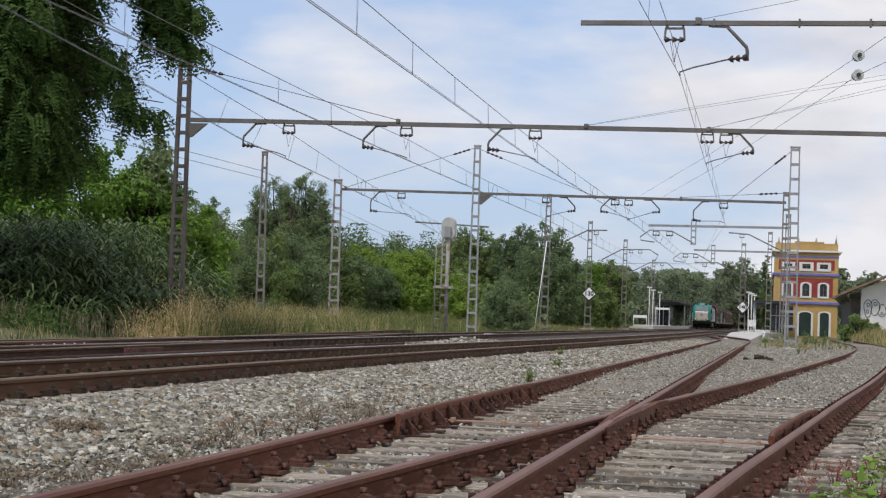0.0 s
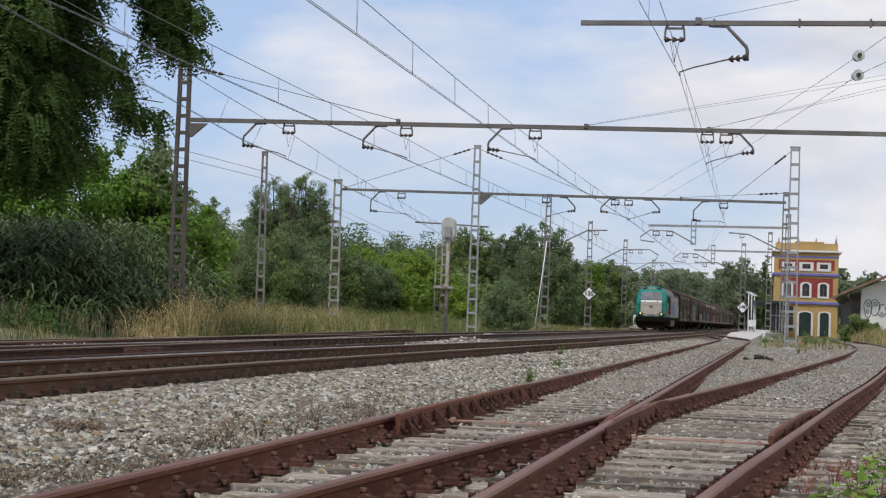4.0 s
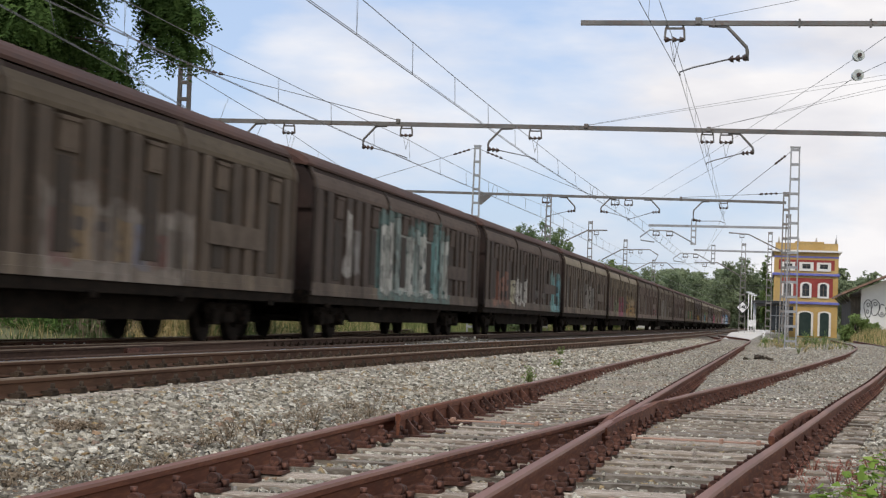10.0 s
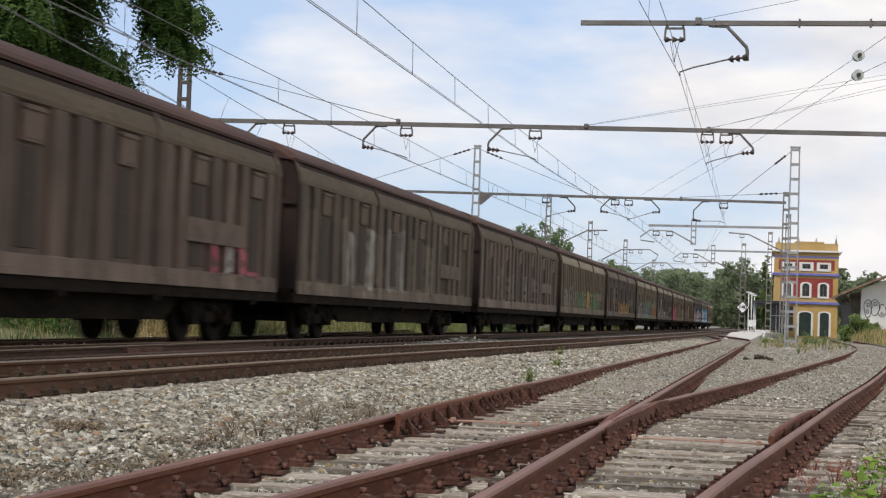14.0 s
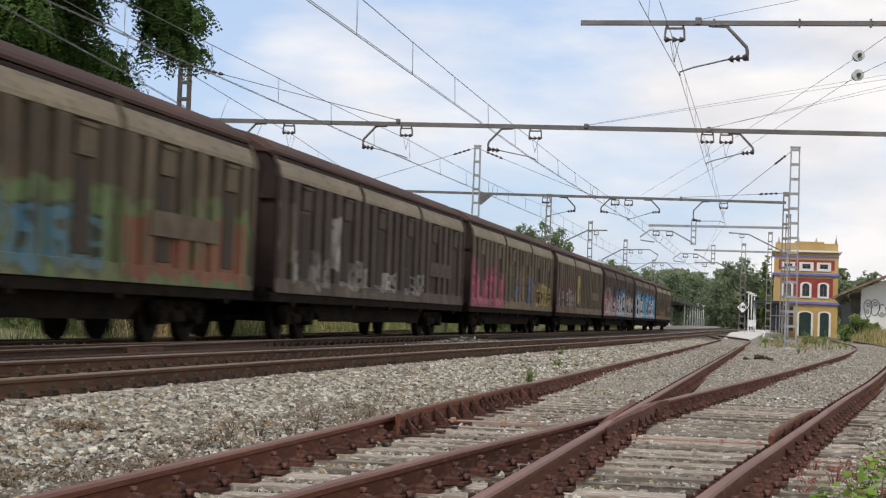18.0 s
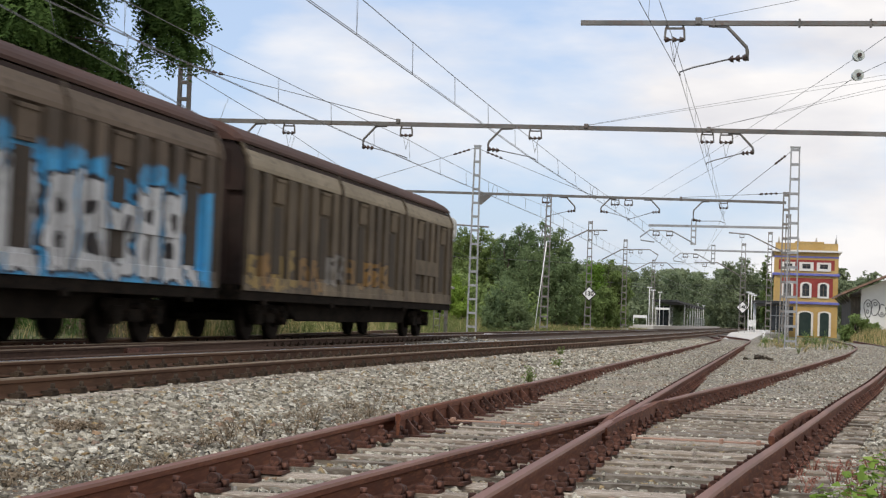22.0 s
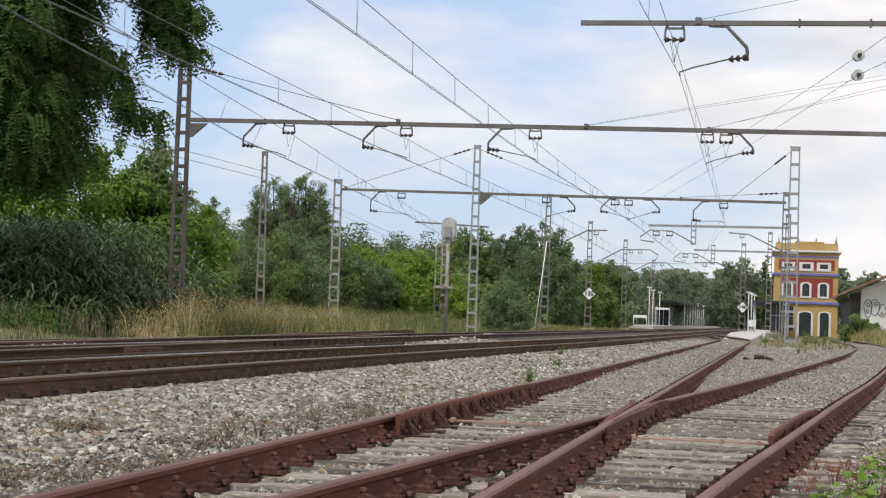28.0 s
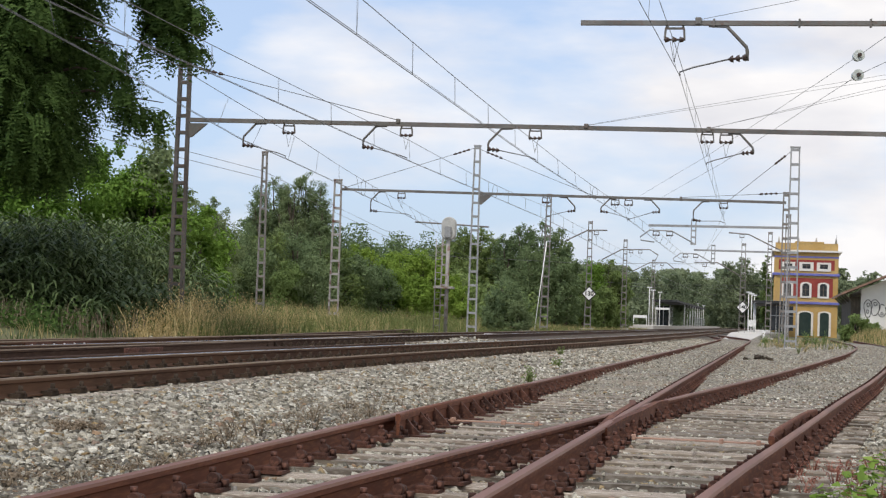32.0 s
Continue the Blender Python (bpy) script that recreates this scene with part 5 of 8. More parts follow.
def locomotive():
    L = thing("diesel_locomotive", pose(TRAIN, 45, 0), "teal and cream diesel locomotive with spray-painted grey louvred sides", "locomotive")
    us = [-1 + i / 8 for i in range(17)]
    shell_v, shell_f = [], []

    def add(vs, fs):
        o = len(shell_v)
        shell_v.extend(vs)
        shell_f.extend([tuple(i + o for i in f) for f in fs])
    for fl in (False, True):
        add(*loco_end(fl, LZ, us))
    # sides and roof
    for s in (-1, 1):
        low = [j for j, z in enumerate(LZ) if z <= 3.25]
        vs, fs = [], []
        for j in low:
            for y in (nose(LZ[j], 1), 2.4, 6, 12, 18, LOCO_LEN - 2.4, LOCO_LEN - nose(LZ[j], 1)):
                vs.append((s * LW[j], y, LZ[j]))
        for a in range(len(low) - 1):
            for k in range(6):
                f = (a * 7 + k, a * 7 + k + 1, (a + 1) * 7 + k + 1, (a + 1) * 7 + k)
                fs.append(f if s > 0 else f[::-1])
        add(vs, fs)
    mesh_ob("body", pymesh("body", shell_v, shell_f, True), M_TEAL, L, "teal painted body shell")
    up = [j for j, z in enumerate(LZ) if z >= 3.25]
    for name, ya, yb, mat, lab in (("cab_roof", 0, 2.3, M_TEAL, "teal cab roof"), ("roof", 2.3, LOCO_LEN - 2.3, M_ROOFGREY, "grey roof panels"), ("cab_roof", LOCO_LEN - 2.3, LOCO_LEN, M_TEAL, "teal cab roof")):
        vs, fs = [], []
        prof = LOCO_ROOF if name == "roof" else [(LW[j], LZ[j]) for j in up]
        row = [(-px, pz) for px, pz in prof] + [(px, pz) for px, pz in prof[::-1]]
        for y in (ya, (ya + yb) / 2, yb):
            for px, pz in row:
                vs.append((px, max(y, nose(pz, 1)) if y < 5 else min(y, LOCO_LEN - nose(pz, 1)), pz))
        n = len(row)
        for a in range(2):
            for k in range(n - 1):
                fs.append((a * n + k, (a + 1) * n + k, (a + 1) * n + k + 1, a * n + k + 1))
        mesh_ob(name, pymesh(name, vs, fs, name != "roof"), mat, L, lab)
    for y in (2.3, LOCO_LEN - 2.3):
        bm = bmesh.new()
        face = [bm.verts.new((s * LW[j], y, LZ[j])) for s, js in ((-1, up), (1, up[::-1])) for j in js]
        bm.faces.new(face)
        part("roof_bulkhead", bm, M_TEAL, L, "teal rear edge of the cab roof")
    # roof fittings
    for y in (5.3, 8.9, 11.4, 14.3, 17.32, 20.2):
        for s in (-1, 1):
            bm = bmesh.new()
            tube(bm, [(s * (px + 0.004), y, pz + 0.004) for px, pz in LOCO_ROOF], 0.012, 5)
            part("roof_seam", bm, M_UNDER, L)
    for ya, yb, w, h in ((2.9, 4.2, 0.5, 0.05), (4.8, 6.2, 0.6, 0.08), (6.6, 9.8, 0.5, 0.05)):
        bm = bmesh.new()
        box(bm, -w, w, ya, yb, 4.03, 4.14 + h, 0.03)
        part("roof_hatch", bm, M_UNDER, L, "dark roof hatch")
    for k in range(2):
        ya = 14.7 + k * 2.75
        for s in (-1, 1):
            bm = bmesh.new()
            q = []
            for (x, z), y in (((1.365, 3.44), ya), ((1.365, 3.44), ya + 2.5), ((1.02, 3.92), ya + 2.5), ((1.02, 3.92), ya)):
                q.append(bm.verts.new((s * x + s * 0.012, y, z + 0.012)))
            f = bm.faces.new(q if s > 0 else q[::-1])
            r = bmesh.ops.extrude_face_region(bm, geom=[f])
            bmesh.ops.translate(bm, verts=[v for v in r["geom"] if isinstance(v, bmesh.types.BMVert)], vec=(s * 0.02, 0, 0.02))
            part("roof_grille", bm, M_GRILLE, L, "black roof intake grille")
    # front and rear faces
    for fl in (False, True):
        zs = [1.32 + (2.58 - 1.32) * i / 8 for i in range(9)]
        u9 = [(-1 + i / 6) * 0.70 for i in range(13)]
        vs, fs = loco_end(fl, zs, u9, 0.012, lambda z: 1.02 - 0.02 * (z - 1.3))
        mesh_ob("front_panel", pymesh("front_panel", vs, fs, True), M_CREAM, L, "cream front panel")
        zs = [2.60 + 0.17 * i / 2 for i in range(3)]
        vs, fs = loco_end(fl, zs, u9, 0.013, lambda z: 1.0)
        mesh_ob("front_band", pymesh("front_band", vs, fs, True), M_OFFWHITE, L, "off-white band")
        zs = [2.84 + (3.58 - 2.84) * i / 8 for i in range(9)]
        u9 = [(-1 + i / 6) * 0.74 for i in range(13)]
        vs, fs = loco_end(fl, zs, u9, 0.014, lambda z: 0.98 - 0.10 * (z - 2.84) + 0.06 * max(0, z - 3.3))
        mesh_ob("windscreen", pymesh("windscreen", vs, fs, True), M_GLASS, L, "windscreen, grey for the sky it reflects")
        vs, fs = loco_end(fl, [2.355, 2.375], us, 0.012)
        mesh_ob("seam", pymesh("seam", vs, fs), M_BLACK, L)
        vs, fs = loco_end(fl, [3.84, 3.92, 4.0], [-0.36, -0.18, 0, 0.18, 0.36], 0.02)
        mesh_ob("lamp_panel", pymesh("lamp_panel", vs, fs), M_PLATE, L)
        for s in (-1, 1):
            yq = nose(3.92, 0.2) - 0.045
            yq = yq if not fl else LOCO_LEN - yq
            bm = bmesh.new()
            disc(bm, (s * 0.17, yq, 3.92), (0, 1, 0), 0.085, 0.05, 14)
            part("upper_lamp", bm, M_DIMLAMP if not fl else M_OFFWHITE, L)
            vs, fs = loco_end(fl, [3.80, 3.88, 3.96, 4.03], [s * k for k in ((0.50, 0.62, 0.74, 0.86) if s > 0 else (0.86, 0.74, 0.62, 0.50))], 0.012)
            mesh_ob("roof_recess", pymesh("roof_recess", vs, fs), M_GRILLE, L)
            yq = nose(1.5, 0.72) - 0.10
            yq, d = (yq, -1) if not fl else (LOCO_LEN - yq, 1)
            bm = bmesh.new()
            r = bmesh.ops.create_uvsphere(bm, u_segments=16, v_segments=10, radius=0.24)
            for v in bm.verts:
                v.co = Vector((s * 1.02 + v.co.x * 1.25, yq + v.co.y * 0.7, 1.50 + v.co.z * 0.85))
            hp = part("headlight_pod", bm, M_POD, L, "dark green headlight pod")
            bm = bmesh.new()
            disc(bm, (s * 0.98, yq + d * 0.165, 1.51), (0, 1, 0), 0.078, 0.03, 16)
            part("lens", bm, M_LAMP if not fl else M_OFFWHITE, hp, "glowing headlight")
            bm = bmesh.new()
            disc(bm, (s * 0.62, nose(1.5, 0.4) - 0.03 if not fl else LOCO_LEN - nose(1.5, 0.4) + 0.03, 1.50), (0, 1, 0), 0.06, 0.04, 12)
            part("marker_lamp", bm, M_PLATE, L)
            bm = bmesh.new()
            yy = nose(2.68, 0.4) - 0.03
            yy = yy if not fl else LOCO_LEN - yy
            disc(bm, (s * 0.58, yy, 2.68), (0, 1, 0), 0.055, 0.03, 10)
            part("nozzle", bm, M_BLACK, L)
            bm = bmesh.new()
            yy = nose(1.9, 0.5) - 0.05
            yy = yy if not fl else LOCO_LEN - yy
            tube(bm, [(s * 0.45, yy, 1.95), (s * 0.7, yy - 0.01, 2.0), (s * 1.05, yy + (0.06 if not fl else -0.06), 2.06)], 0.014, 6)
            part("handrail", bm, M_OFFWHITE, L)
        # badge and wiper
        yy = nose(2.15, 0) - 0.03
        yy = yy if not fl else LOCO_LEN - yy
        bm = bmesh.new()
        box(bm, -0.13, 0.13, yy - 0.01, yy + 0.015, 2.06, 2.28)
        box(bm, -0.25, 0.25, yy - 0.012, yy + 0.01, 2.29, 2.31)
        part("badge", bm, M_RUSTPATCH, L, "small square red-brown badge")
        bm = bmesh.new()
        q = [nose(3.22, 0.6) - 0.045, nose(2.86, 0.2) - 0.04]
        q = q if not fl else [LOCO_LEN - k for k in q]
        tube(bm, [(-0.82, q[0], 3.22), (-0.22, q[1], 2.84)], 0.016, 6)
        part("wiper", bm, M_BLACK, L)
        # bar of the number plate stays blank
        yy = nose(1.42, 0) - 0.025
        yy = yy if not fl else LOCO_LEN - yy
        bm = bmesh.new()
        box(bm, -0.35, 0.35, yy - 0.01, yy + 0.01, 1.37, 1.45)
        part("plate_bar", bm, M_PLATE, L)
        # buffer beam, plough, buffers
        bm = bmesh.new()
        a, b = (0.45, 0.95) if not fl else (LOCO_LEN - 0.95, LOCO_LEN - 0.45)
        box(bm, -1.42, 1.42, a, b, 0.72, 1.24, 0.06)
        part("buffer_beam", bm, M_UNDER, L, "black buffer beam")
        bm = bmesh.new()
        prof = [(-1.40, 0.72), (-1.25, 0.25), (-1.0, 0.12), (1.0, 0.12), (1.25, 0.25), (1.40, 0.72)]
        ya, yb = (0.55, 0.95) if not fl else (LOCO_LEN - 0.55, LOCO_LEN - 0.95)
        va = [bm.verts.new((x, ya + (yb - ya) * 0.35 * abs(x), z)) for x, z in prof]
        vb = [bm.verts.new((x, yb, z)) for x, z in prof]
        bm.faces.new(va)
        bm.faces.new(vb[::-1])
        for j in range(6):
            bm.faces.new((va[j], vb[j], vb[(j + 1) % 6], va[(j + 1) % 6]))
        bmesh.ops.recalc_face_normals(bm, faces=bm.faces)
        part("snow_plough", bm, M_UNDER, L, "black snow plough")
        for s in (-1, 1):
            b = mesh_ob("buffer", BUF_F if not fl else BUF_R, M_UNDER, L, "", pose(s * 0.95, 0.0 if not fl else LOCO_LEN, 1.0))
            bm = bmesh.new()
            yy = 0.43 if not fl else LOCO_LEN - 0.43
            box(bm, s * 0.5 - 0.1, s * 0.5 + 0.1, yy - 0.02, yy + 0.02, 0.86, 1.05, 0.01)
            part("hose_cock", bm, M_UNDER, L)
        bm = bmesh.new()
        yy = 0.12 if not fl else LOCO_LEN - 0.12
        y2 = 0.45 if not fl else LOCO_LEN - 0.45
        tube(bm, [(0, y2, 0.98), (0, yy, 0.98), (0, yy, 0.65)], 0.06, 8)
        part("coupling_hook", bm, M_UNDER, L)
    for s in (-1, 1):
        def flat(name, y0, y1, z0, z1, mat, out=0.012, lab="", bev=0.02):
            bm = bmesh.new()
            xa, xb = sorted((s * 1.425, s * (1.425 + out)))
            box(bm, xa, xb, y0, y1, z0, z1, 0)
            return part(name, bm, mat, L, lab)
        for y0, y1 in ((2.05, 2.9), (LOCO_LEN - 2.9, LOCO_LEN - 2.05)):
            flat("cab_window", y0, y1, 2.62, 3.18, M_DARKGLASS, 0.012, "dark cab side window")
            flat("mirror", y0 - 0.02, y0 + 0.30, 2.56, 3.22, M_BLACK, 0.15, "black mirror housing")
        flat("cab_door", 3.85, 4.45, 1.4, 3.15, M_TEAL, 0.012)
        flat("intake_grille", 4.65, 7.05, 1.52, 3.18, M_GRILLE, 0.014, "large black air intake grille")
        flat("rust_patch", 1.12, 3.75, 1.14, 2.0, M_RUSTPATCH, 0.006, "red-brown patch of paint")
        flat("sill", 1.3, LOCO_LEN - 1.3, 1.07, 1.235, M_UNDER, 0.018, "grimy black sill")
        flat("louvre_panel", 7.25, 20.3, 1.24, 3.22, M_LOUVRE, 0.010, "grey louvred side with bright spray paint")
        for k in range(9):
            z = 1.50 + k * 0.18
            bm = bmesh.new()
            q = [(1.437, z), (1.437, z + 0.09), (1.49, z + 0.03), (1.49, z)]
            a = [bm.verts.new((s * x, 7.75, zz)) for x, zz in q]
            b = [bm.verts.new((s * x, 19.3, zz)) for x, zz in q]
            bm.faces.new(a)
            bm.faces.new(b)
            for j in range(4):
                bm.faces.new((a[j], b[j], b[(j + 1) % 4], a[(j + 1) % 4]))
            bmesh.ops.recalc_face_normals(bm, faces=bm.faces)
            part("louvre", bm, M_LOUVRE, L)
        bm = bmesh.new()
        xa, xb = sorted((s * 0.9, s * 1.40))
        box(bm, xa, xb, 9.2, 14.9, 0.36, 0.97, 0.05)
        part("fuel_tank", bm, M_TANK, L, "grey fuel tank")
        for y in (1.6, 2.9, 20.3, 21.4):
            xa, xb = sorted((s * 1.30, s * 1.44))
            for z in (0.42, 0.68, 0.94):
                bm = bmesh.new()
                box(bm, xa, xb, y - 0.2, y + 0.2, z, z + 0.03)
                part("step", bm, M_UNDER, L)
        for y in (7.4, 8.4, 15.6, 17.0):
            bm = bmesh.new()
            xa, xb = sorted((s * 1.1, s * 1.36))
            box(bm, xa, xb, y - 0.35, y + 0.35, 0.55, 1.02, 0.03)
            part("equipment_box", bm, M_UNDER, L)
    bm = bmesh.new()
    box(bm, -1.36, 1.36, 0.95, LOCO_LEN - 0.95, 0.85, 1.14, 0.02)
    part("underframe", bm, M_UNDER, L, "black underframe")
    bm = bmesh.new()
    box(bm, -0.88, 0.88, 7.0, LOCO_LEN - 7.0, 0.22, 0.95, 0.05)
    part("under_tank", bm, M_UNDER, L, "black tank between the bogies")
    big = wheel_mesh(0.53)
    for yc in (4.3, LOCO_LEN - 4.3):
        bm = bmesh.new()
        for s in (-1, 1):
            box(bm, s * 1.12 - 0.08, s * 1.12 + 0.08, -2.6, 2.6, 0.58, 0.80, 0.04)
            for y in (-1.85, 0, 1.85):
                box(bm, s * 1.15 - 0.12, s * 1.15 + 0.12, y - 0.22, y + 0.22, 0.36, 0.72, 0.04)
            for y in (-0.95, 0.95):
                tube(bm, [(s * 1.15, y, 0.45), (s * 1.15, y, 0.95)], 0.12, 12)
            for y in (-2.45, 2.45):
                box(bm, s * 1.2 - 0.1, s * 1.2 + 0.1, y - 0.12, y + 0.12, 0.3, 0.85, 0.03)
        bg = part("bogie", bm, M_UNDER, L, "three-axle bogie", pose(0, yc, 0))
        bm = bmesh.new()
        box(bm, -0.68, 0.68, -2.5, 2.5, 0.16, 0.84, 0.04)
        part("traction_gear", bm, M_UNDER, bg)
        for y in (-1.85, 0, 1.85):
            mesh_ob("wheelset", big, M_WHEEL, bg, "", pose(0, y, 0))
    return L


loco = locomotive()
wagons = [wagon(i, sp) for i, sp in enumerate(WAGONS)]


def train_y(t):
    """Where the train's front is at t seconds."""
    return 45.65 - 28.171 * (t - 8) - 0.0136 * (t - 8) ** 2


# ---- masts, portals and overhead wires ----
def mast(x, y, z0, top, wb, wt, mat=M_MAST, label="grey battened steel catenary mast", lean=0.0, step=0.62, leg=0.065):
    """Two channel legs that taper together, tied by battens."""
    t = thing("catenary_mast", pose(x, y, z0), label, "catenary mast", "catenary masts")
    h = top - z0
    for s in (-1, 1):
        bm = bmesh.new()
        a, b = Vector((s * wb / 2, 0, -0.3)), Vector((s * wt / 2 + lean, 0, h))
        obox(bm, a, b, leg, 0.14, (0, 1, 0))
        part("leg", bm, mat, t)
    n = max(5, int(h / step))
    for k in range(n):
        z = 0.35 + (h - 0.45) * k / (n - 1)
        f = z / h
        w = wb + (wt - wb) * f
        bm = bmesh.new()
        box(bm, lean * f - w / 2 - 0.03, lean * f + w / 2 + 0.03, -0.078, 0.078, z - 0.055, z + 0.055)
        part("batten", bm, mat, t)
    bm = bmesh.new()
    box(bm, lean - wt / 2 - 0.05, lean + wt / 2 + 0.05, -0.09, 0.09, h - 0.02, h + 0.05, 0.01)
    part("cap", bm, mat, t)
    bm = bmesh.new()
    box(bm, -wb / 2 - 0.25, wb / 2 + 0.25, -0.4, 0.4, -0.6, 0.03, 0.03)
    part("footing", bm, M_CONCRETE, t, "concrete footing")
    return t


mast(-18.62, 50.4, gz(-18.6), 8.4, 0.42, 0.30, M_MASTDARK, "dark grey battened mast of the near portal", 0.0, 0.5, 0.11)
mast(9.0, 50.4, gz(9), 9.4, 0.42, 0.30)
mast(7.0, 32.6, gz(7), 8.4, 0.42, 0.30)
mast(-24.5, 78.0, -0.1, 8.27, 0.40, 0.20, M_MAST, "grey battened mast standing in tall grass", -0.05)
mast(-21.35, 80.0, 0.2, 7.15, 0.46, 0.33, M_MASTRUST, "mast with peeling white paint and rust")
mast(-14.40, 80.0, -0.2, 8.95, 0.44, 0.26, M_GALV, "grey battened mast of the second portal")
mast(0.40, 80.0, -0.3, 6.95, 0.34, 0.24, M_MAST, "grey mast at the end of the second portal")
mast(0.72, 76.0, -0.3, 8.68, 0.50, 0.36, M_GALV, "tall pale galvanised anchor mast")
mast(-14.70, 108.0, -0.2, 8.75, 0.50, 0.26, M_MAST, "battened mast with a white stay pole", 0.12)
mast(-14.80, 135.0, 0.0, 8.64, 0.50, 0.28, M_MAST, "battened mast carrying a speed sign")
mast(-14.57, 165.0, 0.0, 8.71, 0.52, 0.30)
mast(-14.6, 205.0, 0.2, 8.3, 0.50, 0.30)
mast(-0.52, 145.0, -0.3, 8.68, 0.48, 0.30)
mast(-3.0, 160.0, -0.1, 8.38, 0.56, 0.34, M_MAST, "battened mast carrying a speed sign")
mast(0.66, 101.0, -0.3, 7.3, 0.34, 0.24)
mast(-27.6, 220.0, 0.4, 7.37, 0.5, 0.3)
mast(-26.1, 260.0, 0.4, 7.38, 0.5, 0.3)
mast(-25.0, 262.0, 0.4, 6.3, 0.5, 0.3, M_MASTRUST, "rusty battened mast on the verge")
mast(-21.75, 110.0, 0.3, 6.85, 0.50, 0.33, M_MASTRUST, "mast with peeling paint and rust")
mast(-23.9, 190.0, 0.4, 6.5, 0.5, 0.34, M_GALV, "pale grey battened mast behind the verge")
mast(-24.2, 240.0, 0.4, 6.8, 0.5, 0.34, M_GALV, "pale grey battened mast behind the verge")
st = thing("stay_pole", pose(0, 0, 0), "thin white stay pole leaning against a mast", "stay pole")
bm = bmesh.new()
tube(bm, [(-15.02, 106.0, -0.3), (-14.62, 107.8, 5.7)], 0.028, 8)
part("pole", bm, M_WHITE, st)


def insulator(bm, a, b, r=0.07, n=3):
    """A string of n bells from a to b."""
    a, b = Vector(a), Vector(b)
    d = (b - a) / n
    tube(bm, [a, b], r * 0.35, 6)
    for i in range(n):
        c = a + d * (i + 0.5)
        tube(bm, [c - d * 0.32, c, c + d * 0.25], r, 8, r * 0.6)


def hanger(p, x, y, z):
    """The frame under a beam that holds the carrying wire between insulators."""
    bm = bmesh.new()
    for s in (-1, 1):
        obox(bm, (x + s * 0.15, y, z), (x + s * 0.18, y, z - 0.09), 0.04, 0.05, (0, 1, 0))
        obox(bm, (x + s * 0.18, y, z - 0.09), (x + s * 0.19, y, z - 0.28), 0.04, 0.05, (0, 1, 0))
    obox(bm, (x - 0.18, y, z - 0.06), (x + 0.18, y, z - 0.06), 0.04, 0.04)
    h = part("wire_hanger", bm, M_BEAM, p)
    bm = bmesh.new()
    insulator(bm, (x - 0.21, y, z - 0.28), (x + 0.21, y, z - 0.28), 0.06, 3)
    part("insulator", bm, M_INSUL, h)
    bm = bmesh.new()
    for s in (-1, 1):
        tube(bm, [(x + s * 0.09, y, z - 0.30), (x, y, z - 0.72)], 0.006, 5)
    part("vee_wire", bm, M_WIRE, h)


def drop_arm(p, x, y, z, s, drop, to, low, dark=True):
    """A bent arm below a beam with an insulator and the rod that steadies the contact wire."""
    kx = x + s * 0.40
    bm = bmesh.new()
    tube(bm, [(x - s * 0.35, y, z), (x, y, z - 0.02), (kx - s * 0.02, y, z - 0.42), (kx, y, z - 0.52), (kx, y, z - drop)], 0.035, 8)
    a = part("drop_arm", bm, M_BEAM, p)
    d = math.copysign(1, to - kx)
    bm = bmesh.new()
    insulator(bm, (kx, y, z - drop + 0.06), (kx + d * 0.36, y, z - drop + 0.02), 0.075, 3)
    part("insulator", bm, M_INSUL, a)
    bm = bmesh.new()
    tube(bm, [(kx + d * 0.36, y, z - drop + 0.02), (to - d * 0.25, y, low + 0.16), (to, y, low + 0.07), (to, y, low)], 0.017, 6)
    part("steady_rod", bm, M_WIRE, a)


def portal(y, x0, z0, x1, z1, hangers, arms, label, w=0.17, h=0.20, mat=M_BEAM):
    p = thing("catenary_portal", pose(0, 0, 0), label, "catenary portal", "catenary portals")
    bm = bmesh.new()
    obox(bm, (x0, y, z0), (x1, y, z1), w, h)
    part("beam", bm, mat, p, "long grey-brown steel beam")
    zz = lambda x: z0 + (z1 - z0) * (x - x0) / (x1 - x0) - h / 2
    for x in hangers:
        hanger(p, x, y, zz(x))
    for x, s, drop, to, low in arms:
        drop_arm(p, x, y, zz(x), s, drop, to, low)
    return p


def gusset(bm, x, y, z0, z1, w):
    """A triangular plate between a mast and its beam."""
    q = [bm.verts.new((x + dx, y + d, z)) for d in (-0.06, 0.06) for dx, z in ((0, z0), (0.1, z0), (w, z1), (0, z1))]
    bm.faces.new(q[:4])
    bm.faces.new(q[4:][::-1])
    for i in range(4):
        bm.faces.new((q[i], q[4 + i], q[4 + (i + 1) % 4], q[(i + 1) % 4]))
    bmesh.ops.recalc_face_normals(bm, faces=bm.faces)


def stay(p, a, b, ins=0.12):
    bm = bmesh.new()
    tube(bm, [a, b], 0.012 if ins else 0.005, 6)
    s = part("stay_rod", bm, M_WIRE, p)
    if ins:
        a, b = Vector(a), Vector(b)
        bm = bmesh.new()
        insulator(bm, a + (b - a) * ins, a + (b - a) * (ins + 0.9 / (b - a).length), 0.06, 4)
        part("insulator", bm, M_INSUL, s)
    bm = bmesh.new()
    c = Vector(b)
    box(bm, c.x - 0.06, c.x + 0.06, c.y - 0.09, c.y + 0.09, c.z - 0.10, c.z + 0.04, 0.02)
    part("clamp", bm, M_BEAM, s)


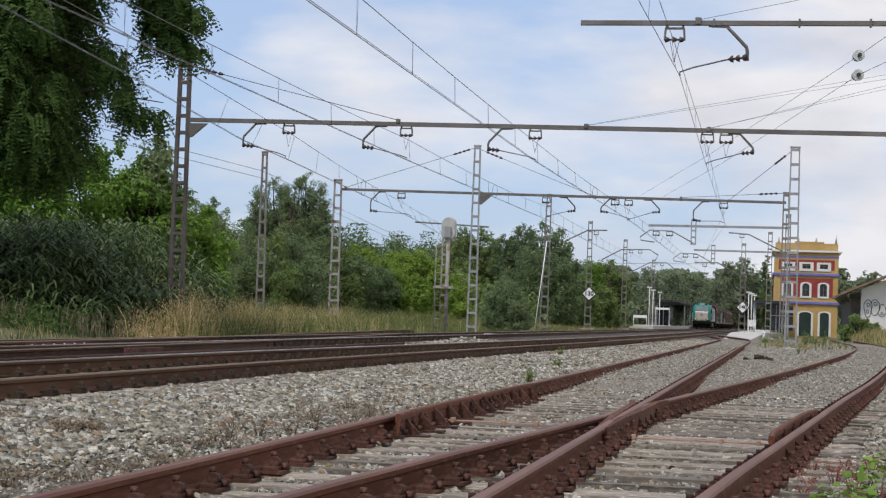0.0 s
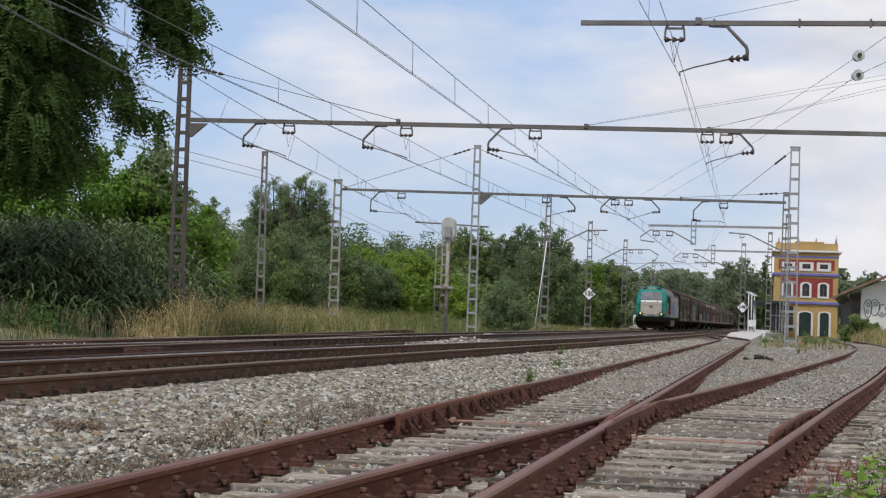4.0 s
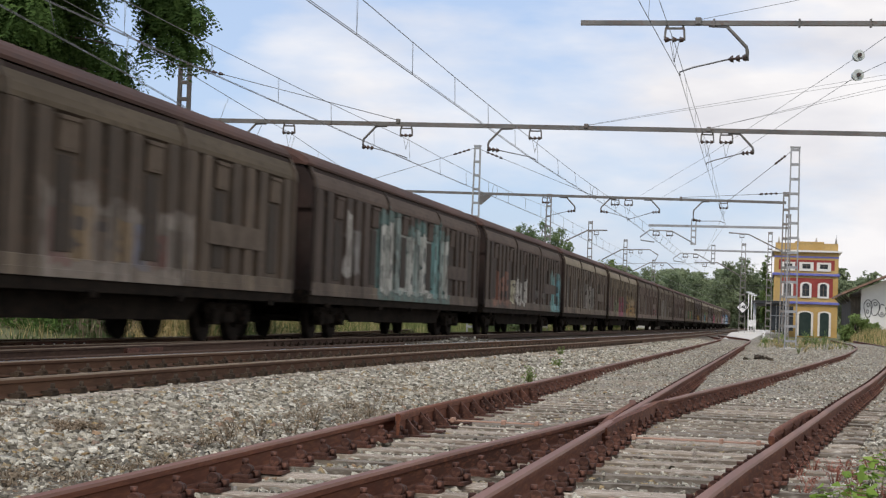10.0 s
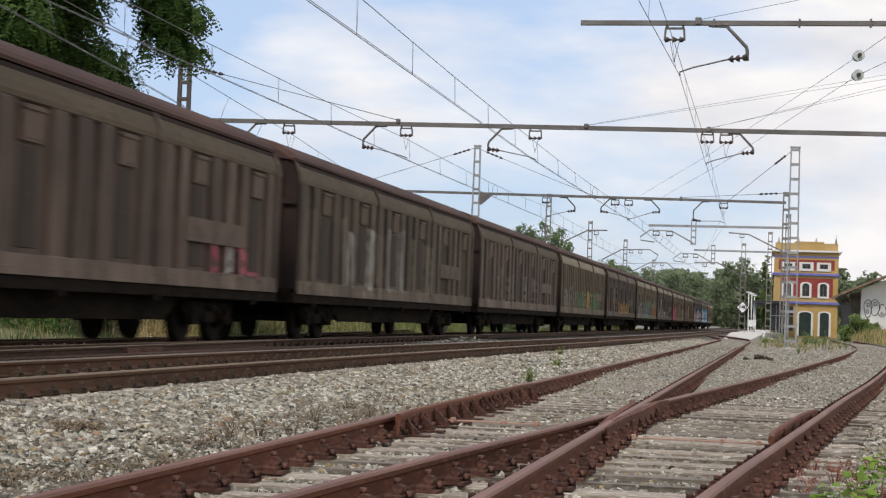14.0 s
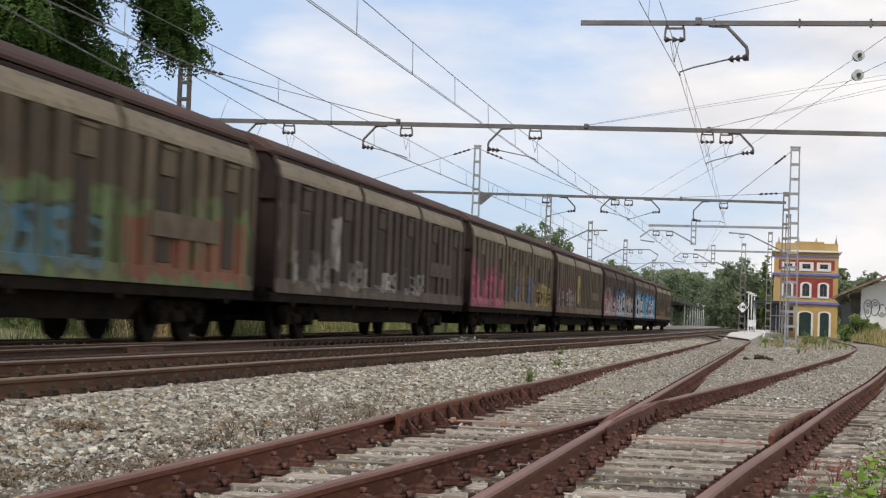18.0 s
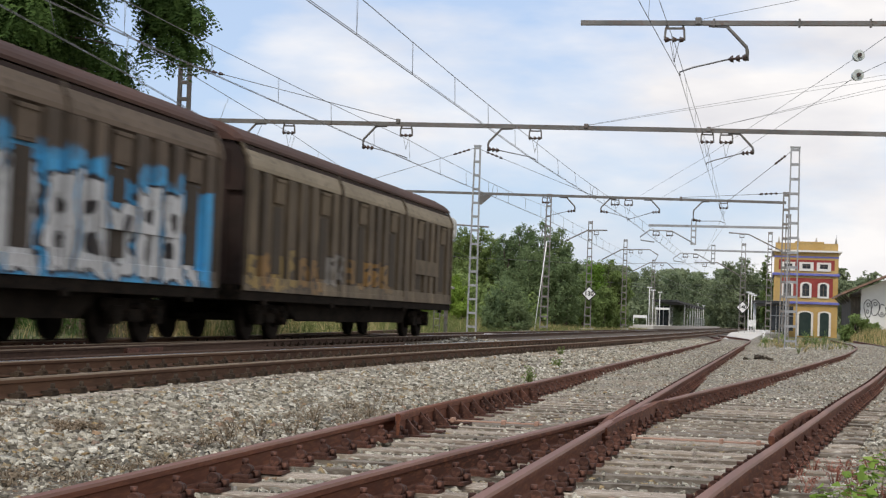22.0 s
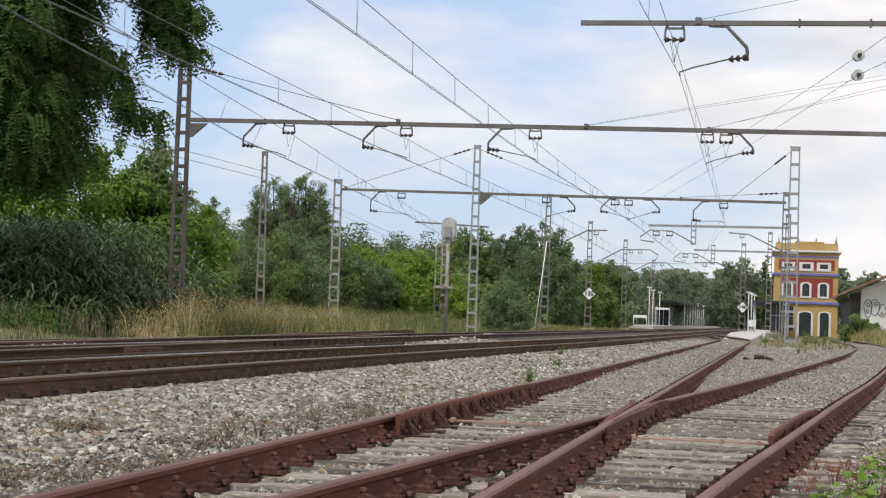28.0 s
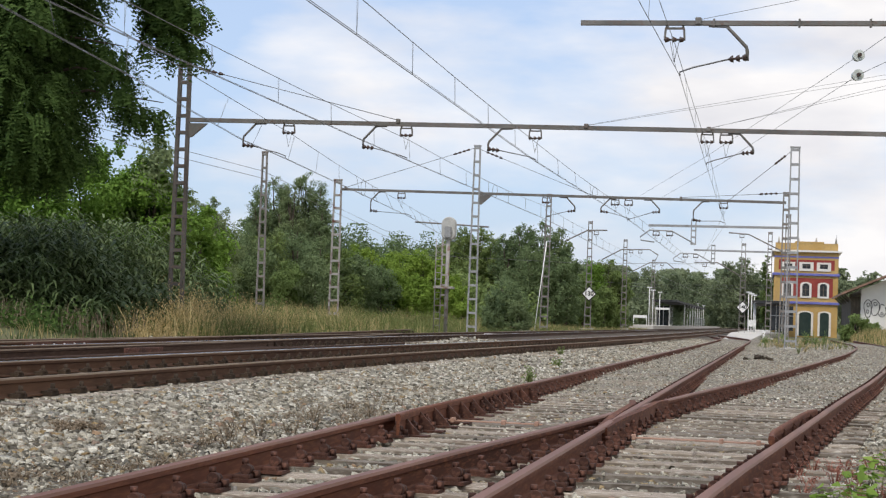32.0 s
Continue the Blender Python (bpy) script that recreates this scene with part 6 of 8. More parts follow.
p1 = portal(50.4, -18.5, 6.57, 8.8, 6.36, (-15.11, -11.33, -7.3, -2.11, -1.55),
            ((-16.2, -1, 0.75, -15.19, 5.40), (-12.3, -1, 0.72, -11.28, 5.40), (-8.35, -1, 0.70, -7.26, 5.42), (-1.15, 1, 0.62, -2.12, 5.40)), "long steel beam over four tracks with insulators", 0.12, 0.13)
bm = bmesh.new()
gusset(bm, -18.42, 50.4, 6.02, 6.46, 0.62)
part("brace", bm, M_BEAM, p1)
stay(p1, (-18.5, 50.32, 8.30), (-11.6, 50.4, 6.64), 0.05)
for k in (0.0, 0.1):
    stay(p1, (9.0, 50.4 + k, 9.25 - 2.0 * k), (-5.75, 50.4 + k, 6.56), 0)
    stay(p1, (9.0, 50.3 - k, 9.39 - 2.5 * k), (-2.07, 50.4 - k, 6.50), 0)
p2 = portal(80.0, -21.2, 6.70, 0.4, 6.50, (-18.11, -10.95, -7.62, -6.98, -2.49),
            ((-19.25, -1, 1.0, -17.6, 5.40), (-9.95, 1, 0.70, -10.95, 5.50), (-7.9, -1, 0.68, -6.9, 5.50), (-5.9, 1, 0.62, -7.02, 5.45), (-3.5, -1, 0.95, -2.4, 5.40)), "second steel portal beam over the tracks", 0.11, 0.12)
bm = bmesh.new()
gusset(bm, -14.22, 80.0, 6.1, 6.56, 0.62)
part("brace", bm, M_BEAM, p2)
stay(p2, (-14.5, 80, 8.86), (-20.95, 80, 6.80), 0.04)
stay(p2, (-14.3, 80, 8.80), (-8.63, 80, 6.62), 0.06)
stay(p2, (0.3, 80, 6.95), (-4.5, 80, 6.64), 0.06)
stay(p2, (0.65, 76.0, 8.6), (-2.26, 80, 6.56), 0.12)
p0 = portal(32.6, -3.89, 6.49, 6.9, 6.47, (-2.05,), ((-1.05, 1, 0.68, -1.93, 5.46),), "cantilevered steel portal beam over the siding", 0.10, 0.09)
for x in (-1.3, 0.32, 1.65):
    bm = bmesh.new()
    box(bm, x - 0.02, x + 0.02, 32.52, 32.68, 6.41, 6.56)
    part("strap", bm, M_BEAM, p0)
stay(p0, (7.0, 32.6, 8.3), (-1.6, 32.6, 6.55), 0)
p3 = portal(101.0, -7.57, 6.5, 0.66, 6.54, (), (), "half portal beam with a drop post", 0.14, 0.14, M_GALV)
p4 = portal(133.0, -6.36, 6.5, -0.38, 6.48, (), (), "half portal beam with a drop post", 0.14, 0.14, M_GALV)
for p, y, xp, xa in ((p3, 101.0, -4.88, -7.5), (p4, 133.0, -4.85, -7.4)):
    bm = bmesh.new()
    for s in (-0.13, 0.13):
        obox(bm, (xp + s, y, 6.95), (xp + s, y, 5.40), 0.06, 0.1, (0, 1, 0))
    for z in (5.45, 5.85, 6.25, 6.9):
        box(bm, xp - 0.15, xp + 0.15, y - 0.06, y + 0.06, z - 0.05, z + 0.05)
    part("drop_post", bm, M_GALV, p)
    bm = bmesh.new()
    tube(bm, [(xp, y, 5.5), (xp - 1.3, y, 6.2), (xa, y, 6.22), (xa - 0.55, y, 5.8), (xa - 0.5, y, 5.6), (xa + 0.3, y, 5.5)], 0.04, 8)
    part("bracket_arm", bm, M_GALV, p)
    for x in (xa + 0.4, xa + 1.2):
        hanger(p, x, y, 6.2)


def cantilever(y, pts, hang, label):
    c = thing("cantilever_arm", pose(0, 0, 0), label, "cantilever", "cantilevers")
    bm = bmesh.new()
    tube(bm, [(x, y, z) for x, z in pts], 0.055, 8)
    part("arm", bm, M_MAST, c)
    for x, z in hang:
        hanger(c, x, y, z)


cantilever(135, ((-16.83, 7.03), (-15.02, 7.94), (-14.2, 7.98), (-13.42, 7.98)), ((-14.3, 7.9),), "bent cantilever arm on a mast")
cantilever(165, ((-16.87, 6.7), (-14.95, 7.76), (-12.18, 7.83), (-11.34, 7.3), (-11.6, 6.8)), ((-14.0, 7.75), (-13.1, 7.75)), "bent cantilever arm on a mast")
cantilever(205, ((-17.12, 6.89), (-15.09, 7.99), (-13.03, 8.05), (-11.98, 7.18)), ((-13.6, 7.95),), "bent cantilever arm on a mast")
cantilever(145, ((-4.01, 8.59), (-2.34, 8.49), (-0.4, 7.55), (0.53, 7.12)), ((-2.9, 8.5),), "bent cantilever arm on a mast")
cantilever(160, ((-7.6, 6.5), (-5.4, 6.55), (-3.0, 5.2)), ((-6.6, 6.45),), "bent cantilever arm on a mast")
cantilever(110, ((-23.9, 6.87), (-21.7, 6.78), (-18.86, 6.65)), (), "rusty beam on a short mast")


def overhead(label, sup, contact, droppers=(14, 130, 4.6), sag=0.16, pair=True):
    """Carrying wire, contact wire and droppers along supports (y, x, z)."""
    t = thing("overhead_line", pose(0, 0, 0), label, "overhead line", "overhead lines")
    pts, low = [], []
    for (y0, x0, z0), (y1, x1, z1) in zip(sup, sup[1:]):
        n = 8
        for i in range(n):
            f = i / n
            x, y = x0 + (x1 - x0) * f, y0 + (y1 - y0) * f
            s = sag * min(1.0, ((y1 - y0) / 40.0) ** 2)
            pts.append(Vector((x, y, z0 + (z1 - z0) * f - 4 * s * f * (1 - f))))
    pts.append(Vector((sup[-1][1], sup[-1][0], sup[-1][2])))
    low = [Vector((x, y, z)) for y, x, z in contact]
    bm = bmesh.new()
    tube(bm, pts, 0.0085 if pair else 0.0065, 5)
    part("carrying_wire", bm, M_WIRE, t)
    bm = bmesh.new()
    tube(bm, low, 0.0085 if pair else 0.0065, 5)
    part("contact_wire", bm, M_WIRE, t)
    if pair:
        bm = bmesh.new()
        tube(bm, [p + Vector((0.05, 0, 0.0)) for p in low], 0.006, 5)
        part("contact_wire", bm, M_WIRE, t)
    py = np.array([p.y for p in pts])
    ly = np.array([p.y for p in low])
    y = droppers[0]
    while y < droppers[1]:
        a = Vector((float(np.interp(y, py, [p.x for p in pts])), y, float(np.interp(y, py, [p.z for p in pts]))))
        b = Vector((float(np.interp(y, ly, [p.x for p in low])), y, float(np.interp(y, ly, [p.z for p in low]))))
        if a.z - b.z > 0.12:
            for s in ((-0.03, 0.05) if pair else (0.0,)):
                bm = bmesh.new()
                tube(bm, [a + Vector((0, s, 0)), b + Vector((s * 0.3, -s, 0))], 0.0035, 4)
                part("dropper", bm, M_WIRE, t)
        y += droppers[2]
    if pair:
        y = 66.0
        a, b = [(float(np.interp(y, ys_, [p.x for p in ps])), float(np.interp(y, ys_, [p.z for p in ps]))) for ys_, ps in ((py, pts), (ly, low))]
        bm = bmesh.new()
        mx, mz, rz = (a[0] + b[0]) / 2, (a[1] + b[1]) / 2, max(0.12, (a[1] - b[1]) / 2)
        tube(bm, [(mx + 0.10 * math.cos(k * math.pi / 8), y, mz + rz * math.sin(k * math.pi / 8)) for k in range(17)], 0.008, 5)
        part("connector_loop", bm, M_WIRE, t)
    return t


overhead("contact and carrying wire over the through track", [(-60, -11.8, 6.6), (5, -11.55, 6.4), (50.4, -11.33, 6.07), (80, -10.95, 6.07), (101, -11.2, 6.1), (135, -11.4, 6.2), (165, -11.4, 6.4), (205, -11.4, 6.4), (260, -11.4, 6.4), (340, -11.4, 6.4)],
         [(-60, -11.4, 5.4), (5, -11.6, 5.4), (50.4, -11.28, 5.40), (80, -10.95, 5.45), (135, -11.5, 5.4), (205, -11.3, 5.4), (340, -11.4, 5.4)], sag=0.22)
overhead("contact and carrying wire over the loop track", [(-60, -7.0, 6.6), (5, -7.1, 6.5), (50.4, -7.3, 6.03), (80, -7.0, 6.03), (101, -6.7, 5.9), (133, -6.6, 5.9), (165, -5.9, 6.2), (205, -5.9, 6.2), (300, -5.8, 6.2)],
         [(-60, -7.3, 5.4), (5, -7.12, 5.4), (50.4, -7.26, 5.42), (80, -6.9, 5.48), (101, -6.9, 5.45), (133, -6.9, 5.4), (205, -5.8, 5.4), (300, -5.8, 5.4)])
overhead("contact and carrying wire over the siding", [(-40, -2.1, 6.5), (32.6, -2.05, 6.1), (50.4, -2.11, 6.0), (80, -2.49, 6.0), (112, -4.4, 5.9), (133, -5.6, 5.9)],
         [(-40, -3.75, 5.45), (32.6, -1.93, 5.46), (50.4, -2.12, 5.40), (80, -2.4, 5.40), (112, -4.6, 5.4), (133, -5.9, 5.4)], (16, 80, 5.2), pair=False)
overhead("contact and carrying wire over the overgrown track", [(5, -11.3, 6.4), (32.5, -13.26, 6.2), (50.4, -15.0, 6.15), (80, -18.11, 6.15), (110, -21.0, 6.3)],
         [(5, -10.2, 5.4), (32, -13.2, 5.38), (45, -14.85, 5.38), (50.4, -15.19, 5.38), (80, -17.6, 5.38), (110, -20.8, 5.4)])
for a, b, c in (((2.14, 36.0, 6.82), (1.69, 38.0, 6.74), (-6.5, 80.0, 6.66)), ((2.15, 36.0, 6.28), (1.68, 38.0, 6.30), (-5.4, 80.0, 6.64))):
    aw = thing("anchor_wire", pose(0, 0, 0), "slack anchor wire with a pale glass insulator", "anchor wire", "anchor wires")
    a, b, c = Vector(a), Vector(b), Vector(c)
    bm = bmesh.new()
    tube(bm, [a + (a - b) * 3, a, b], 0.006, 5)
    tube(bm, [b, b + (c - b) * 0.5 - Vector((0, 0, 0.12)), c], 0.0055, 5)
    part("wire", bm, M_WIRE, aw)
    bm = bmesh.new()
    d = (b - a).normalized()
    for k in range(3):
        tube(bm, [b + d * (k * 0.07), b + d * (k * 0.07 + 0.05)], 0.13 - 0.015 * k, 14, 0.11)
    gi = part("insulator", bm, M_GLASSINS, aw, "pale glass disc insulator")
    bm = bmesh.new()
    tube(bm, [b - d * 0.07, b + d * 0.02], 0.045, 10)
    part("cap", bm, M_INSUL, gi, "dark metal cap")
fw = thing("feeder_line", pose(0, 0, 0), "pair of feeder wires along the verge", "feeder line")
for k in (0.0, 0.35):
    bm = bmesh.new()
    tube(bm, [(-27.0, -20, 7.2 + k), (-25.5, 30, 6.6 + k), (-24.6, 78, 7.0 + k), (-26.0, 110, 5.9 + k), (-27.5, 160, 5.6 + k), (-27.6, 220, 6.9 + k), (-26.1, 260, 6.9 + k)], 0.012, 5)
    part("wire", bm, M_WIRE, fw)
for y, xa, xb, z in ((108, -24, -1, 4.6), (150, -22, 0, 4.3), (190, -23.9, -1, 4.9), (210, -26, 2, 4.6), (240, -28, 2, 4.2)):
    cw = thing("cross_wire", pose(0, 0, 0), "thin wire strung across the tracks", "cross wire", "cross wires")
    bm = bmesh.new()
    tube(bm, [(xa, y, z), ((xa + xb) / 2, y, z - 0.25), (xb, y, z)], 0.010, 5)
    part("wire", bm, M_WIRE, cw)


def speed_sign(x, y, z, text):
    t = thing("speed_sign", pose(x, y, z), "white diamond speed sign with black border and numerals", "speed sign", "speed signs")
    r = 0.62
    bm = bmesh.new()
    vs = [bm.verts.new((dx * r, 0.0, dz * r)) for dx, dz in ((0, -1), (1, 0), (0, 1), (-1, 0))]
    f = bm.faces.new(vs)
    q = bmesh.ops.extrude_face_region(bm, geom=[f])
    bmesh.ops.translate(bm, verts=[v for v in q["geom"] if isinstance(v, bmesh.types.BMVert)], vec=(0, 0.02, 0))
    part("border", bm, M_BLACK, t)
    bm = bmesh.new()
    r2 = r * 0.84
    vs = [bm.verts.new((dx * r2, -0.006, dz * r2)) for dx, dz in ((0, -1), (1, 0), (0, 1), (-1, 0))]
    bm.faces.new(vs)
    part("face", bm, M_WHITE, t)
    cu = bpy.data.curves.new("numerals", 'FONT')
    cu.body = text
    cu.size = 0.50
    cu.align_x = 'CENTER'
    cu.align_y = 'CENTER'
    cu.extrude = 0.004
    cu.offset = 0.012
    cu.materials.append(M_BLACK)
    ob = new("numerals", cu)
    ob.parent = t
    ob.matrix_basis = pose(0, -0.016, 0, 90, 0, 0)


speed_sign(-14.71, 134.7, 2.82, "130")
speed_sign(-2.95, 159.7, 2.41, "140")

# signal seen from behind
sg = thing("railway_signal", pose(-14.12, 72.0, -0.2), "grey oval signal head seen from behind on a post", "signal")
bm = bmesh.new()
tube(bm, [(0, 0, 0), (0, 0, 4.6)], 0.085, 10)
part("post", bm, M_MASTRUST, sg, "post with peeling pale paint and rust")
bm = bmesh.new()
n = 20
ring = [(0.33 * math.cos(2 * math.pi * i / n), 4.65 + 0.20 * (1 if math.sin(2 * math.pi * i / n) >= 0 else -1) + 0.33 * math.sin(2 * math.pi * i / n)) for i in range(n)]
a = [bm.verts.new((x, 0.14, z)) for x, z in ring]
b = [bm.verts.new((x * 1.0, -0.02, z)) for x, z in ring]
c = [bm.verts.new((x * 0.9, -0.10, 4.65 + (z - 4.65) * 0.92)) for x, z in ring]
bm.faces.new(a)
bm.faces.new(c[::-1])
for u, v in ((a, b), (b, c)):
    for i in range(n):
        bm.faces.new((u[i], v[i], v[(i + 1) % n], u[(i + 1) % n]))
bmesh.ops.recalc_face_normals(bm, faces=bm.faces)
part("signal_head", bm, mottled("signal_grey", (0.42, 0.42, 0.40), (0.52, 0.52, 0.5), 2, 14, 0.6), sg, "pale grey oval signal head")
bm = bmesh.new()
box(bm, -0.14, 0.14, -0.24, -0.10, 4.25, 4.75, 0.02)
part("rear_box", bm, M_GALV, sg)
for s in (-1, 1):
    bm = bmesh.new()
    tube(bm, [(-0.42 + s * 0.13, 0.1, 0.0), (-0.42 + s * 0.13, 0.1, 4.2)], 0.022, 6)
    part("ladder_rail", bm, M_MASTRUST, sg)
for k in range(13):
    bm = bmesh.new()
    tube(bm, [(-0.55, 0.1, 0.4 + k * 0.29), (-0.29, 0.1, 0.4 + k * 0.29)], 0.014, 5)
    part("rung", bm, M_MASTRUST, sg)
bm = bmesh.new()
box(bm, -0.55, 0.3, -0.25, 0.25, 2.02, 2.12, 0.01)
part("platform", bm, M_MASTRUST, sg, "rusty step platform")
bm = bmesh.new()
tube(bm, [(0.1, 0, 4.1), (0.3, 0.0, 4.1), (0.32, 0, 4.6)], 0.015, 5)
part("guard", bm, M_GALV, sg)


# ---- station ----
M_YELLOW = mottled("ochre_render", (0.46, 0.295, 0.10), (0.56, 0.385, 0.155), 0.45, 4, 0.9, 0.0, (0.38, 0.26, 0.12))
M_REDWALL = mottled("oxblood_render", (0.25, 0.045, 0.040), (0.31, 0.065, 0.055), 0.6, 6, 0.9)
M_BLUE = mottled("blue_trim", (0.13, 0.14, 0.42), (0.18, 0.19, 0.5), 1, 8, 0.7)
M_TRIM = mottled("white_plaster_trim", (0.66, 0.64, 0.60), (0.76, 0.74, 0.70), 1, 8, 0.85)
M_DOORGREEN = mottled("dark_green_door", (0.018, 0.035, 0.03), (0.03, 0.05, 0.045), 1.5, 12, 0.6)
M_PANE = mottled("dark_pane", (0.02, 0.025, 0.03), (0.04, 0.045, 0.05), 1, 5, 0.1, bumpy=0)
M_TILES = mottled("clay_roof", (0.20, 0.12, 0.085), (0.30, 0.19, 0.14), 1.2, 9, 0.9, 0.0, (0.15, 0.10, 0.08))
M_CANOPY = mottled("dark_canopy", (0.022, 0.024, 0.026), (0.045, 0.047, 0.05), 0.6, 6, 0.7)
M_TIMBER = mottled("grey_timber", (0.09, 0.075, 0.06), (0.15, 0.125, 0.10), 2, 14, 0.9, stretch=(4, 1, 0.5))


def slab(name, mat, pts, z0, z1, label, cat, kind="structure"):
    """A flat slab over a plan outline."""
    bm = bmesh.new()
    a = [bm.verts.new((x, y, z0)) for x, y in pts]
    b = [bm.verts.new((x, y, z1)) for x, y in pts]
    bm.faces.new(a[::-1])
    bm.faces.new(b)
    n = len(pts)
    for i in range(n):
        bm.faces.new((a[i], a[(i + 1) % n], b[(i + 1) % n], b[i]))
    bmesh.ops.recalc_face_normals(bm, faces=bm.faces)
    return tagged(part(name, bm, mat), label, cat, kind=kind)


slab("platform_1", M_PALE, [(-13.2, 187), (-13.2, 420), (-19, 420), (-19, 187)], -0.4, 0.34, "pale concrete station platform", "platform")
slab("platform_2", M_PALE, [(-3.75, 150), (-3.75, 330), (-0.6, 330), (-0.6, 203), (1.0, 203), (-0.9, 150)], -0.4, 0.05, "pale concrete station platform beside the building", "platform")
bm = bmesh.new()
for (xa, ya), (xb, yb), (xc, yc), (xd, yd), za, zb in (((-3.75, 128), (-3.75, 150), (-0.9, 150), (-1.7, 128), -0.36, 0.05),):
    t = [bm.verts.new(p) for p in ((xa, ya, za), (xb, yb, zb), (xc, yc, zb), (xd, yd, za))]
    u = [bm.verts.new((p.co.x, p.co.y, -0.45)) for p in t]
    bm.faces.new(t)
    for i in range(4):
        bm.faces.new((t[i], u[i], u[(i + 1) % 4], t[(i + 1) % 4]))
bmesh.ops.recalc_face_normals(bm, faces=bm.faces)
tagged(part("pavement", bm, M_PALE), "pale paved ramp up to the platform", "ramp", kind="structure")


def window(parent, x, y, z0, w, h, arch, kind, surround=0.2):
    """An opening with its white surround, reveal and dark leaf or panes, on a wall that faces -y."""
    def outline(w_, h_, up):
        pts = [(-w_ / 2, 0), (w_ / 2, 0), (w_ / 2, h_)]
        if up:
            for i in range(1, 6):
                a = math.pi * i / 6
                pts.append((w_ / 2 * math.cos(a), h_ + up * math.sin(a)))
        pts.append((-w_ / 2, h_))
        return pts
    bm = bmesh.new()
    out, inn = outline(w + 2 * surround, h + surround * 0.6, arch), outline(w, h, arch)
    low = 0.0 if kind == "door" else -surround * 0.8
    out = [(a, b if b else low) for a, b in out]
    ring = []
    for pts, yy in ((out, y - 0.07), (inn, y - 0.07)):
        ring.append([bm.verts.new((x + a, yy, z0 + b)) for a, b in pts])
    ring.append([bm.verts.new((x + a, y + 0.02, z0 + b)) for a, b in out])
    ring.append([bm.verts.new((x + a, y + 0.02, z0 + b)) for a, b in inn])
    n = len(out)
    for u, v in ((0, 1), (2, 0), (1, 3)):
        for i in range(n):
            bm.faces.new((ring[u][i], ring[v][i], ring[v][(i + 1) % n], ring[u][(i + 1) % n]))
    bmesh.ops.recalc_face_normals(bm, faces=bm.faces)
    s = part(kind, bm, M_TRIM, parent, "white plaster surround")
    bm = bmesh.new()
    vs = [bm.verts.new((x + a, y - 0.012, z0 + b)) for a, b in inn]
    bm.faces.new(vs[::-1])
    bmesh.ops.recalc_face_normals(bm, faces=bm.faces)
    part("leaf" if kind == "door" else "pane", bm, M_DOORGREEN if kind == "door" else M_PANE, s, "dark green door leaf" if kind == "door" else "dark window pane")
    bm = bmesh.new()
    box(bm, x - 0.035, x + 0.035, y - 0.045, y - 0.012, z0, z0 + h)
    if kind != "door":
        box(bm, x - w / 2, x + w / 2, y - 0.045, y - 0.012, z0 + h * 0.62, z0 + h * 0.62 + 0.05)
    part("mullion", bm, M_DOORGREEN if kind == "door" else M_TIMBER, s)


def station_building():
    b = thing("station_building", pose(0, 0, 0), "three-storey ochre station building with oxblood bands and white window surrounds", "building")
    x0, x1, y0, y1 = -0.2, 7.35, 205.0, 221.0

    def bl(name, mat, xa, xb, ya, yb, za, zb, lab="", bev=0.0):
        bm = bmesh.new()
        box(bm, xa, xb, ya, yb, za, zb, bev)
        return part(name, bm, mat, b, lab)
    bl("wall", M_YELLOW, x0, x1, y0, y1, -0.6, 9.75, "ochre rendered wall")
    bl("parapet", M_YELLOW, x0 + 0.1, x1 - 0.1, y0 + 0.1, y1 - 0.1, 9.95, 10.85, "ochre parapet")
    bl("parapet_step", M_YELLOW, 2.2, 5.6, y0 + 0.08, y0 + 0.6, 10.85, 11.05)
    bl("cornice", M_TRIM, x0 - 0.35, x1 + 0.35, y0 - 0.35, y1 + 0.35, 9.75, 9.95, "white projecting cornice", 0.03)
    for z in (9.1,):
        bl("blue_band", M_BLUE, x0 - 0.02, x1 + 0.02, y0 - 0.05, y0 + 0.1, z, z + 0.18, "blue band")
    for z in (3.55, 6.95):
        bl("string_course", M_BLUE, x0 - 0.2, x1 + 0.2, y0 - 0.22, y1 + 0.2, z, z + 0.28, "projecting blue string course", 0.03)
    bl("red_panel", M_REDWALL, 0.75, 6.75, y0 - 0.03, y0 + 0.1, 4.4, 6.65, "oxblood wall panel")
    bl("red_panel", M_REDWALL, 0.35, 6.9, y0 - 0.03, y0 + 0.1, 7.65, 8.85, "oxblood wall panel")
    for x in (1.45, 3.6, 5.65):
        window(b, x, y0 - 0.04, 4.5, 0.82, 1.25, 0.28, "window", 0.26)
        window(b, x, y0 - 0.04, 7.8, 0.95, 0.55, 0, "window", 0.36)
    for x, w in ((0.9, 1.1), (3.6, 1.4), (5.85, 1.05)):
        window(b, x, y0 - 0.01, -0.25, w, 2.55, 0.3, "door", 0.25)
    for x in (x0 + 0.1, x1 - 0.35):
        bl("corner_strip", M_YELLOW, x, x + 0.3, y0 - 0.06, y0 + 0.05, 3.83, 6.95)
    for x in (0.3, 2.6, 4.7, 7.0):
        bm = bmesh.new()
        tube(bm, [(x, y0 + 0.5, 10.8), (x, y0 + 0.5, 11.25), (x, y0 + 0.5, 11.55)], 0.16, 8, 0.07)
        part("finial", bm, M_CONCRETE, b, "small grey roof finial")
    bm = bmesh.new()
    tube(bm, [(7.05, y0 + 0.3, 10.8), (7.05, y0 + 0.3, 11.9)], 0.03, 6)
    part("antenna", bm, M_GALV, b)
    bl("flat_roof", M_CONCRETE, x0, x1, y0, y1, 9.95, 10.02)


station_building()


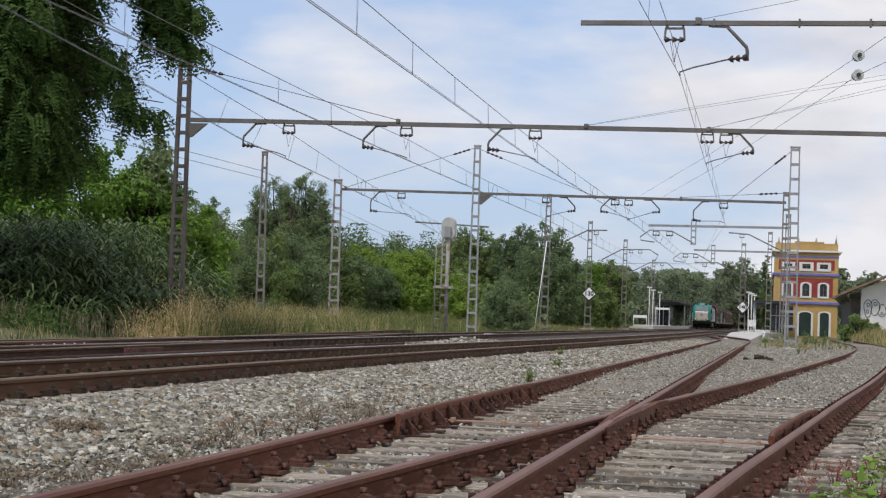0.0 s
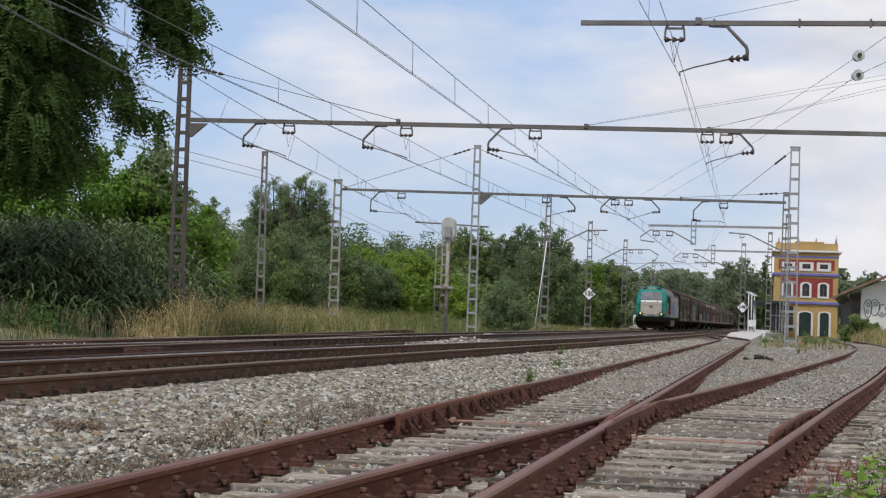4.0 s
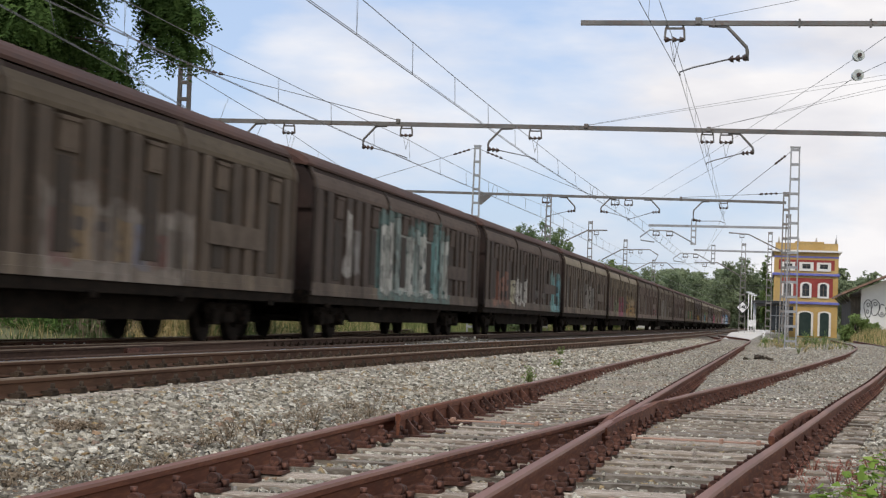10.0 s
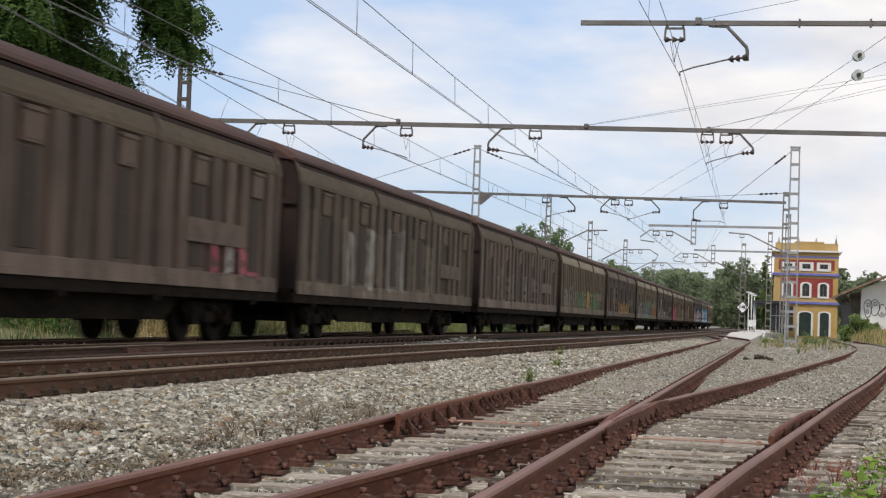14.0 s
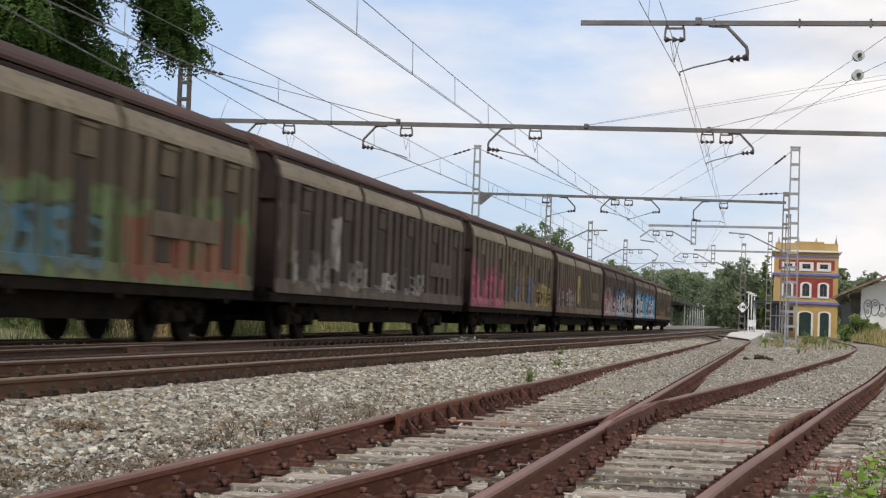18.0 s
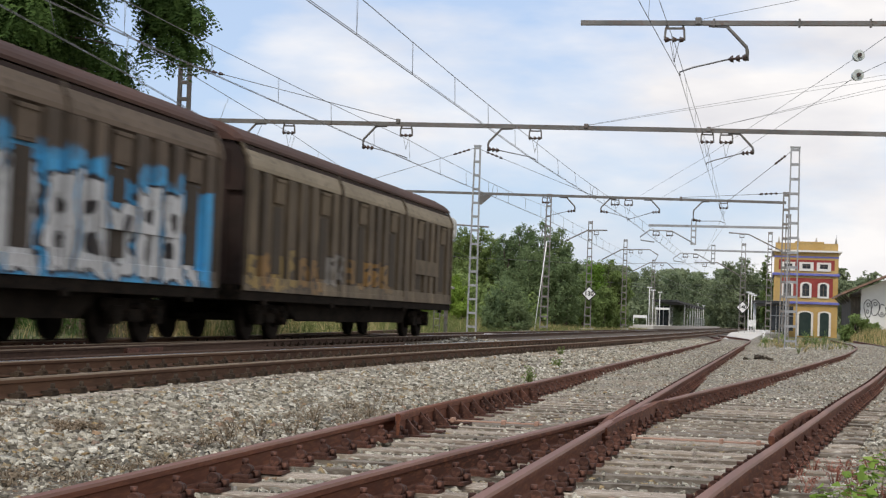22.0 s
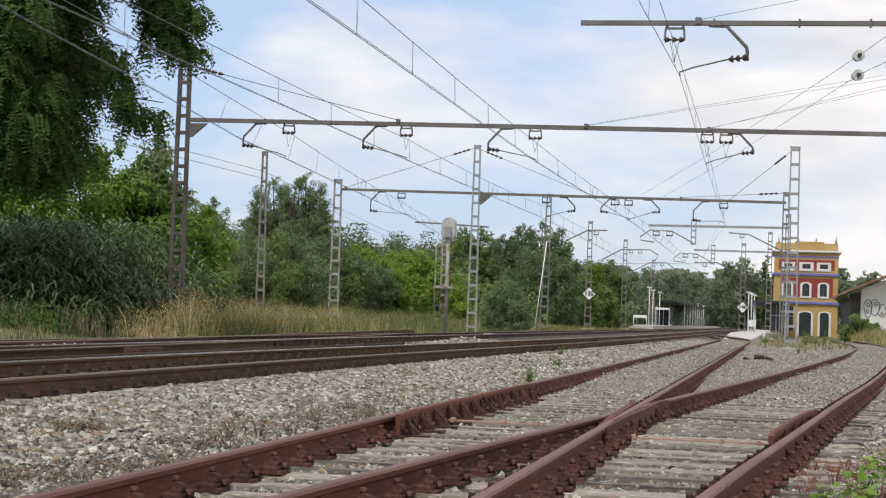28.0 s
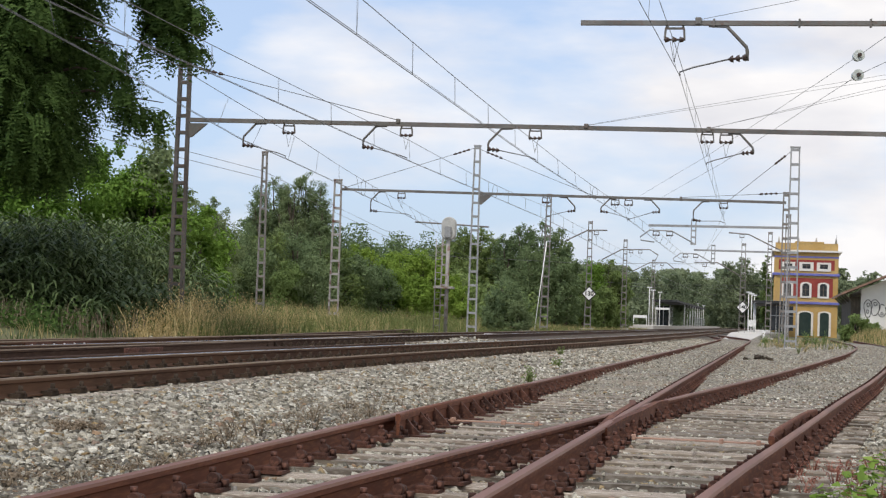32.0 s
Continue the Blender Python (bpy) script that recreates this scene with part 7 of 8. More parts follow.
def posts_canopy(name, x0, x1, y0, y1, z, rows, label, slope=0.0):
    c = thing(name, pose(0, 0, 0), label, "canopy")
    bm = bmesh.new()
    a = [bm.verts.new(p) for p in ((x0, y0, z), (x1, y0, z + slope), (x1, y1, z + slope), (x0, y1, z))]
    t = [bm.verts.new((v.co.x, v.co.y, v.co.z + 0.28)) for v in a]
    bm.faces.new(a)
    bm.faces.new(t[::-1])
    for i in range(4):
        bm.faces.new((a[i], t[i], t[(i + 1) % 4], a[(i + 1) % 4]))
    bmesh.ops.recalc_face_normals(bm, faces=bm.faces)
    part("roof", bm, M_CANOPY, c, "dark flat canopy roof")
    for x, y in rows:
        bm = bmesh.new()
        tube(bm, [(x, y, 0.0), (x, y, z + 0.02)], 0.09, 8)
        part("post", bm, M_WHITE, c, "slim white post")
    return c


posts_canopy("platform_canopy", -17.2, -13.7, 240, 342, 3.75, [(-14.2, 272 + 9.2 * i) for i in range(8)], "long dark platform canopy on white posts")
posts_canopy("station_canopy", -2.6, 1.6, 186, 215, 3.25, [(-2.2, 187), (-2.2, 200), (1.3, 187), (1.3, 200)], "dark canopy along the station building")
sh = thing("glass_shelter", pose(0, 0, 0), "dark glazed waiting shelter on the platform", "shelter")
for xa, xb, ya, yb in ((-17.1, -15.2, 250, 250.1), (-17.1, -17.0, 250, 258), (-15.3, -15.2, 250, 258)):
    bm = bmesh.new()
    box(bm, xa, xb, ya, yb, 0.3, 3.2)
    part("pane", bm, M_PANE, sh)
for x in (-17.1, -16.15, -15.2):
    bm = bmesh.new()
    box(bm, x - 0.06, x + 0.06, 249.9, 250.15, 0.3, 3.3)
    part("upright", bm, M_GALV, sh)
sc_ = thing("glass_screen", pose(0, 0, 0), "glazed screen in a grey frame below the canopy", "screen")
for k in range(4):
    bm = bmesh.new()
    box(bm, -0.4 + k * 0.62, 0.16 + k * 0.62, 187.0, 187.06, 0.3, 3.0)
    part("pane", bm, M_PANE, sc_)
    bm = bmesh.new()
    box(bm, -0.47 + k * 0.62, -0.41 + k * 0.62, 186.95, 187.1, 0.2, 3.2)
    part("upright", bm, M_GALV, sc_)
bm = bmesh.new()
box(bm, -0.47, 2.1, 186.95, 187.1, 1.9, 1.98)
part("rail", bm, M_GALV, sc_)


def lamp_post(x, y, z0, h):
    t = thing("street_lamp", pose(x, y, z0), "slim white platform lamp post", "street lamp", "platform lamps")
    bm = bmesh.new()
    tube(bm, [(0, 0, 0), (0, 0, h)], 0.055, 8, 0.04)
    part("pole", bm, M_WHITE, t)
    bm = bmesh.new()
    box(bm, -0.28, 0.28, -0.12, 0.12, h - 0.02, h + 0.10, 0.03)
    part("lamp_head", bm, M_WHITE, t)


for x, y, h in ((-13.9, 190, 4.3), (-14.2, 200, 4.2), (-14.2, 212, 4.2), (-14.2, 320, 4.2), (-14.2, 345, 4.2), (-2.6, 172, 4.0), (-2.4, 180, 4.0), (-2.2, 188, 4.0)):
    lamp_post(x, y, 0.3 if x < -10 else 0.05, h)


def board(x, y, z0, w, zb, zt, label, leg=0.06):
    t = thing("platform_sign", pose(x, y, z0), label, "sign", "platform signs")
    bm = bmesh.new()
    box(bm, -w / 2, w / 2, -0.04, 0.04, zb, zt, 0.01)
    part("panel", bm, M_WHITE, t)
    for s in (-1, 1):
        bm = bmesh.new()
        box(bm, s * (w / 2 - 0.05) - leg / 2, s * (w / 2 - 0.05) + leg / 2, -0.03, 0.03, 0, zb)
        part("leg", bm, M_WHITE, t)


board(-14.87, 190.0, 0.33, 1.55, 0.85, 1.15, "low white sign board on two legs on the platform")
board(-2.1, 165.0, 0.05, 0.75, 0.6, 1.2, "white information board on the platform")
board(-15.4, 236.0, 0.33, 2.0, 2.2, 2.5, "white name board under the canopy")
fn = thing("platform_fence", pose(0, 0, 0), "grey mesh fence at the end of the platform", "fence")
for k in range(12):
    bm = bmesh.new()
    box(bm, -13.9, -13.84, 300 + k * 4.0, 300.08 + k * 4.0, 0.3, 1.9)
    part("post", bm, M_GALV, fn)
for z in (0.6, 0.95, 1.3, 1.75):
    bm = bmesh.new()
    box(bm, -13.9, -13.86, 300, 344, z, z + 0.06)
    part("rail", bm, M_GALV, fn)
for x, y in ((-0.75, 131.0),):
    mp = thing("marker_post", pose(x, y, -0.3), "short white marker post beside the track", "marker post", "marker posts")
    bm = bmesh.new()
    box(bm, -0.09, 0.09, -0.06, 0.06, 0, 0.45, 0.03)
    part("post", bm, M_WHITE, mp)
    bm = bmesh.new()
    disc(bm, (0, 0, 0.56), (0, 1, 0), 0.13, 0.08, 14)
    part("disc", bm, M_WHITE, mp)

# shed with a painted gable
shd = thing("goods_shed", pose(0, 0, 0), "old goods shed with tiled roof and spray-painted white gable", "shed")


def gable_art():
    m, nt, b = shell("sprayed_gable", 0.9)
    v = coords(nt)
    col = ramp(nt, noise_(nt, v, 0.7), [(0.3, (0.62, 0.61, 0.58)), (0.7, (0.74, 0.73, 0.71))])
    nt.links.new(col, b.inputs["Base Color"])
    return m


bm = bmesh.new()
g = [(8.1, -0.5), (8.1, 4.55), (15, 7.6), (22, 4.55), (22, -0.5)]
a = [bm.verts.new((x, 165, z)) for x, z in g]
b = [bm.verts.new((x, 190, z)) for x, z in g]
bm.faces.new(a)
bm.faces.new(b[::-1])
for i in range(5):
    bm.faces.new((a[i], b[i], b[(i + 1) % 5], a[(i + 1) % 5]))
bmesh.ops.recalc_face_normals(bm, faces=bm.faces)
part("wall", bm, gable_art(), shd, "white gable wall with black spray-painted loops")
for k in range(10):
    cx, cz = 8.75 + k * 0.66, 2.75 + 0.16 * math.sin(k * 2.3)
    rx, rz = 0.36 + 0.06 * math.sin(k * 1.7), 0.72 + 0.14 * math.cos(k * 1.3)
    for fx, fz, dz, turn in ((1.0, 1.0, 0.0, 0.0), (0.34, 0.22, 0.34, 1.0), (0.30, 0.20, -0.30, 2.0)):
        if fx < 1 and (k + int(turn)) % 3 == 0:
            continue
        bm = bmesh.new()
        tube(bm, [(cx + 0.05 * dz + fx * rx * math.cos(a0) * (1 + 0.18 * math.sin(3 * a0 + k)), 164.985, cz + dz + fz * rz * math.sin(a0)) for a0 in [0.4 * k + 6.1 * q / 22 for q in range(23)]], 0.034, 5)
        part("spray_line", bm, M_BLACK, shd, "looping black spray-painted line")
for sx_ in (1, -1):
    bm = bmesh.new()
    xe, xr = (6.2, 15.0) if sx_ > 0 else (23.9, 15.0)
    q = [(xe, 163.6, 3.95), (xr, 163.6, 7.85), (xr, 191, 7.85), (xe, 191, 3.95)]
    va = [bm.verts.new(p) for p in q]
    vb = [bm.verts.new((p[0], p[1], p[2] + 0.22)) for p in q]
    bm.faces.new(va)
    bm.faces.new(vb[::-1])
    for i in range(4):
        bm.faces.new((va[i], vb[i], vb[(i + 1) % 4], va[(i + 1) % 4]))
    bmesh.ops.recalc_face_normals(bm, faces=bm.faces)
    part("roof", bm, M_TILES, shd, "brown tiled roof slope")
for k in range(5):
    bm = bmesh.new()
    obox(bm, (8.1, 165.2 + k * 6, 2.6), (6.5, 165.2 + k * 6, 4.05), 0.12, 0.16)
    part("roof_strut", bm, M_TIMBER, shd, "dark timber strut")
bm = bmesh.new()
box(bm, 7.2, 8.1, 166, 189, 1.0, 3.9)
part("timber_side", bm, M_TIMBER, shd, "dark timber boarding")


# ---- plants ----
prng = np.random.default_rng(7)


def leaf_quads(C, size, aspect=0.5, up=0.0, along=None, face=None):
    """Rhombic leaves at the places C, lying along or facing the directions given."""
    n = len(C)
    u = prng.normal(size=(n, 3)) if along is None else along + prng.normal(size=(n, 3)) * 0.25
    if face is not None:
        u -= face * np.sum(u * face, 1, keepdims=True)
    u /= np.linalg.norm(u, axis=1, keepdims=True) + 1e-9
    w = prng.normal(size=(n, 3)) if face is None else face
    if face is None:
        w[:, 2] += up
    v = np.cross(u, w)
    v /= np.linalg.norm(v, axis=1, keepdims=True) + 1e-9
    s = (size * prng.uniform(0.7, 1.3, n))[:, None]
    P = np.stack([C - u * s * 0.5, C + v * s * aspect * 0.5, C + u * s * 0.5, C - v * s * aspect * 0.5], 1).reshape(-1, 3)
    F = np.arange(4 * n).reshape(-1, 4)
    return P, F


def facing(d, up=0.5, stray=0.5):
    """Leaf faces turned outwards from a clump and up."""
    f = d + np.array([0, 0, up]) + prng.normal(size=d.shape) * stray
    return f / (np.linalg.norm(f, axis=1, keepdims=True) + 1e-9)


def tree(x, y, h, r, mat, n=6000, leaf=0.2, base=0.15, lobes=14, label="", name="tree", column=1.0, trunk=0.16, group="trees", gap=0.0, z0=None):
    """Trunk, limbs to each lobe of the crown, and leaves massed round the lobes."""
    rnd = random.Random(int(x * 37 + y * 11))
    z0 = gz(x) if z0 is None else z0
    t = thing(name, pose(x, y, z0 - 0.05), label, "bush" if name == "bush" else "tree", group)
    bm = bmesh.new()
    zb = h * base
    tube(bm, [(0, 0, 0), (rnd.uniform(-0.1, 0.1), 0, zb + 0.1 * h), (rnd.uniform(-0.2, 0.2), 0, h * 0.75)], trunk, 7, trunk * 0.3)
    L = []
    for i in range(lobes):
        f = (i + 0.5) / lobes
        z = zb + (h - zb) * (0.08 + 0.88 * f)
        env = r * math.sqrt(max(0.05, 1 - ((f - 0.42) / 0.62) ** 2)) * column
        a = rnd.uniform(0, 6.283)
        d = env * rnd.uniform(0.25, 0.78)
        R = max(0.25, env * rnd.uniform(0.38, 0.6)) if column >= 1 else env * 0.7
        L.append((math.cos(a) * d, math.sin(a) * d, min(z, h - R * 0.7), R))
        if i % 2 == 0:
            zz = max(0.3, z * 0.55)
            tube(bm, [(0, 0, zz), (math.cos(a) * d * 0.5, math.sin(a) * d * 0.5, (zz + z) / 2 + 0.1), L[-1][:3]], trunk * 0.35, 5, trunk * 0.12)
    part("trunk", bm, M_WOOD, t, "tapered trunk with limbs")
    L = np.array(L)
    # each lobe breaks up into smaller tufts
    q = prng.normal(size=(len(L), 16, 3))
    q /= np.linalg.norm(q, axis=2, keepdims=True)
    T = np.concatenate([(L[:, None, :3] + q * (L[:, None, 3:] * prng.uniform(0.35, 0.95, (len(L), 16, 1)))).reshape(-1, 3),
                        np.repeat(L[:, 3] * 0.42, 16)[:, None] * prng.uniform(0.6, 1.3, (len(L) * 16, 1))], 1)
    w = T[:, 3] ** 2
    k = prng.choice(len(T), n, p=w / w.sum())
    d = prng.normal(size=(n, 3))
    d /= np.linalg.norm(d, axis=1, keepdims=True)
    rad = prng.uniform(0.3, 1, n) ** 0.5 * (1 + 0.24 * prng.normal(size=n))
    C = T[k, :3] + d * (rad * T[k, 3])[:, None] * np.array([1, 1, 0.85])
    g = C[:, 2] > 0.1
    out = (C - L[k // 16, :3]) / L[k // 16, 3:4]
    P, F = leaf_quads(C[g], leaf, 0.6, face=facing((d * 0.6 + out * 0.7)[g], 0.35, 0.5))
    c = mesh_ob("crown", fast_mesh("crown", P, F), mat, t, "leafy crown")
    return t


# the big overhanging tree with feathery leaves
def locust(x, y, label):
    z0 = gz(x) - 0.05
    t = thing("tree", pose(x, y, z0), label, "tree", "trees")
    rnd = random.Random(3)
    bm = bmesh.new()
    tube(bm, [(0, 0, 0), (0.2, 0, 2.0), (0.1, 0.2, 4.5), (0.6, 0, 9.0)], 0.30, 10, 0.10)
    lobes = []
    # the main crown: its under side rises towards the tracks, its top leans out over them
    while len(lobes) < 280:
        cx, cy, cz = rnd.uniform(0.4, 8.2), rnd.uniform(-2.4, 2.4), rnd.uniform(3.4, 12.5)
        low = float(np.interp(cx, [2.5, 3.8, 4.6, 5.4, 6.0], [4.2, 4.3, 5.0, 5.8, 6.4]))
        edge = float(np.interp(cz, [4.0, 5.2, 6.0, 7.0, 7.9, 8.6, 9.1, 9.6, 12.5], [3.8, 4.3, 4.4, 4.6, 4.8, 5.2, 5.9, 7.1, 7.2])) + 0.18 * math.sin(cz * 3.1 + cy)
        if cz < low or cx > edge:
            continue
        lobes.append((cx, cy, cz, rnd.uniform(0.5, 0.85)))
        if len(lobes) % 5 == 0:
            c = Vector((cx, cy, cz))
            tube(bm, [(0.2, 0, 3.4), c * 0.5 + Vector((0, 0, 2.4)), c], 0.09, 6, 0.02)
    # limbs reaching out towards the tracks, their foliage hanging from them
    for tip, drop, n, wide in (((7.9, 0.2, 8.9), 1.7, 26, 0.42), ((8.3, 0.0, 8.7), 0.5, 10, 0.3), ((7.2, 0.3, 5.9), 0.5, 5, 0.35), ((6.6, 0.0, 6.5), 0.9, 6, 0.35), ((6.3, -0.4, 7.3), 0.5, 6, 0.2)):
        root, tip = Vector((3.0, 0, tip[2] - 0.1)), Vector(tip)
        mid = (root + tip) / 2 + Vector((0, 0, 0.35))
        tube(bm, [root, mid, tip], 0.06, 6, 0.012)
        for k in range(n):
            f = 0.74 + 0.26 * (k + 0.5) / n
            p = root * (1 - f) ** 2 + mid * (2 * f * (1 - f)) + tip * f * f
            fall = rnd.random()
            lobes.append((p.x + rnd.uniform(-wide, wide) * (1 - 0.6 * fall), p.y + rnd.uniform(-0.4, 0.4), p.z - fall * drop, rnd.uniform(0.22, 0.36)))
    part("trunk", bm, M_WOOD, t, "dark trunk and limbs")
    L = np.array(lobes)
    n = 19000
    w = L[:, 3] ** 1.6
    k = prng.choice(len(L), n, p=w / w.sum())
    d = prng.normal(size=(n, 3))
    d /= np.linalg.norm(d, axis=1, keepdims=True)
    S = L[k, :3] + d * (prng.uniform(0.3, 0.95, n) ** 0.6 * L[k, 3])[:, None]
    along = d * np.array([0.8, 0.8, 0.2]) + np.array([0.15, 0, -0.5]) + prng.normal(size=(n, 3)) * 0.25
    along /= np.linalg.norm(along, axis=1, keepdims=True)
    side = np.cross(along, np.array([0, 0, 1.0]) + prng.normal(size=(n, 3)) * 0.35)
    side /= np.linalg.norm(side, axis=1, keepdims=True)
    nrm = np.cross(side, along)
    C, A, N = [], [], []
    for j in range(7):
        for s in (-1, 1):
            droop = np.zeros((n, 3))
            droop[:, 2] = -0.007 * j * j
            C.append(S + along * (0.05 + 0.06 * j) + side * (s * 0.055) + droop)
            A.append(side * s + along * 0.35)
            N.append(nrm * 0.35 + d)
    C, A, N = np.concatenate(C), np.concatenate(A), np.concatenate(N)
    P, F = leaf_quads(C, 0.135, 0.44, 0.0, A, facing(N, 0.25, 0.3))
    mesh_ob("crown", fast_mesh("crown", P, F), M_LEAF_DARK, t, "feathery dark green hanging leaves")
    return t


locust(-23.4, 42.0, "tall dark locust tree overhanging the verge")
for x, y, h, r, n in ((-25.4, 61.0, 6.9, 1.8, 11000), (-24.3, 62.0, 6.5, 1.5, 9000), (-26.0, 60.0, 5.9, 2.5, 14000), (-23.8, 61.5, 5.7, 2.2, 13000), (-28.8, 58.0, 6.2, 3.0, 14000), (-22.4, 63.0, 4.6, 1.8, 9000), (-31.0, 58.0, 6.0, 2.8, 11000), (-25.6, 64.5, 5.0, 2.0, 9000), (-26.6, 57.4, 6.6, 2.2, 12000)):
    tree(x, y, h, r, M_LEAF_BRIGHT, n, 0.17, 0.05, 16, "bright green shrub behind the reeds", "bush", group="shrubs")
# the big tree's shade is painted in by the dark leaf colour
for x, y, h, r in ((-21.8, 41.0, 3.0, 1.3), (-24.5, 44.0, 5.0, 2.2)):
    tree(x, y, h, r, M_LEAF_DARK, 11000, 0.13, 0.0, 18, "shrub under the big tree, its shade put into dark leaves", "bush", group="shrubs")
tree(-23.6, 61.0, 7.2, 1.7, M_LEAF_GREY, 3200, 0.20, 0.3, 12, "airy grey-green young tree")
for x, y, h, r, m in ((-33.2, 92, 6.7, 1.5, M_LEAF_GREY), (-32.3, 93, 6.9, 1.1, M_LEAF_GREY), (-31.3, 92, 6.1, 1.3, M_LEAF_GREY), (-34.8, 95, 6.0, 1.8, M_LEAF_GREY), (-36.6, 96, 6.2, 2.2, M_LEAF_MID)):
    tree(x, y, h, r, m, 15000, 0.10, 0.04, 26, "grey-green tree at the edge of the verge")
for x, y, h, r in ((-36.6, 116, 9.8, 1.5), (-35.8, 117, 10.3, 1.4), (-35.1, 116, 9.5, 1.3), (-33.9, 115, 10.1, 1.3), (-33.2, 116, 10.6, 1.4), (-32.5, 116, 10.0, 1.4), (-37.4, 117, 8.4, 1.1), (-31.8, 115, 8.6, 1.0), (-34.6, 118, 8.6, 1.8)):
    tree(x, y, h, r, M_LEAF_GREY, 19000, 0.11, 0.02, 46, "tall poplar with a full dark crown", trunk=0.2, group="poplars")
for i, (x, y, h, r) in enumerate(((-36.4, 99, 4.9, 2.2), (-35.0, 100, 5.2, 2.0), (-33.4, 100, 5.2, 2.0), (-32.4, 101, 5.0, 1.9), (-31.4, 102, 5.4, 2.0), (-29.8, 102, 5.4, 2.0), (-28.6, 103, 5.2, 1.9),
                                  (-27.4, 104, 4.6, 1.8), (-27.6, 99, 3.8, 1.7), (-30.9, 98, 3.7, 1.8), (-33.1, 96, 3.7, 1.7), (-26.5, 105, 4.2, 1.6), (-25.4, 107, 3.6, 1.5), (-29.2, 98, 3.2, 1.5))):
    tree(x, y, h, r, (M_LEAF_DEEP, M_LEAF_MID, M_LEAF_GREY)[i % 3], 9000, 0.14, 0.0, 24, "dense dark green shrub", "bush", group="shrubs")
for x, y, h, r in ((-30.2, 118, 5.3, 1.5), (-28.9, 118, 5.1, 1.4), (-26.0, 112, 4.7, 1.5), (-24.7, 111, 4.8, 1.5), (-23.6, 112, 5.1, 1.4), (-22.9, 113, 4.6, 1.2), (-25.0, 109, 3.4, 1.4), (-23.3, 109, 3.2, 1.3), (-20.6, 110, 2.6, 1.0), (-26.9, 110, 2.6, 0.9), (-21.7, 112, 3.4, 1.2)):
    tree(x, y, h, r, M_LEAF_LIME, 9000, 0.14, 0.0, 24, "light green bush beside the tracks", "bush", group="shrubs")
for x, y, h, r in ((-14.9, 94, 3.35, 1.2), (-14.2, 93.6, 2.6, 0.9), (-15.6, 94.2, 2.5, 0.8)):
    tree(x, y, h, r, M_LEAF_GREY, 9000, 0.10, 0.0, 24, "round grey-green bush near the track", "bush", group="shrubs")
for x, y, h, r, m in ((-28.3, 150, 8.7, 2.0, M_LEAF_MID), (-27.0, 152, 8.9, 1.9, M_LEAF_MID), (-25.8, 152, 7.8, 1.7, M_LEAF_MID), (-30.6, 155, 7.6, 2.0, M_LEAF_MID), (-24.6, 154, 6.4, 1.8, M_LEAF_MID),
                      (-23.8, 149, 8.1, 1.7, M_LEAF_DEEP), (-22.6, 150, 9.2, 2.0, M_LEAF_DEEP), (-21.1, 150, 9.7, 2.2, M_LEAF_DEEP), (-19.5, 150, 9.1, 2.1, M_LEAF_DEEP), (-18.3, 149, 7.6, 1.6, M_LEAF_DEEP), (-21.2, 146, 7.0, 2.6, M_LEAF_DEEP), (-18.9, 146, 6.2, 2.2, M_LEAF_DEEP),
                      (-18.3, 168, 7.1, 1.8, M_LEAF_BRIGHT), (-16.8, 170, 7.4, 1.9, M_LEAF_MID), (-15.6, 171, 6.3, 1.5, M_LEAF_MID), (-18.0, 160, 5.3, 1.5, M_LEAF_MID), (-16.4, 164, 4.4, 1.5, M_LEAF_MID)):
    tree(x, y, h, r, m, 11000, 0.19, 0.0, 32, "broad green tree behind the tracks", trunk=0.2)
for x, y, h, r in ((-21.0, 252, 8.2, 3.0), (-19.0, 262, 9.4, 3.2), (-16.9, 280, 9.6, 3.2), (-24.5, 262, 9.0, 3.8), (-29.0, 268, 9.4, 4.0), (-20.5, 330, 10.5, 3.6), (-19.3, 420, 13.5, 4.5),
                   (-12.6, 425, 17.4, 4.6), (-8.0, 430, 18.6, 5.2), (-4.0, 432, 15.4, 4.2), (-16.2, 440, 12.5, 4.2), (0.5, 440, 15.0, 4.5), (8.0, 470, 16, 6),
                   (10.4, 252, 8.2, 2.6), (13.4, 252, 9.9, 2.4), (12.0, 256, 8.8, 2.8), (16.0, 258, 8.6, 3.2), (19.0, 250, 8.5, 3.2), (23, 246, 9, 3.4)):
    tree(x, y, h, r, M_LEAF_FAR, 9000, 0.36 if y < 300 else 0.5, 0.0, 34, "green tree beyond the station", trunk=0.25)
for x, y, h, r in ((6.9, 150, 2.5, 1.0), (7.8, 151, 2.1, 1.0), (6.1, 149, 1.4, 0.8), (8.8, 152, 1.7, 0.9)):
    tree(x, y, h, r, M_LEAF_MID, 4000, 0.14, 0.0, 16, "green bush in front of the goods shed", "bush", group="shrubs")
tree(-1.15, 216, 10.6, 0.7, M_LEAF_MID, 7000, 0.18, 0.0, 30, "dark slim cypress beside the building", column=0.98, trunk=0.1)


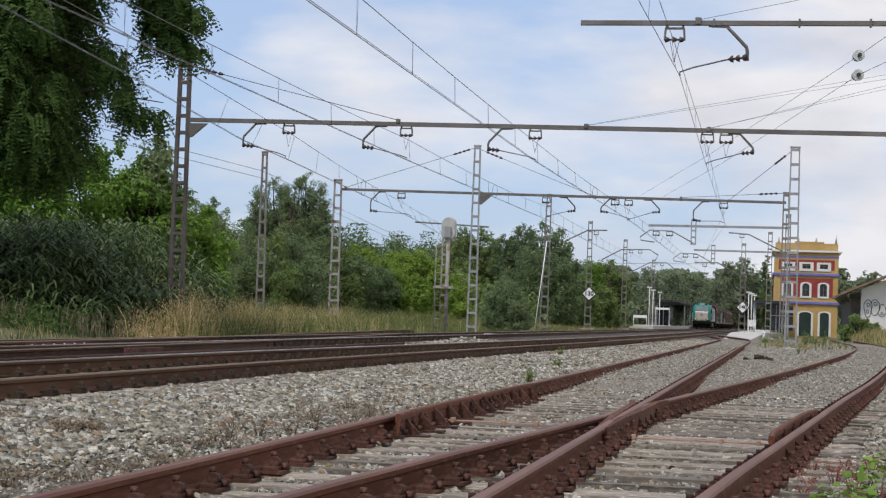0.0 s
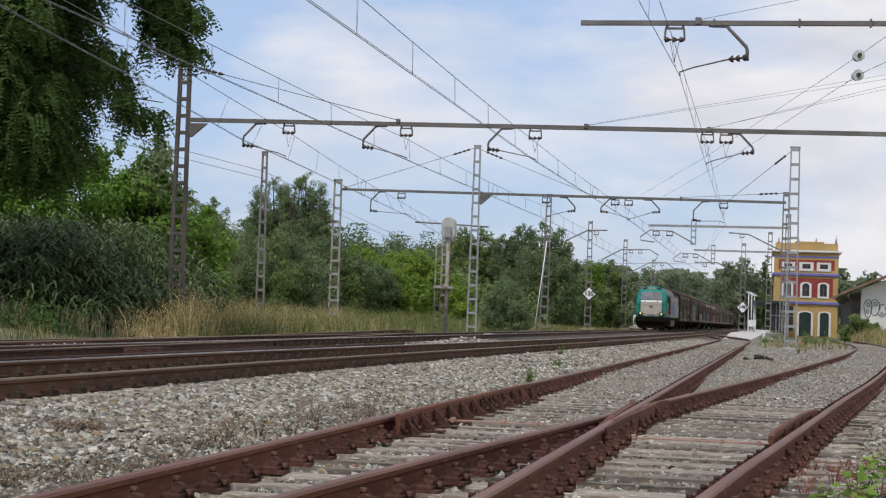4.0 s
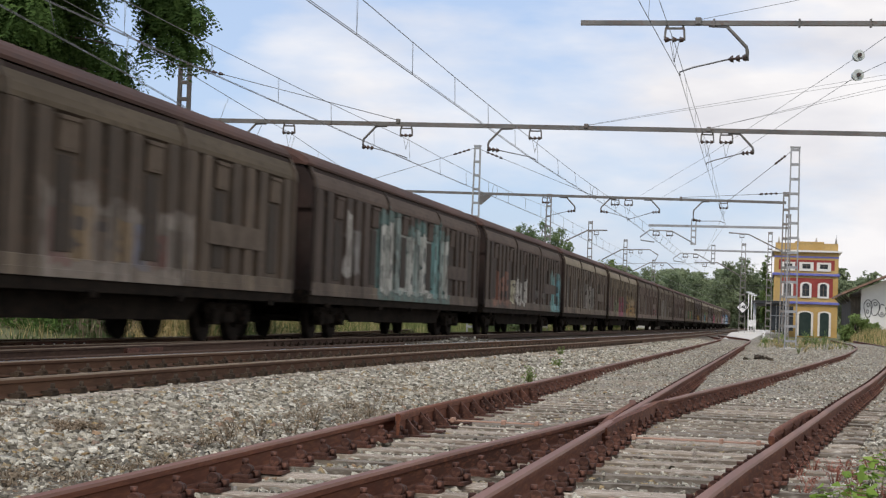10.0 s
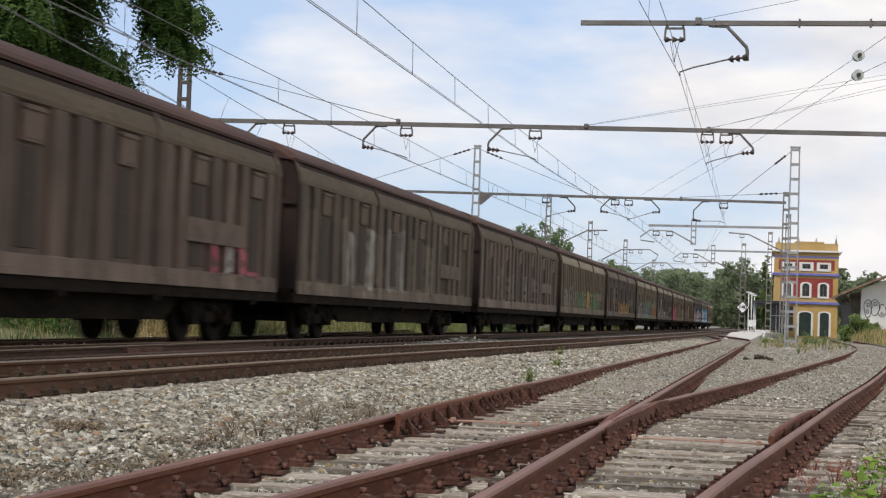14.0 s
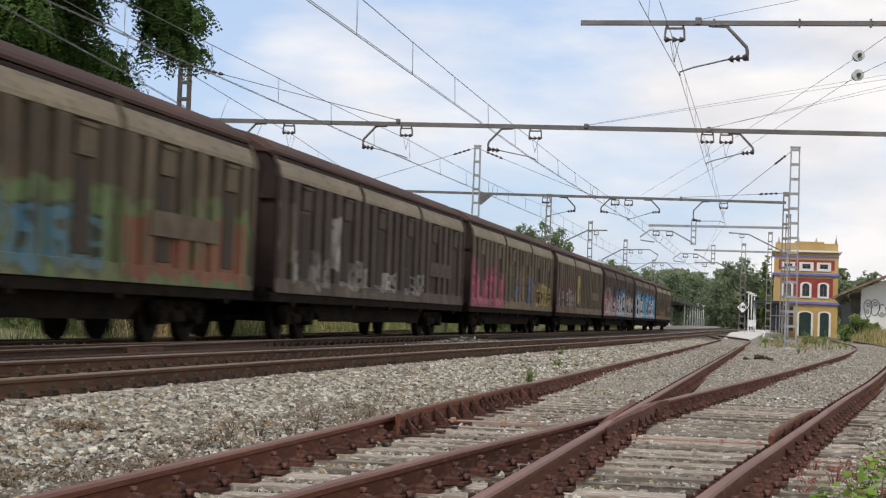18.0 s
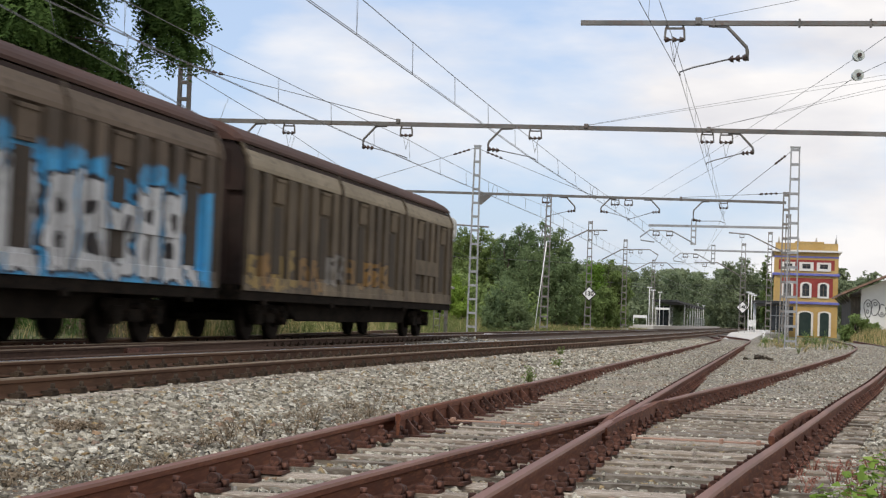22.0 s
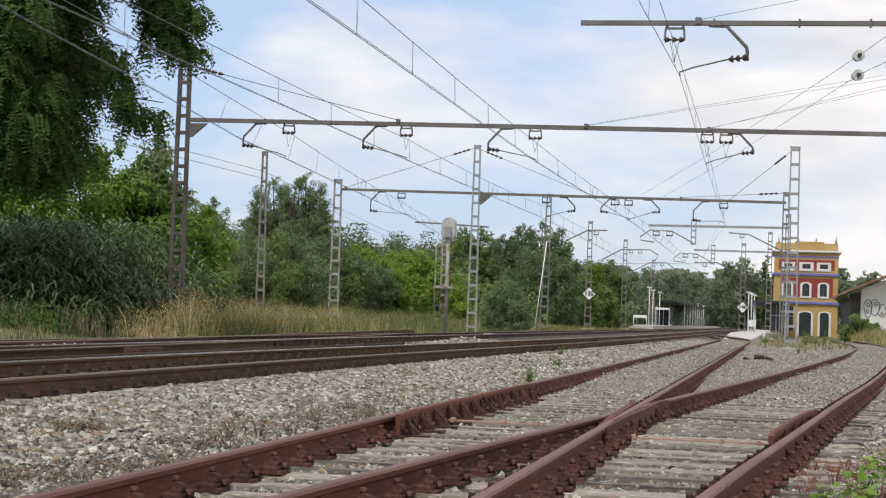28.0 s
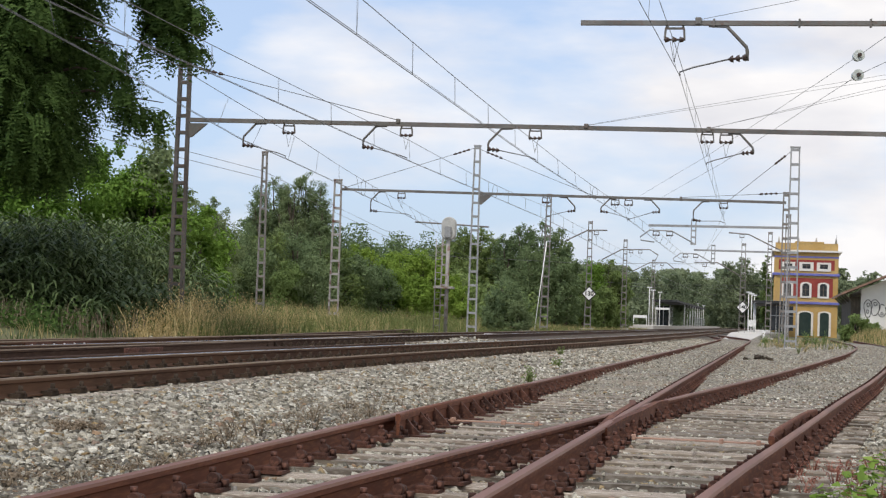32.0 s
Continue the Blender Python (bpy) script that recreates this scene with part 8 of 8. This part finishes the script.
def wood(name, spots, mat, leaf, label):
    """A far wood as one mass of many crowns."""
    Ps, Fs, o = [], [], 0
    for x, y, h, r, n in spots:
        k = 10
        c = prng.normal(size=(k, 3)) * np.array([r * 0.5, r * 0.5, h * 0.17]) + np.array([x, y, h * 0.55])
        i = prng.integers(0, k, n)
        d = prng.normal(size=(n, 3))
        d /= np.linalg.norm(d, axis=1, keepdims=True)
        C = c[i] + d * (prng.uniform(0, 1, n) ** 0.33)[:, None] * np.array([r * 0.55, r * 0.55, h * 0.26])
        C[:, 2] = np.clip(C[:, 2], 0, h)
        P, F = leaf_quads(C, leaf, 0.6, face=facing(d, 0.5, 0.5))
        Ps.append(P)
        Fs.append(F + o)
        o += len(P)
    ob = mesh_ob(name, fast_mesh(name, np.concatenate(Ps), np.concatenate(Fs)), mat)
    return tagged(ob, label, "wood", kind="stuff")


wr = random.Random(9)
spots = [(x + wr.uniform(-0.8, 0.8), 300 + wr.uniform(-10, 10), 17.0 + wr.uniform(-0.5, 0.6) - max(0, x + 85) * 0.085, 4.2, 2600) for x in range(-106, -40, 2)]
spots += [(x + wr.uniform(-0.8, 0.8), 296 + wr.uniform(-6, 6), 14.0 + wr.uniform(-0.5, 0.6) - max(0, x + 85) * 0.06, 4.5, 2200) for x in range(-106, -40, 3)]
wood("far_wood", spots, M_LEAF_DEEP, 0.5, "dark wooded rise behind the verge")
spots = [(-86 + i * 3.1 + wr.uniform(-1, 1), 136 + wr.uniform(-6, 6), 5.0 + wr.uniform(-0.8, 1.0), 3.2, 1500) for i in range(20)]
wood("hedge_wood", spots, M_LEAF_MID, 0.33, "belt of dense scrub along the verge")
spots = [(-34 + i * 2.6 + wr.uniform(-1, 1), 192 + wr.uniform(-8, 8), 5.0 + wr.uniform(-0.8, 1.2), 2.8, 700) for i in range(6)]
wood("hedge_wood", spots, M_LEAF_MID, 0.4, "belt of dense scrub behind the platform")
spots = [(x + wr.uniform(-2, 2), 790 + wr.uniform(-30, 30), 24 + wr.uniform(-4, 6), 10, 2600) for x in range(-110, 60, 8)]
spots += [(x + wr.uniform(-2, 2), 770 + wr.uniform(-10, 10), 11 + wr.uniform(-2, 2), 7, 1100) for x in range(-110, 60, 7)]
spots += [(x + wr.uniform(-1, 1), 745 + wr.uniform(-8, 8), 3.0 + wr.uniform(-0.5, 1.0), 6, 500) for x in range(-110, 60, 5)]
wood("far_wood", spots, M_LEAF_FAR, 2.4, "far belt of trees closing the line")
spots = [(-52 + i * 2.1 + wr.uniform(-1, 1), 124 + wr.uniform(-4, 4), 3.2 + wr.uniform(-0.8, 0.9), 2.3, 900) for i in range(16)]
wood("hedge_wood", spots, M_LEAF_MID, 0.32, "low scrub along the verge")
spots = [(-40 + i * 2.6 + wr.uniform(-1, 1), 236 + wr.uniform(-6, 6), 5.5 + wr.uniform(-0.8, 1.5), 3.0, 900) for i in range(9)]
wood("hedge_wood", spots, M_LEAF_FAR, 0.55, "scrub behind the platform")
spots = [(-44 + i * 2.6, 500 + wr.uniform(-20, 20), 9.0 + wr.uniform(-1, 2), 3, 900) for i in range(18)]
wood("hedge_wood", spots, M_LEAF_FAR, 0.8, "low scrub far beside the line")
spots = [(26 + i * 4.0, 200 + wr.uniform(-10, 40), 8 + wr.uniform(-1, 2), 4, 600) for i in range(12)]
wood("hedge_wood", spots, M_LEAF_FAR, 0.5, "trees behind the goods shed")


def blades(name, x, y, h, w, mat, label, bend=0.35, z=None):
    """Grass: one bent blade at each place."""
    n = len(x)
    z = np.interp(x, GX, GZZ) - 0.06 + rise(x, y) if z is None else z
    a = prng.uniform(0, 6.283, n)
    d = np.stack([np.cos(a), np.sin(a)], 1)
    b = prng.uniform(0.1, 1.0, n) * bend * h
    e = np.stack([-d[:, 1], d[:, 0]], 1) * (w / 2)[:, None]
    P = np.zeros((n, 5, 3))
    for k, (f, sgn, wd) in enumerate(((0, -1, 1), (0, 1, 1), (0.55, 1, 0.8), (0.55, -1, 0.8), (1, 0, 0))):
        P[:, k, 0] = x + d[:, 0] * b * f * f + e[:, 0] * sgn * wd
        P[:, k, 1] = y + d[:, 1] * b * f * f + e[:, 1] * sgn * wd
        P[:, k, 2] = z + h * f * (1 - 0.12 * f * bend)
    i = (np.arange(n) * 5)[:, None]
    F = np.concatenate([i + np.array([[0, 1, 2]]), i + np.array([[0, 2, 3]]), i + np.array([[3, 2, 4]])])
    ob = mesh_ob(name, fast_mesh(name, P.reshape(-1, 3), F), mat)
    return tagged(ob, label, "grass", kind="stuff")


def scatter(x0, x1, y0, y1, n, keep=None):
    x, y = prng.uniform(x0, x1, n), prng.uniform(y0, y1, n)
    if keep is not None:
        k = keep(x, y)
        x, y = x[k], y[k]
    return x, y


def left_of_c(x, y):
    """Verge left of the overgrown track, or of the through track beyond it."""
    c = np.interp(y, [8, 37, 44, 52, 62, 72, 80], [XB, XB - 0.05, XB - 0.72, XB - 1.45, XB - 2.4, XB - 3.35, XB - 4.1])
    return (x < np.minimum(c - 1.1, XB - 1.9)) | (y > 58) & (x < XB - 1.9)


x, y = scatter(-34, -13, 34, 120, 60000, lambda a, b: left_of_c(a, b) & ~((a < -18.2) & (b < 48)))
patch = np.array([noise.noise((a * 0.25, b * 0.12, 0.0)) for a, b in zip(x, y)])
far = np.clip((XB - 1.9 - x) / 3.0, 0.15, 1.0)
patch = patch + prng.normal(size=len(x)) * 0.16 - np.where(y < 42, 0.6, 0.0)
g = patch < 0.20
bush = np.array([noise.noise((a * 0.5, b * 0.35, 5.0)) for a, b in zip(x, y)])
hh = prng.uniform(0.12, 0.65, len(x)) * far * (0.55 + 1.5 * np.clip(bush * 1.6 + 0.3, 0, 1)) * np.where(y < 42, 0.5, 1.0)
# nearest grass on the left: tree shade painted by the darker reed green
n_ = g & (y < 43.5) & (x < -15.0)
blades("verge_grass", x[n_], y[n_], hh[n_] * 0.55, np.full(n_.sum(), 0.025), M_REED, "short grass beside the ballast, darker green for tree shade", 0.9)
n_ = g & ~n_
blades("verge_grass", x[n_], y[n_], hh[n_], np.full(n_.sum(), 0.022), M_GRASS, "tall green grass of the verge", 0.9)
g = ~g
blades("dry_grass", x[g], y[g], hh[g] * 1.15, np.full(g.sum(), 0.02), M_STRAW, "patches of dry straw-coloured grass", 0.9)
def tuft(a, b):
    return prng.uniform(0, 1, len(a)) < 0.3 + 0.7 * (np.sin(a * 3.1 + 1.2 * np.sin(b * 2.0)) > -0.2)


x, y = scatter(-16.6, -14.9, 40.3, 44.0, 380, tuft)
x2, y2 = scatter(-18.6, -15.4, 44.0, 54.0, 1500, tuft)
x, y = np.concatenate([x, x2]), np.concatenate([y, y2])
sh = prng.uniform(0.4, 1.5, len(x)) * np.clip(0.75 + 1.1 * np.array([noise.noise((a * 0.9, b * 0.5, 2.0)) for a, b in zip(x, y)]), 0.3, 1.2)
blades("dry_grass", x, y, sh, np.full(len(x), 0.03), M_STRAW, "tall dry oat grass at the mast foot", 0.8)
k = np.repeat(np.arange(len(x)), 7)
C = np.stack([x[k], y[k], np.interp(x[k], GX, GZZ) + sh[k] * prng.uniform(0.55, 0.95, len(k))], 1) + prng.normal(size=(len(k), 3)) * np.array([0.12, 0.12, 0.03])
P, F = leaf_quads(C, 0.055, 0.45, 0.0, np.tile(np.array([[0.0, 0.0, 1.0]]), (len(k), 1)))
tagged(mesh_ob("dry_grass", fast_mesh("dry_grass", P, F), M_STRAW), "hanging seed heads of the oat grass", "grass", kind="stuff")
x, y = scatter(-18.8, -15.0, 42.0, 55.0, 3600, tuft)
blades("verge_grass", x, y, prng.uniform(0.3, 1.15, len(x)), np.full(len(x), 0.022), M_GRASS, "tall green oat grass at the mast foot", 1.1)
x, y = scatter(-32, -13.6, 44, 118, 900, left_of_c)
k = np.repeat(np.arange(len(x)), 34)
C = np.stack([x[k], y[k], np.interp(x[k], GX, GZZ)], 1) + np.abs(prng.normal(size=(len(k), 3))) * prng.choice([-1, 1], (len(k), 3)) * np.array([0.28, 0.28, 0.0]) + np.stack([0 * x[k], 0 * x[k], np.abs(prng.normal(size=len(k))) * 0.22], 1)
P, F = leaf_quads(C, 0.10, 0.4)
tagged(mesh_ob("verge_weeds", fast_mesh("verge_weeds", P, F), M_GRASS), "low leafy weeds scattered through the verge grass", "weeds", kind="stuff")
# rank grass, its tree shade painted with the reed green
x, y = scatter(-24, -16.0, 40, 46, 4000)
blades("verge_grass", x, y, prng.uniform(0.1, 0.34, len(x)), np.full(len(x), 0.03), M_REED, "rank grass below the reeds, darker green for tree shade", 0.5)
x, y = scatter(-24, -13.6, 100, 187, 20000)
k = prng.uniform(0, 1, len(x)) < 0.22
blades("dry_grass", x[k], y[k], prng.uniform(0.2, 0.6, k.sum()), np.full(k.sum(), 0.04), M_STRAW, "dry grass beside the platform ramp", 0.5)
blades("verge_grass", x[~k], y[~k], prng.uniform(0.15, 0.55, (~k).sum()), np.full((~k).sum(), 0.045), M_GRASS, "green grass beside the platform ramp", 0.6)
x, y = scatter(6.4, 13, 92, 160, 13000)
hy = prng.uniform(0.4, 1.5, len(x)) * np.clip((x - 5.4) / 2.0, 0.15, 1) * np.clip((y - 90) / 30, 0.2, 1)
k = prng.uniform(0, 1, len(x)) < 0.62
blades("dry_grass", x[k], y[k], hy[k], np.full(k.sum(), 0.04), M_STRAW, "high dry grass below the shed", 0.5)
blades("verge_grass", x[~k], y[~k], hy[~k], np.full((~k).sum(), 0.05), M_GRASS, "green weeds below the shed", 0.5)


def reeds(x0, x1, y0, y1, n, top):
    """Giant reed: stems with long arching leaves."""
    m = 13
    sx, sy = prng.uniform(x0, x1, n), prng.uniform(y0, y1, n)
    sh_ = prng.uniform(0.45, 1.0, n) * top * np.clip((x1 + 1.0 - sx) / 3.0, 0.5, 1)
    z0 = np.interp(sx, GX, GZZ)
    f = prng.uniform(0.15, 1.0, (n, m))
    a = prng.uniform(0, 6.283, (n, m))
    L = prng.uniform(0.45, 0.95, (n, m))
    bx, by_, bz = np.repeat(sx[:, None], m, 1), np.repeat(sy[:, None], m, 1), z0[:, None] + sh_[:, None] * f
    bx, by_, bz, a, L = [q.ravel() for q in (bx, by_, bz, a, L)]
    N = len(bx)
    d = np.stack([np.cos(a), np.sin(a)], 1)
    e = np.stack([-d[:, 1], d[:, 0]], 1)
    P = np.zeros((N, 7, 3))
    for k, (t, sgn, w) in enumerate(((0, -1, 0.026), (0, 1, 0.026), (0.35, 1, 0.040), (0.35, -1, 0.040), (0.72, 1, 0.026), (0.72, -1, 0.026), (1, 0, 0))):
        P[:, k, 0] = bx + d[:, 0] * L * t * 0.85 + e[:, 0] * sgn * w
        P[:, k, 1] = by_ + d[:, 1] * L * t * 0.85 + e[:, 1] * sgn * w
        P[:, k, 2] = bz + L * (0.75 * t - 0.95 * t * t)
    i = (np.arange(N) * 7)[:, None]
    F = np.concatenate([i + np.array([[q]]).reshape(1, 3) for q in ((0, 1, 2), (0, 2, 3), (3, 2, 4), (3, 4, 5), (5, 4, 6))])
    ob = mesh_ob("reed_bed", fast_mesh("reed_bed", P.reshape(-1, 3), F), M_REED)
    tagged(ob, "dense bed of tall green reeds with arching leaves", "reeds", kind="stuff")
    blades("reed_bed", sx, sy, sh_, np.full(n, 0.03), M_REED, "reed stems", 0.1)


reeds(-26.5, -18.6, 51.2, 56.5, 720, 3.5)
reeds(-23.5, -17.4, 43.6, 47.4, 520, 3.0)
reeds(-22.5, -17.6, 41.6, 43.6, 170, 2.0)
# undergrowth in the dark leaf colour, which stands for the tree's shade
x, y = scatter(-26, -17.5, 39.5, 44, 380)
C = np.stack([np.repeat(x, 22), np.repeat(y, 22), np.repeat(np.interp(x, GX, GZZ), 22)], 1) + np.abs(prng.normal(size=(len(x) * 22, 3))) * np.array([0.22, 0.22, 0.42]) * prng.choice([-1, 1], (len(x) * 22, 3)) * np.array([1, 1, 0]) + np.stack([np.zeros(len(x) * 22), np.zeros(len(x) * 22), np.abs(prng.normal(size=len(x) * 22)) * 0.28], 1)
P, F = leaf_quads(C, 0.13, 0.5)
tagged(mesh_ob("undergrowth", fast_mesh("undergrowth", P, F), M_LEAF_DARK), "low leafy undergrowth in front of the reeds, darkened for tree shade", "undergrowth", kind="stuff")


# weeds on the ballast and round the siding
def weeds(name, spots, mat, stem, label, leaf):
    """Small plants of thin stems with little leaves: spots (x, y, height, stems, spread)."""
    rnd = random.Random(len(spots))
    bm = bmesh.new()
    C = []
    for x, y, h, n, spread in spots:
        o = Vector((x, y, gz(x, y)))
        for k in range(n):
            a, d = rnd.uniform(0, 6.283), rnd.uniform(0.3, 1) * spread
            tip = Vector((math.cos(a) * d, math.sin(a) * d, h * rnd.uniform(0.4, 1)))
            tube(bm, [o + Vector((tip.x * 0.15, tip.y * 0.15, -0.02)), o + tip * 0.6 + Vector((0, 0, 0.03)), o + tip], 0.004, 3, 0.0015)
            for j in range(7):
                C.append(o + tip * (0.35 + 0.65 * j / 6) + Vector((rnd.uniform(-1, 1), rnd.uniform(-1, 1), rnd.uniform(-0.5, 0.5))) * leaf * 0.6)
    tagged(part(name, bm, stem), label + ", stems", "weeds", kind="stuff")
    P, F = leaf_quads(np.array([tuple(c) for c in C]), leaf, 0.45)
    tagged(mesh_ob(name, fast_mesh(name, P, F), mat), label, "weeds", kind="stuff")


M_DRYWEED = leafy("brown_dry_weed", (0.18, 0.138, 0.10), (0.33, 0.27, 0.205), 0.1)
wd = random.Random(21)
weeds("dry_weeds", [(wd.uniform(-5.4, -3.2), wd.uniform(7.5, 30), wd.uniform(0.05, 0.16), wd.randint(5, 11), wd.uniform(0.1, 0.3)) for k in range(26)]
      + [(-4.0 + wd.gauss(0, 0.35), 9.3 + wd.gauss(0, 0.8), wd.uniform(0.03, 0.07), 12, 0.25) for k in range(14)]
      + [(-3.8 + wd.gauss(0, 0.2), 14.5 + wd.gauss(0, 2.2), wd.uniform(0.06, 0.24), 9, 0.2) for k in range(20)], M_DRYWEED, M_DRYWEED, "dry brown weeds growing through the ballast", 0.028)
x, y = scatter(-20.5, -16.4, 40.2, 44.0, 1100, tuft)
blades("dry_weeds", x, y, prng.uniform(0.25, 0.95, len(x)), np.full(len(x), 0.02), M_DRYWEED, "brown dead stalks at the edge of the reeds", 0.5)
M_REDWEED = leafy("reddish_weed", (0.20, 0.075, 0.06), (0.36, 0.18, 0.14), 0.1)
weeds("dry_weeds", [(-4.71 + wd.gauss(0, 0.10), 10.85 + wd.gauss(0, 0.12), wd.uniform(0.04, 0.10), 14, 0.10) for k in range(9)], M_DRYWEED, M_DRYWEED, "dark dry clump of weeds on the ballast", 0.03)
weeds("red_weeds", [(wd.uniform(0.15, 0.75), wd.uniform(9.8, 13.0), wd.uniform(0.06, 0.16), 9, 0.12) for k in range(16)], M_REDWEED, M_REDWEED, "reddish-brown dry weeds beside the siding", 0.018)
weeds("green_weeds", [(-3.75, 26.0, 0.28, 16, 0.16), (-4.2, 33.0, 0.2, 14, 0.16), (-5.0, 40, 0.25, 14, 0.16), (0.9, 62, 0.4, 14, 0.2)], M_LEAF_MID, M_GRASS, "small green weeds in the ballast", 0.05)
weeds("tall_weeds", [(x0 + wd.gauss(0, 0.25), y0 + wd.gauss(0, 1.5), wd.uniform(0.4, 1.0), 12, 0.22) for x0, y0 in ((0.1, 84), (0.0, 88), (0.9, 80), (1.9, 96), (2.0, 90), (3.0, 104), (0.5, 100)) for k in range(2)], M_LEAF_MID, M_GRASS, "tall green weeds round the mast foot", 0.09)
weeds("tall_weeds", [(wd.uniform(-0.6, 3.4), wd.uniform(66, 96), wd.uniform(0.2, 0.6), 10, 0.3) for k in range(9)], M_STRAW, M_STRAW, "dry yellow weeds round the mast foot", 0.06)
x, y = scatter(-0.8, 4.4, 76, 130, 1500, lambda a, b: np.abs(a - np.interp(b, [43, 61, 83, 97, 135], [2.0, 3.45, 4.8, 5.15, 5.2])) > 1.0)
k = prng.uniform(0, 1, len(x)) < 0.35
blades("dry_grass", x[k], y[k], prng.uniform(0.08, 0.4, k.sum()), np.full(k.sum(), 0.03), M_STRAW, "thin dry grass on the gravel", 0.6)
blades("verge_grass", x[~k], y[~k], prng.uniform(0.08, 0.4, (~k).sum()), np.full((~k).sum(), 0.03), M_GRASS, "thin green grass on the gravel", 0.6)


def bramble(x, y, h, r, n, label):
    """A broad-leaved plant close to the camera."""
    t = thing("bramble", pose(x, y, gz(x)), label, "plant")
    rnd = random.Random(int(y * 10))
    bm = bmesh.new()
    C, A = [], []
    for k in range(n):
        a, d = rnd.uniform(0, 6.283), r * rnd.uniform(0.2, 1)
        tip = Vector((math.cos(a) * d, math.sin(a) * d, h * rnd.uniform(0.35, 1)))
        tube(bm, [(tip.x * 0.2, tip.y * 0.2, 0), tip * 0.6 + Vector((0, 0, h * 0.2)), tip], 0.004, 5, 0.002)
        for j in range(4):
            C.append(tip + Vector((rnd.uniform(-1, 1), rnd.uniform(-1, 1), rnd.uniform(-0.6, 0.5))) * 0.06)
    part("stem", bm, M_GRASS, t, "thin green and reddish stems")
    vs, fs = [], []
    for c in C:
        u = Vector((rnd.uniform(-1, 1), rnd.uniform(-1, 1), rnd.uniform(-0.35, 0.35))).normalized()
        w = u.cross(Vector((rnd.uniform(-0.4, 0.4), rnd.uniform(-0.4, 0.4), 1))).normalized()
        nn = u.cross(w)
        s = rnd.uniform(0.022, 0.058)
        o = len(vs)
        for f, g_, lift in ((-1, 0, 0), (-0.45, 0.62, 0.12), (0.3, 0.55, 0.10), (1.1, 0, -0.1), (0.3, -0.55, 0.10), (-0.45, -0.62, 0.12), (0, 0, -0.05)):
            vs.append(tuple(c + u * (f * s) + w * (g_ * s) + nn * (lift * s)))
        fs += [(o + i, o + (i + 1) % 6, o + 6) for i in range(6)]
    mesh_ob("leaves", pymesh("leaves", vs, fs, True), M_LEAF_FRESH, t, "fresh bright green leaves")


bramble(0.66, 10.5, 0.17, 0.26, 15, "bright green leafy plant beside the siding")
bramble(0.90, 12.0, 0.20, 0.28, 11, "bright green leafy plant beside the siding")
bramble(0.40, 9.9, 0.12, 0.2, 8, "low green sprouts beside the siding")


# ---- small things ----
bird = thing("swallow", pose(-40, 30, 12), "small dark swallow flying across the sky", "bird")
M_BIRD = mottled("dark_feathers", (0.03, 0.03, 0.035), (0.06, 0.06, 0.065), 20, 90, 0.7)
bm = bmesh.new()
tube(bm, [(-0.075, 0, 0), (-0.04, 0, 0.004), (0.0, 0, 0.006), (0.045, 0, 0.01), (0.075, 0, 0.012)], 0.010, 8, 0.012)
for v in bm.verts:
    k = 1.0 - (v.co.x / 0.085) ** 2
    v.co.y *= 0.5 + 1.3 * k
    v.co.z *= 0.5 + 1.3 * k
part("body", bm, M_BIRD, bird)
for s in (-1, 1):
    bm = bmesh.new()
    q = [(0.035, 0.012, 0.012), (0.02, 0.07, 0.035), (-0.035, 0.15, 0.03), (-0.02, 0.07, 0.028), (-0.02, 0.012, 0.01)]
    vs = [bm.verts.new((x, s * y, z)) for x, y, z in q]
    f = bm.faces.new(vs)
    r = bmesh.ops.extrude_face_region(bm, geom=[f])
    bmesh.ops.translate(bm, verts=[v for v in r["geom"] if isinstance(v, bmesh.types.BMVert)], vec=(0, 0, 0.004))
    part("wing", bm, M_BIRD, bird)
    bm = bmesh.new()
    vs = [bm.verts.new((x, s * y, 0.002)) for x, y in ((-0.07, 0.0), (-0.07, 0.012), (-0.125, 0.022), (-0.09, 0.004))]
    f = bm.faces.new(vs)
    r = bmesh.ops.extrude_face_region(bm, geom=[f])
    bmesh.ops.translate(bm, verts=[v for v in r["geom"] if isinstance(v, bmesh.types.BMVert)], vec=(0, 0, 0.003))
    part("tail_feather", bm, M_BIRD, bird)
sl = thing("track_magnet", pose(XB + 0.35, 66.0, -0.16), "small white box lying between the rails", "track box")
bm = bmesh.new()
box(bm, -0.22, 0.22, -0.4, 0.4, 0, 0.14, 0.02)
part("box", bm, M_WHITE, sl)


# ---- what moves ----
def motions():
    times = [0, 4, 8, 12, 16, 20, 24, 28, 32]
    walk(loco, [(t, pose(TRAIN, train_y(t), 0)) for t in times])
    for i, w in enumerate(wagons):
        walk(w, [(t, pose(TRAIN, train_y(t) + LOCO_LEN + WAGON_LEN * i, 0)) for t in times])
    fly = [(0.0, -30, -190, 16), (12.0, -14, -40, 8), (16.2, -9.2, 6, 0.9), (16.7, -6.17, 11, 0.42), (16.8, -4.38, 11, 0.95), (16.9, -2.58, 11, 1.57),
           (17.0, -0.78, 11, 2.19), (17.1, 1.02, 11, 2.81), (17.4, 6.2, 11.4, 4.4), (20.0, 42, 22, 12), (32.0, 190, 70, 30)]
    walk(bird, [(t, pose(x, y, z, 0, -19, 0)) for t, x, y, z in fly])


motions()
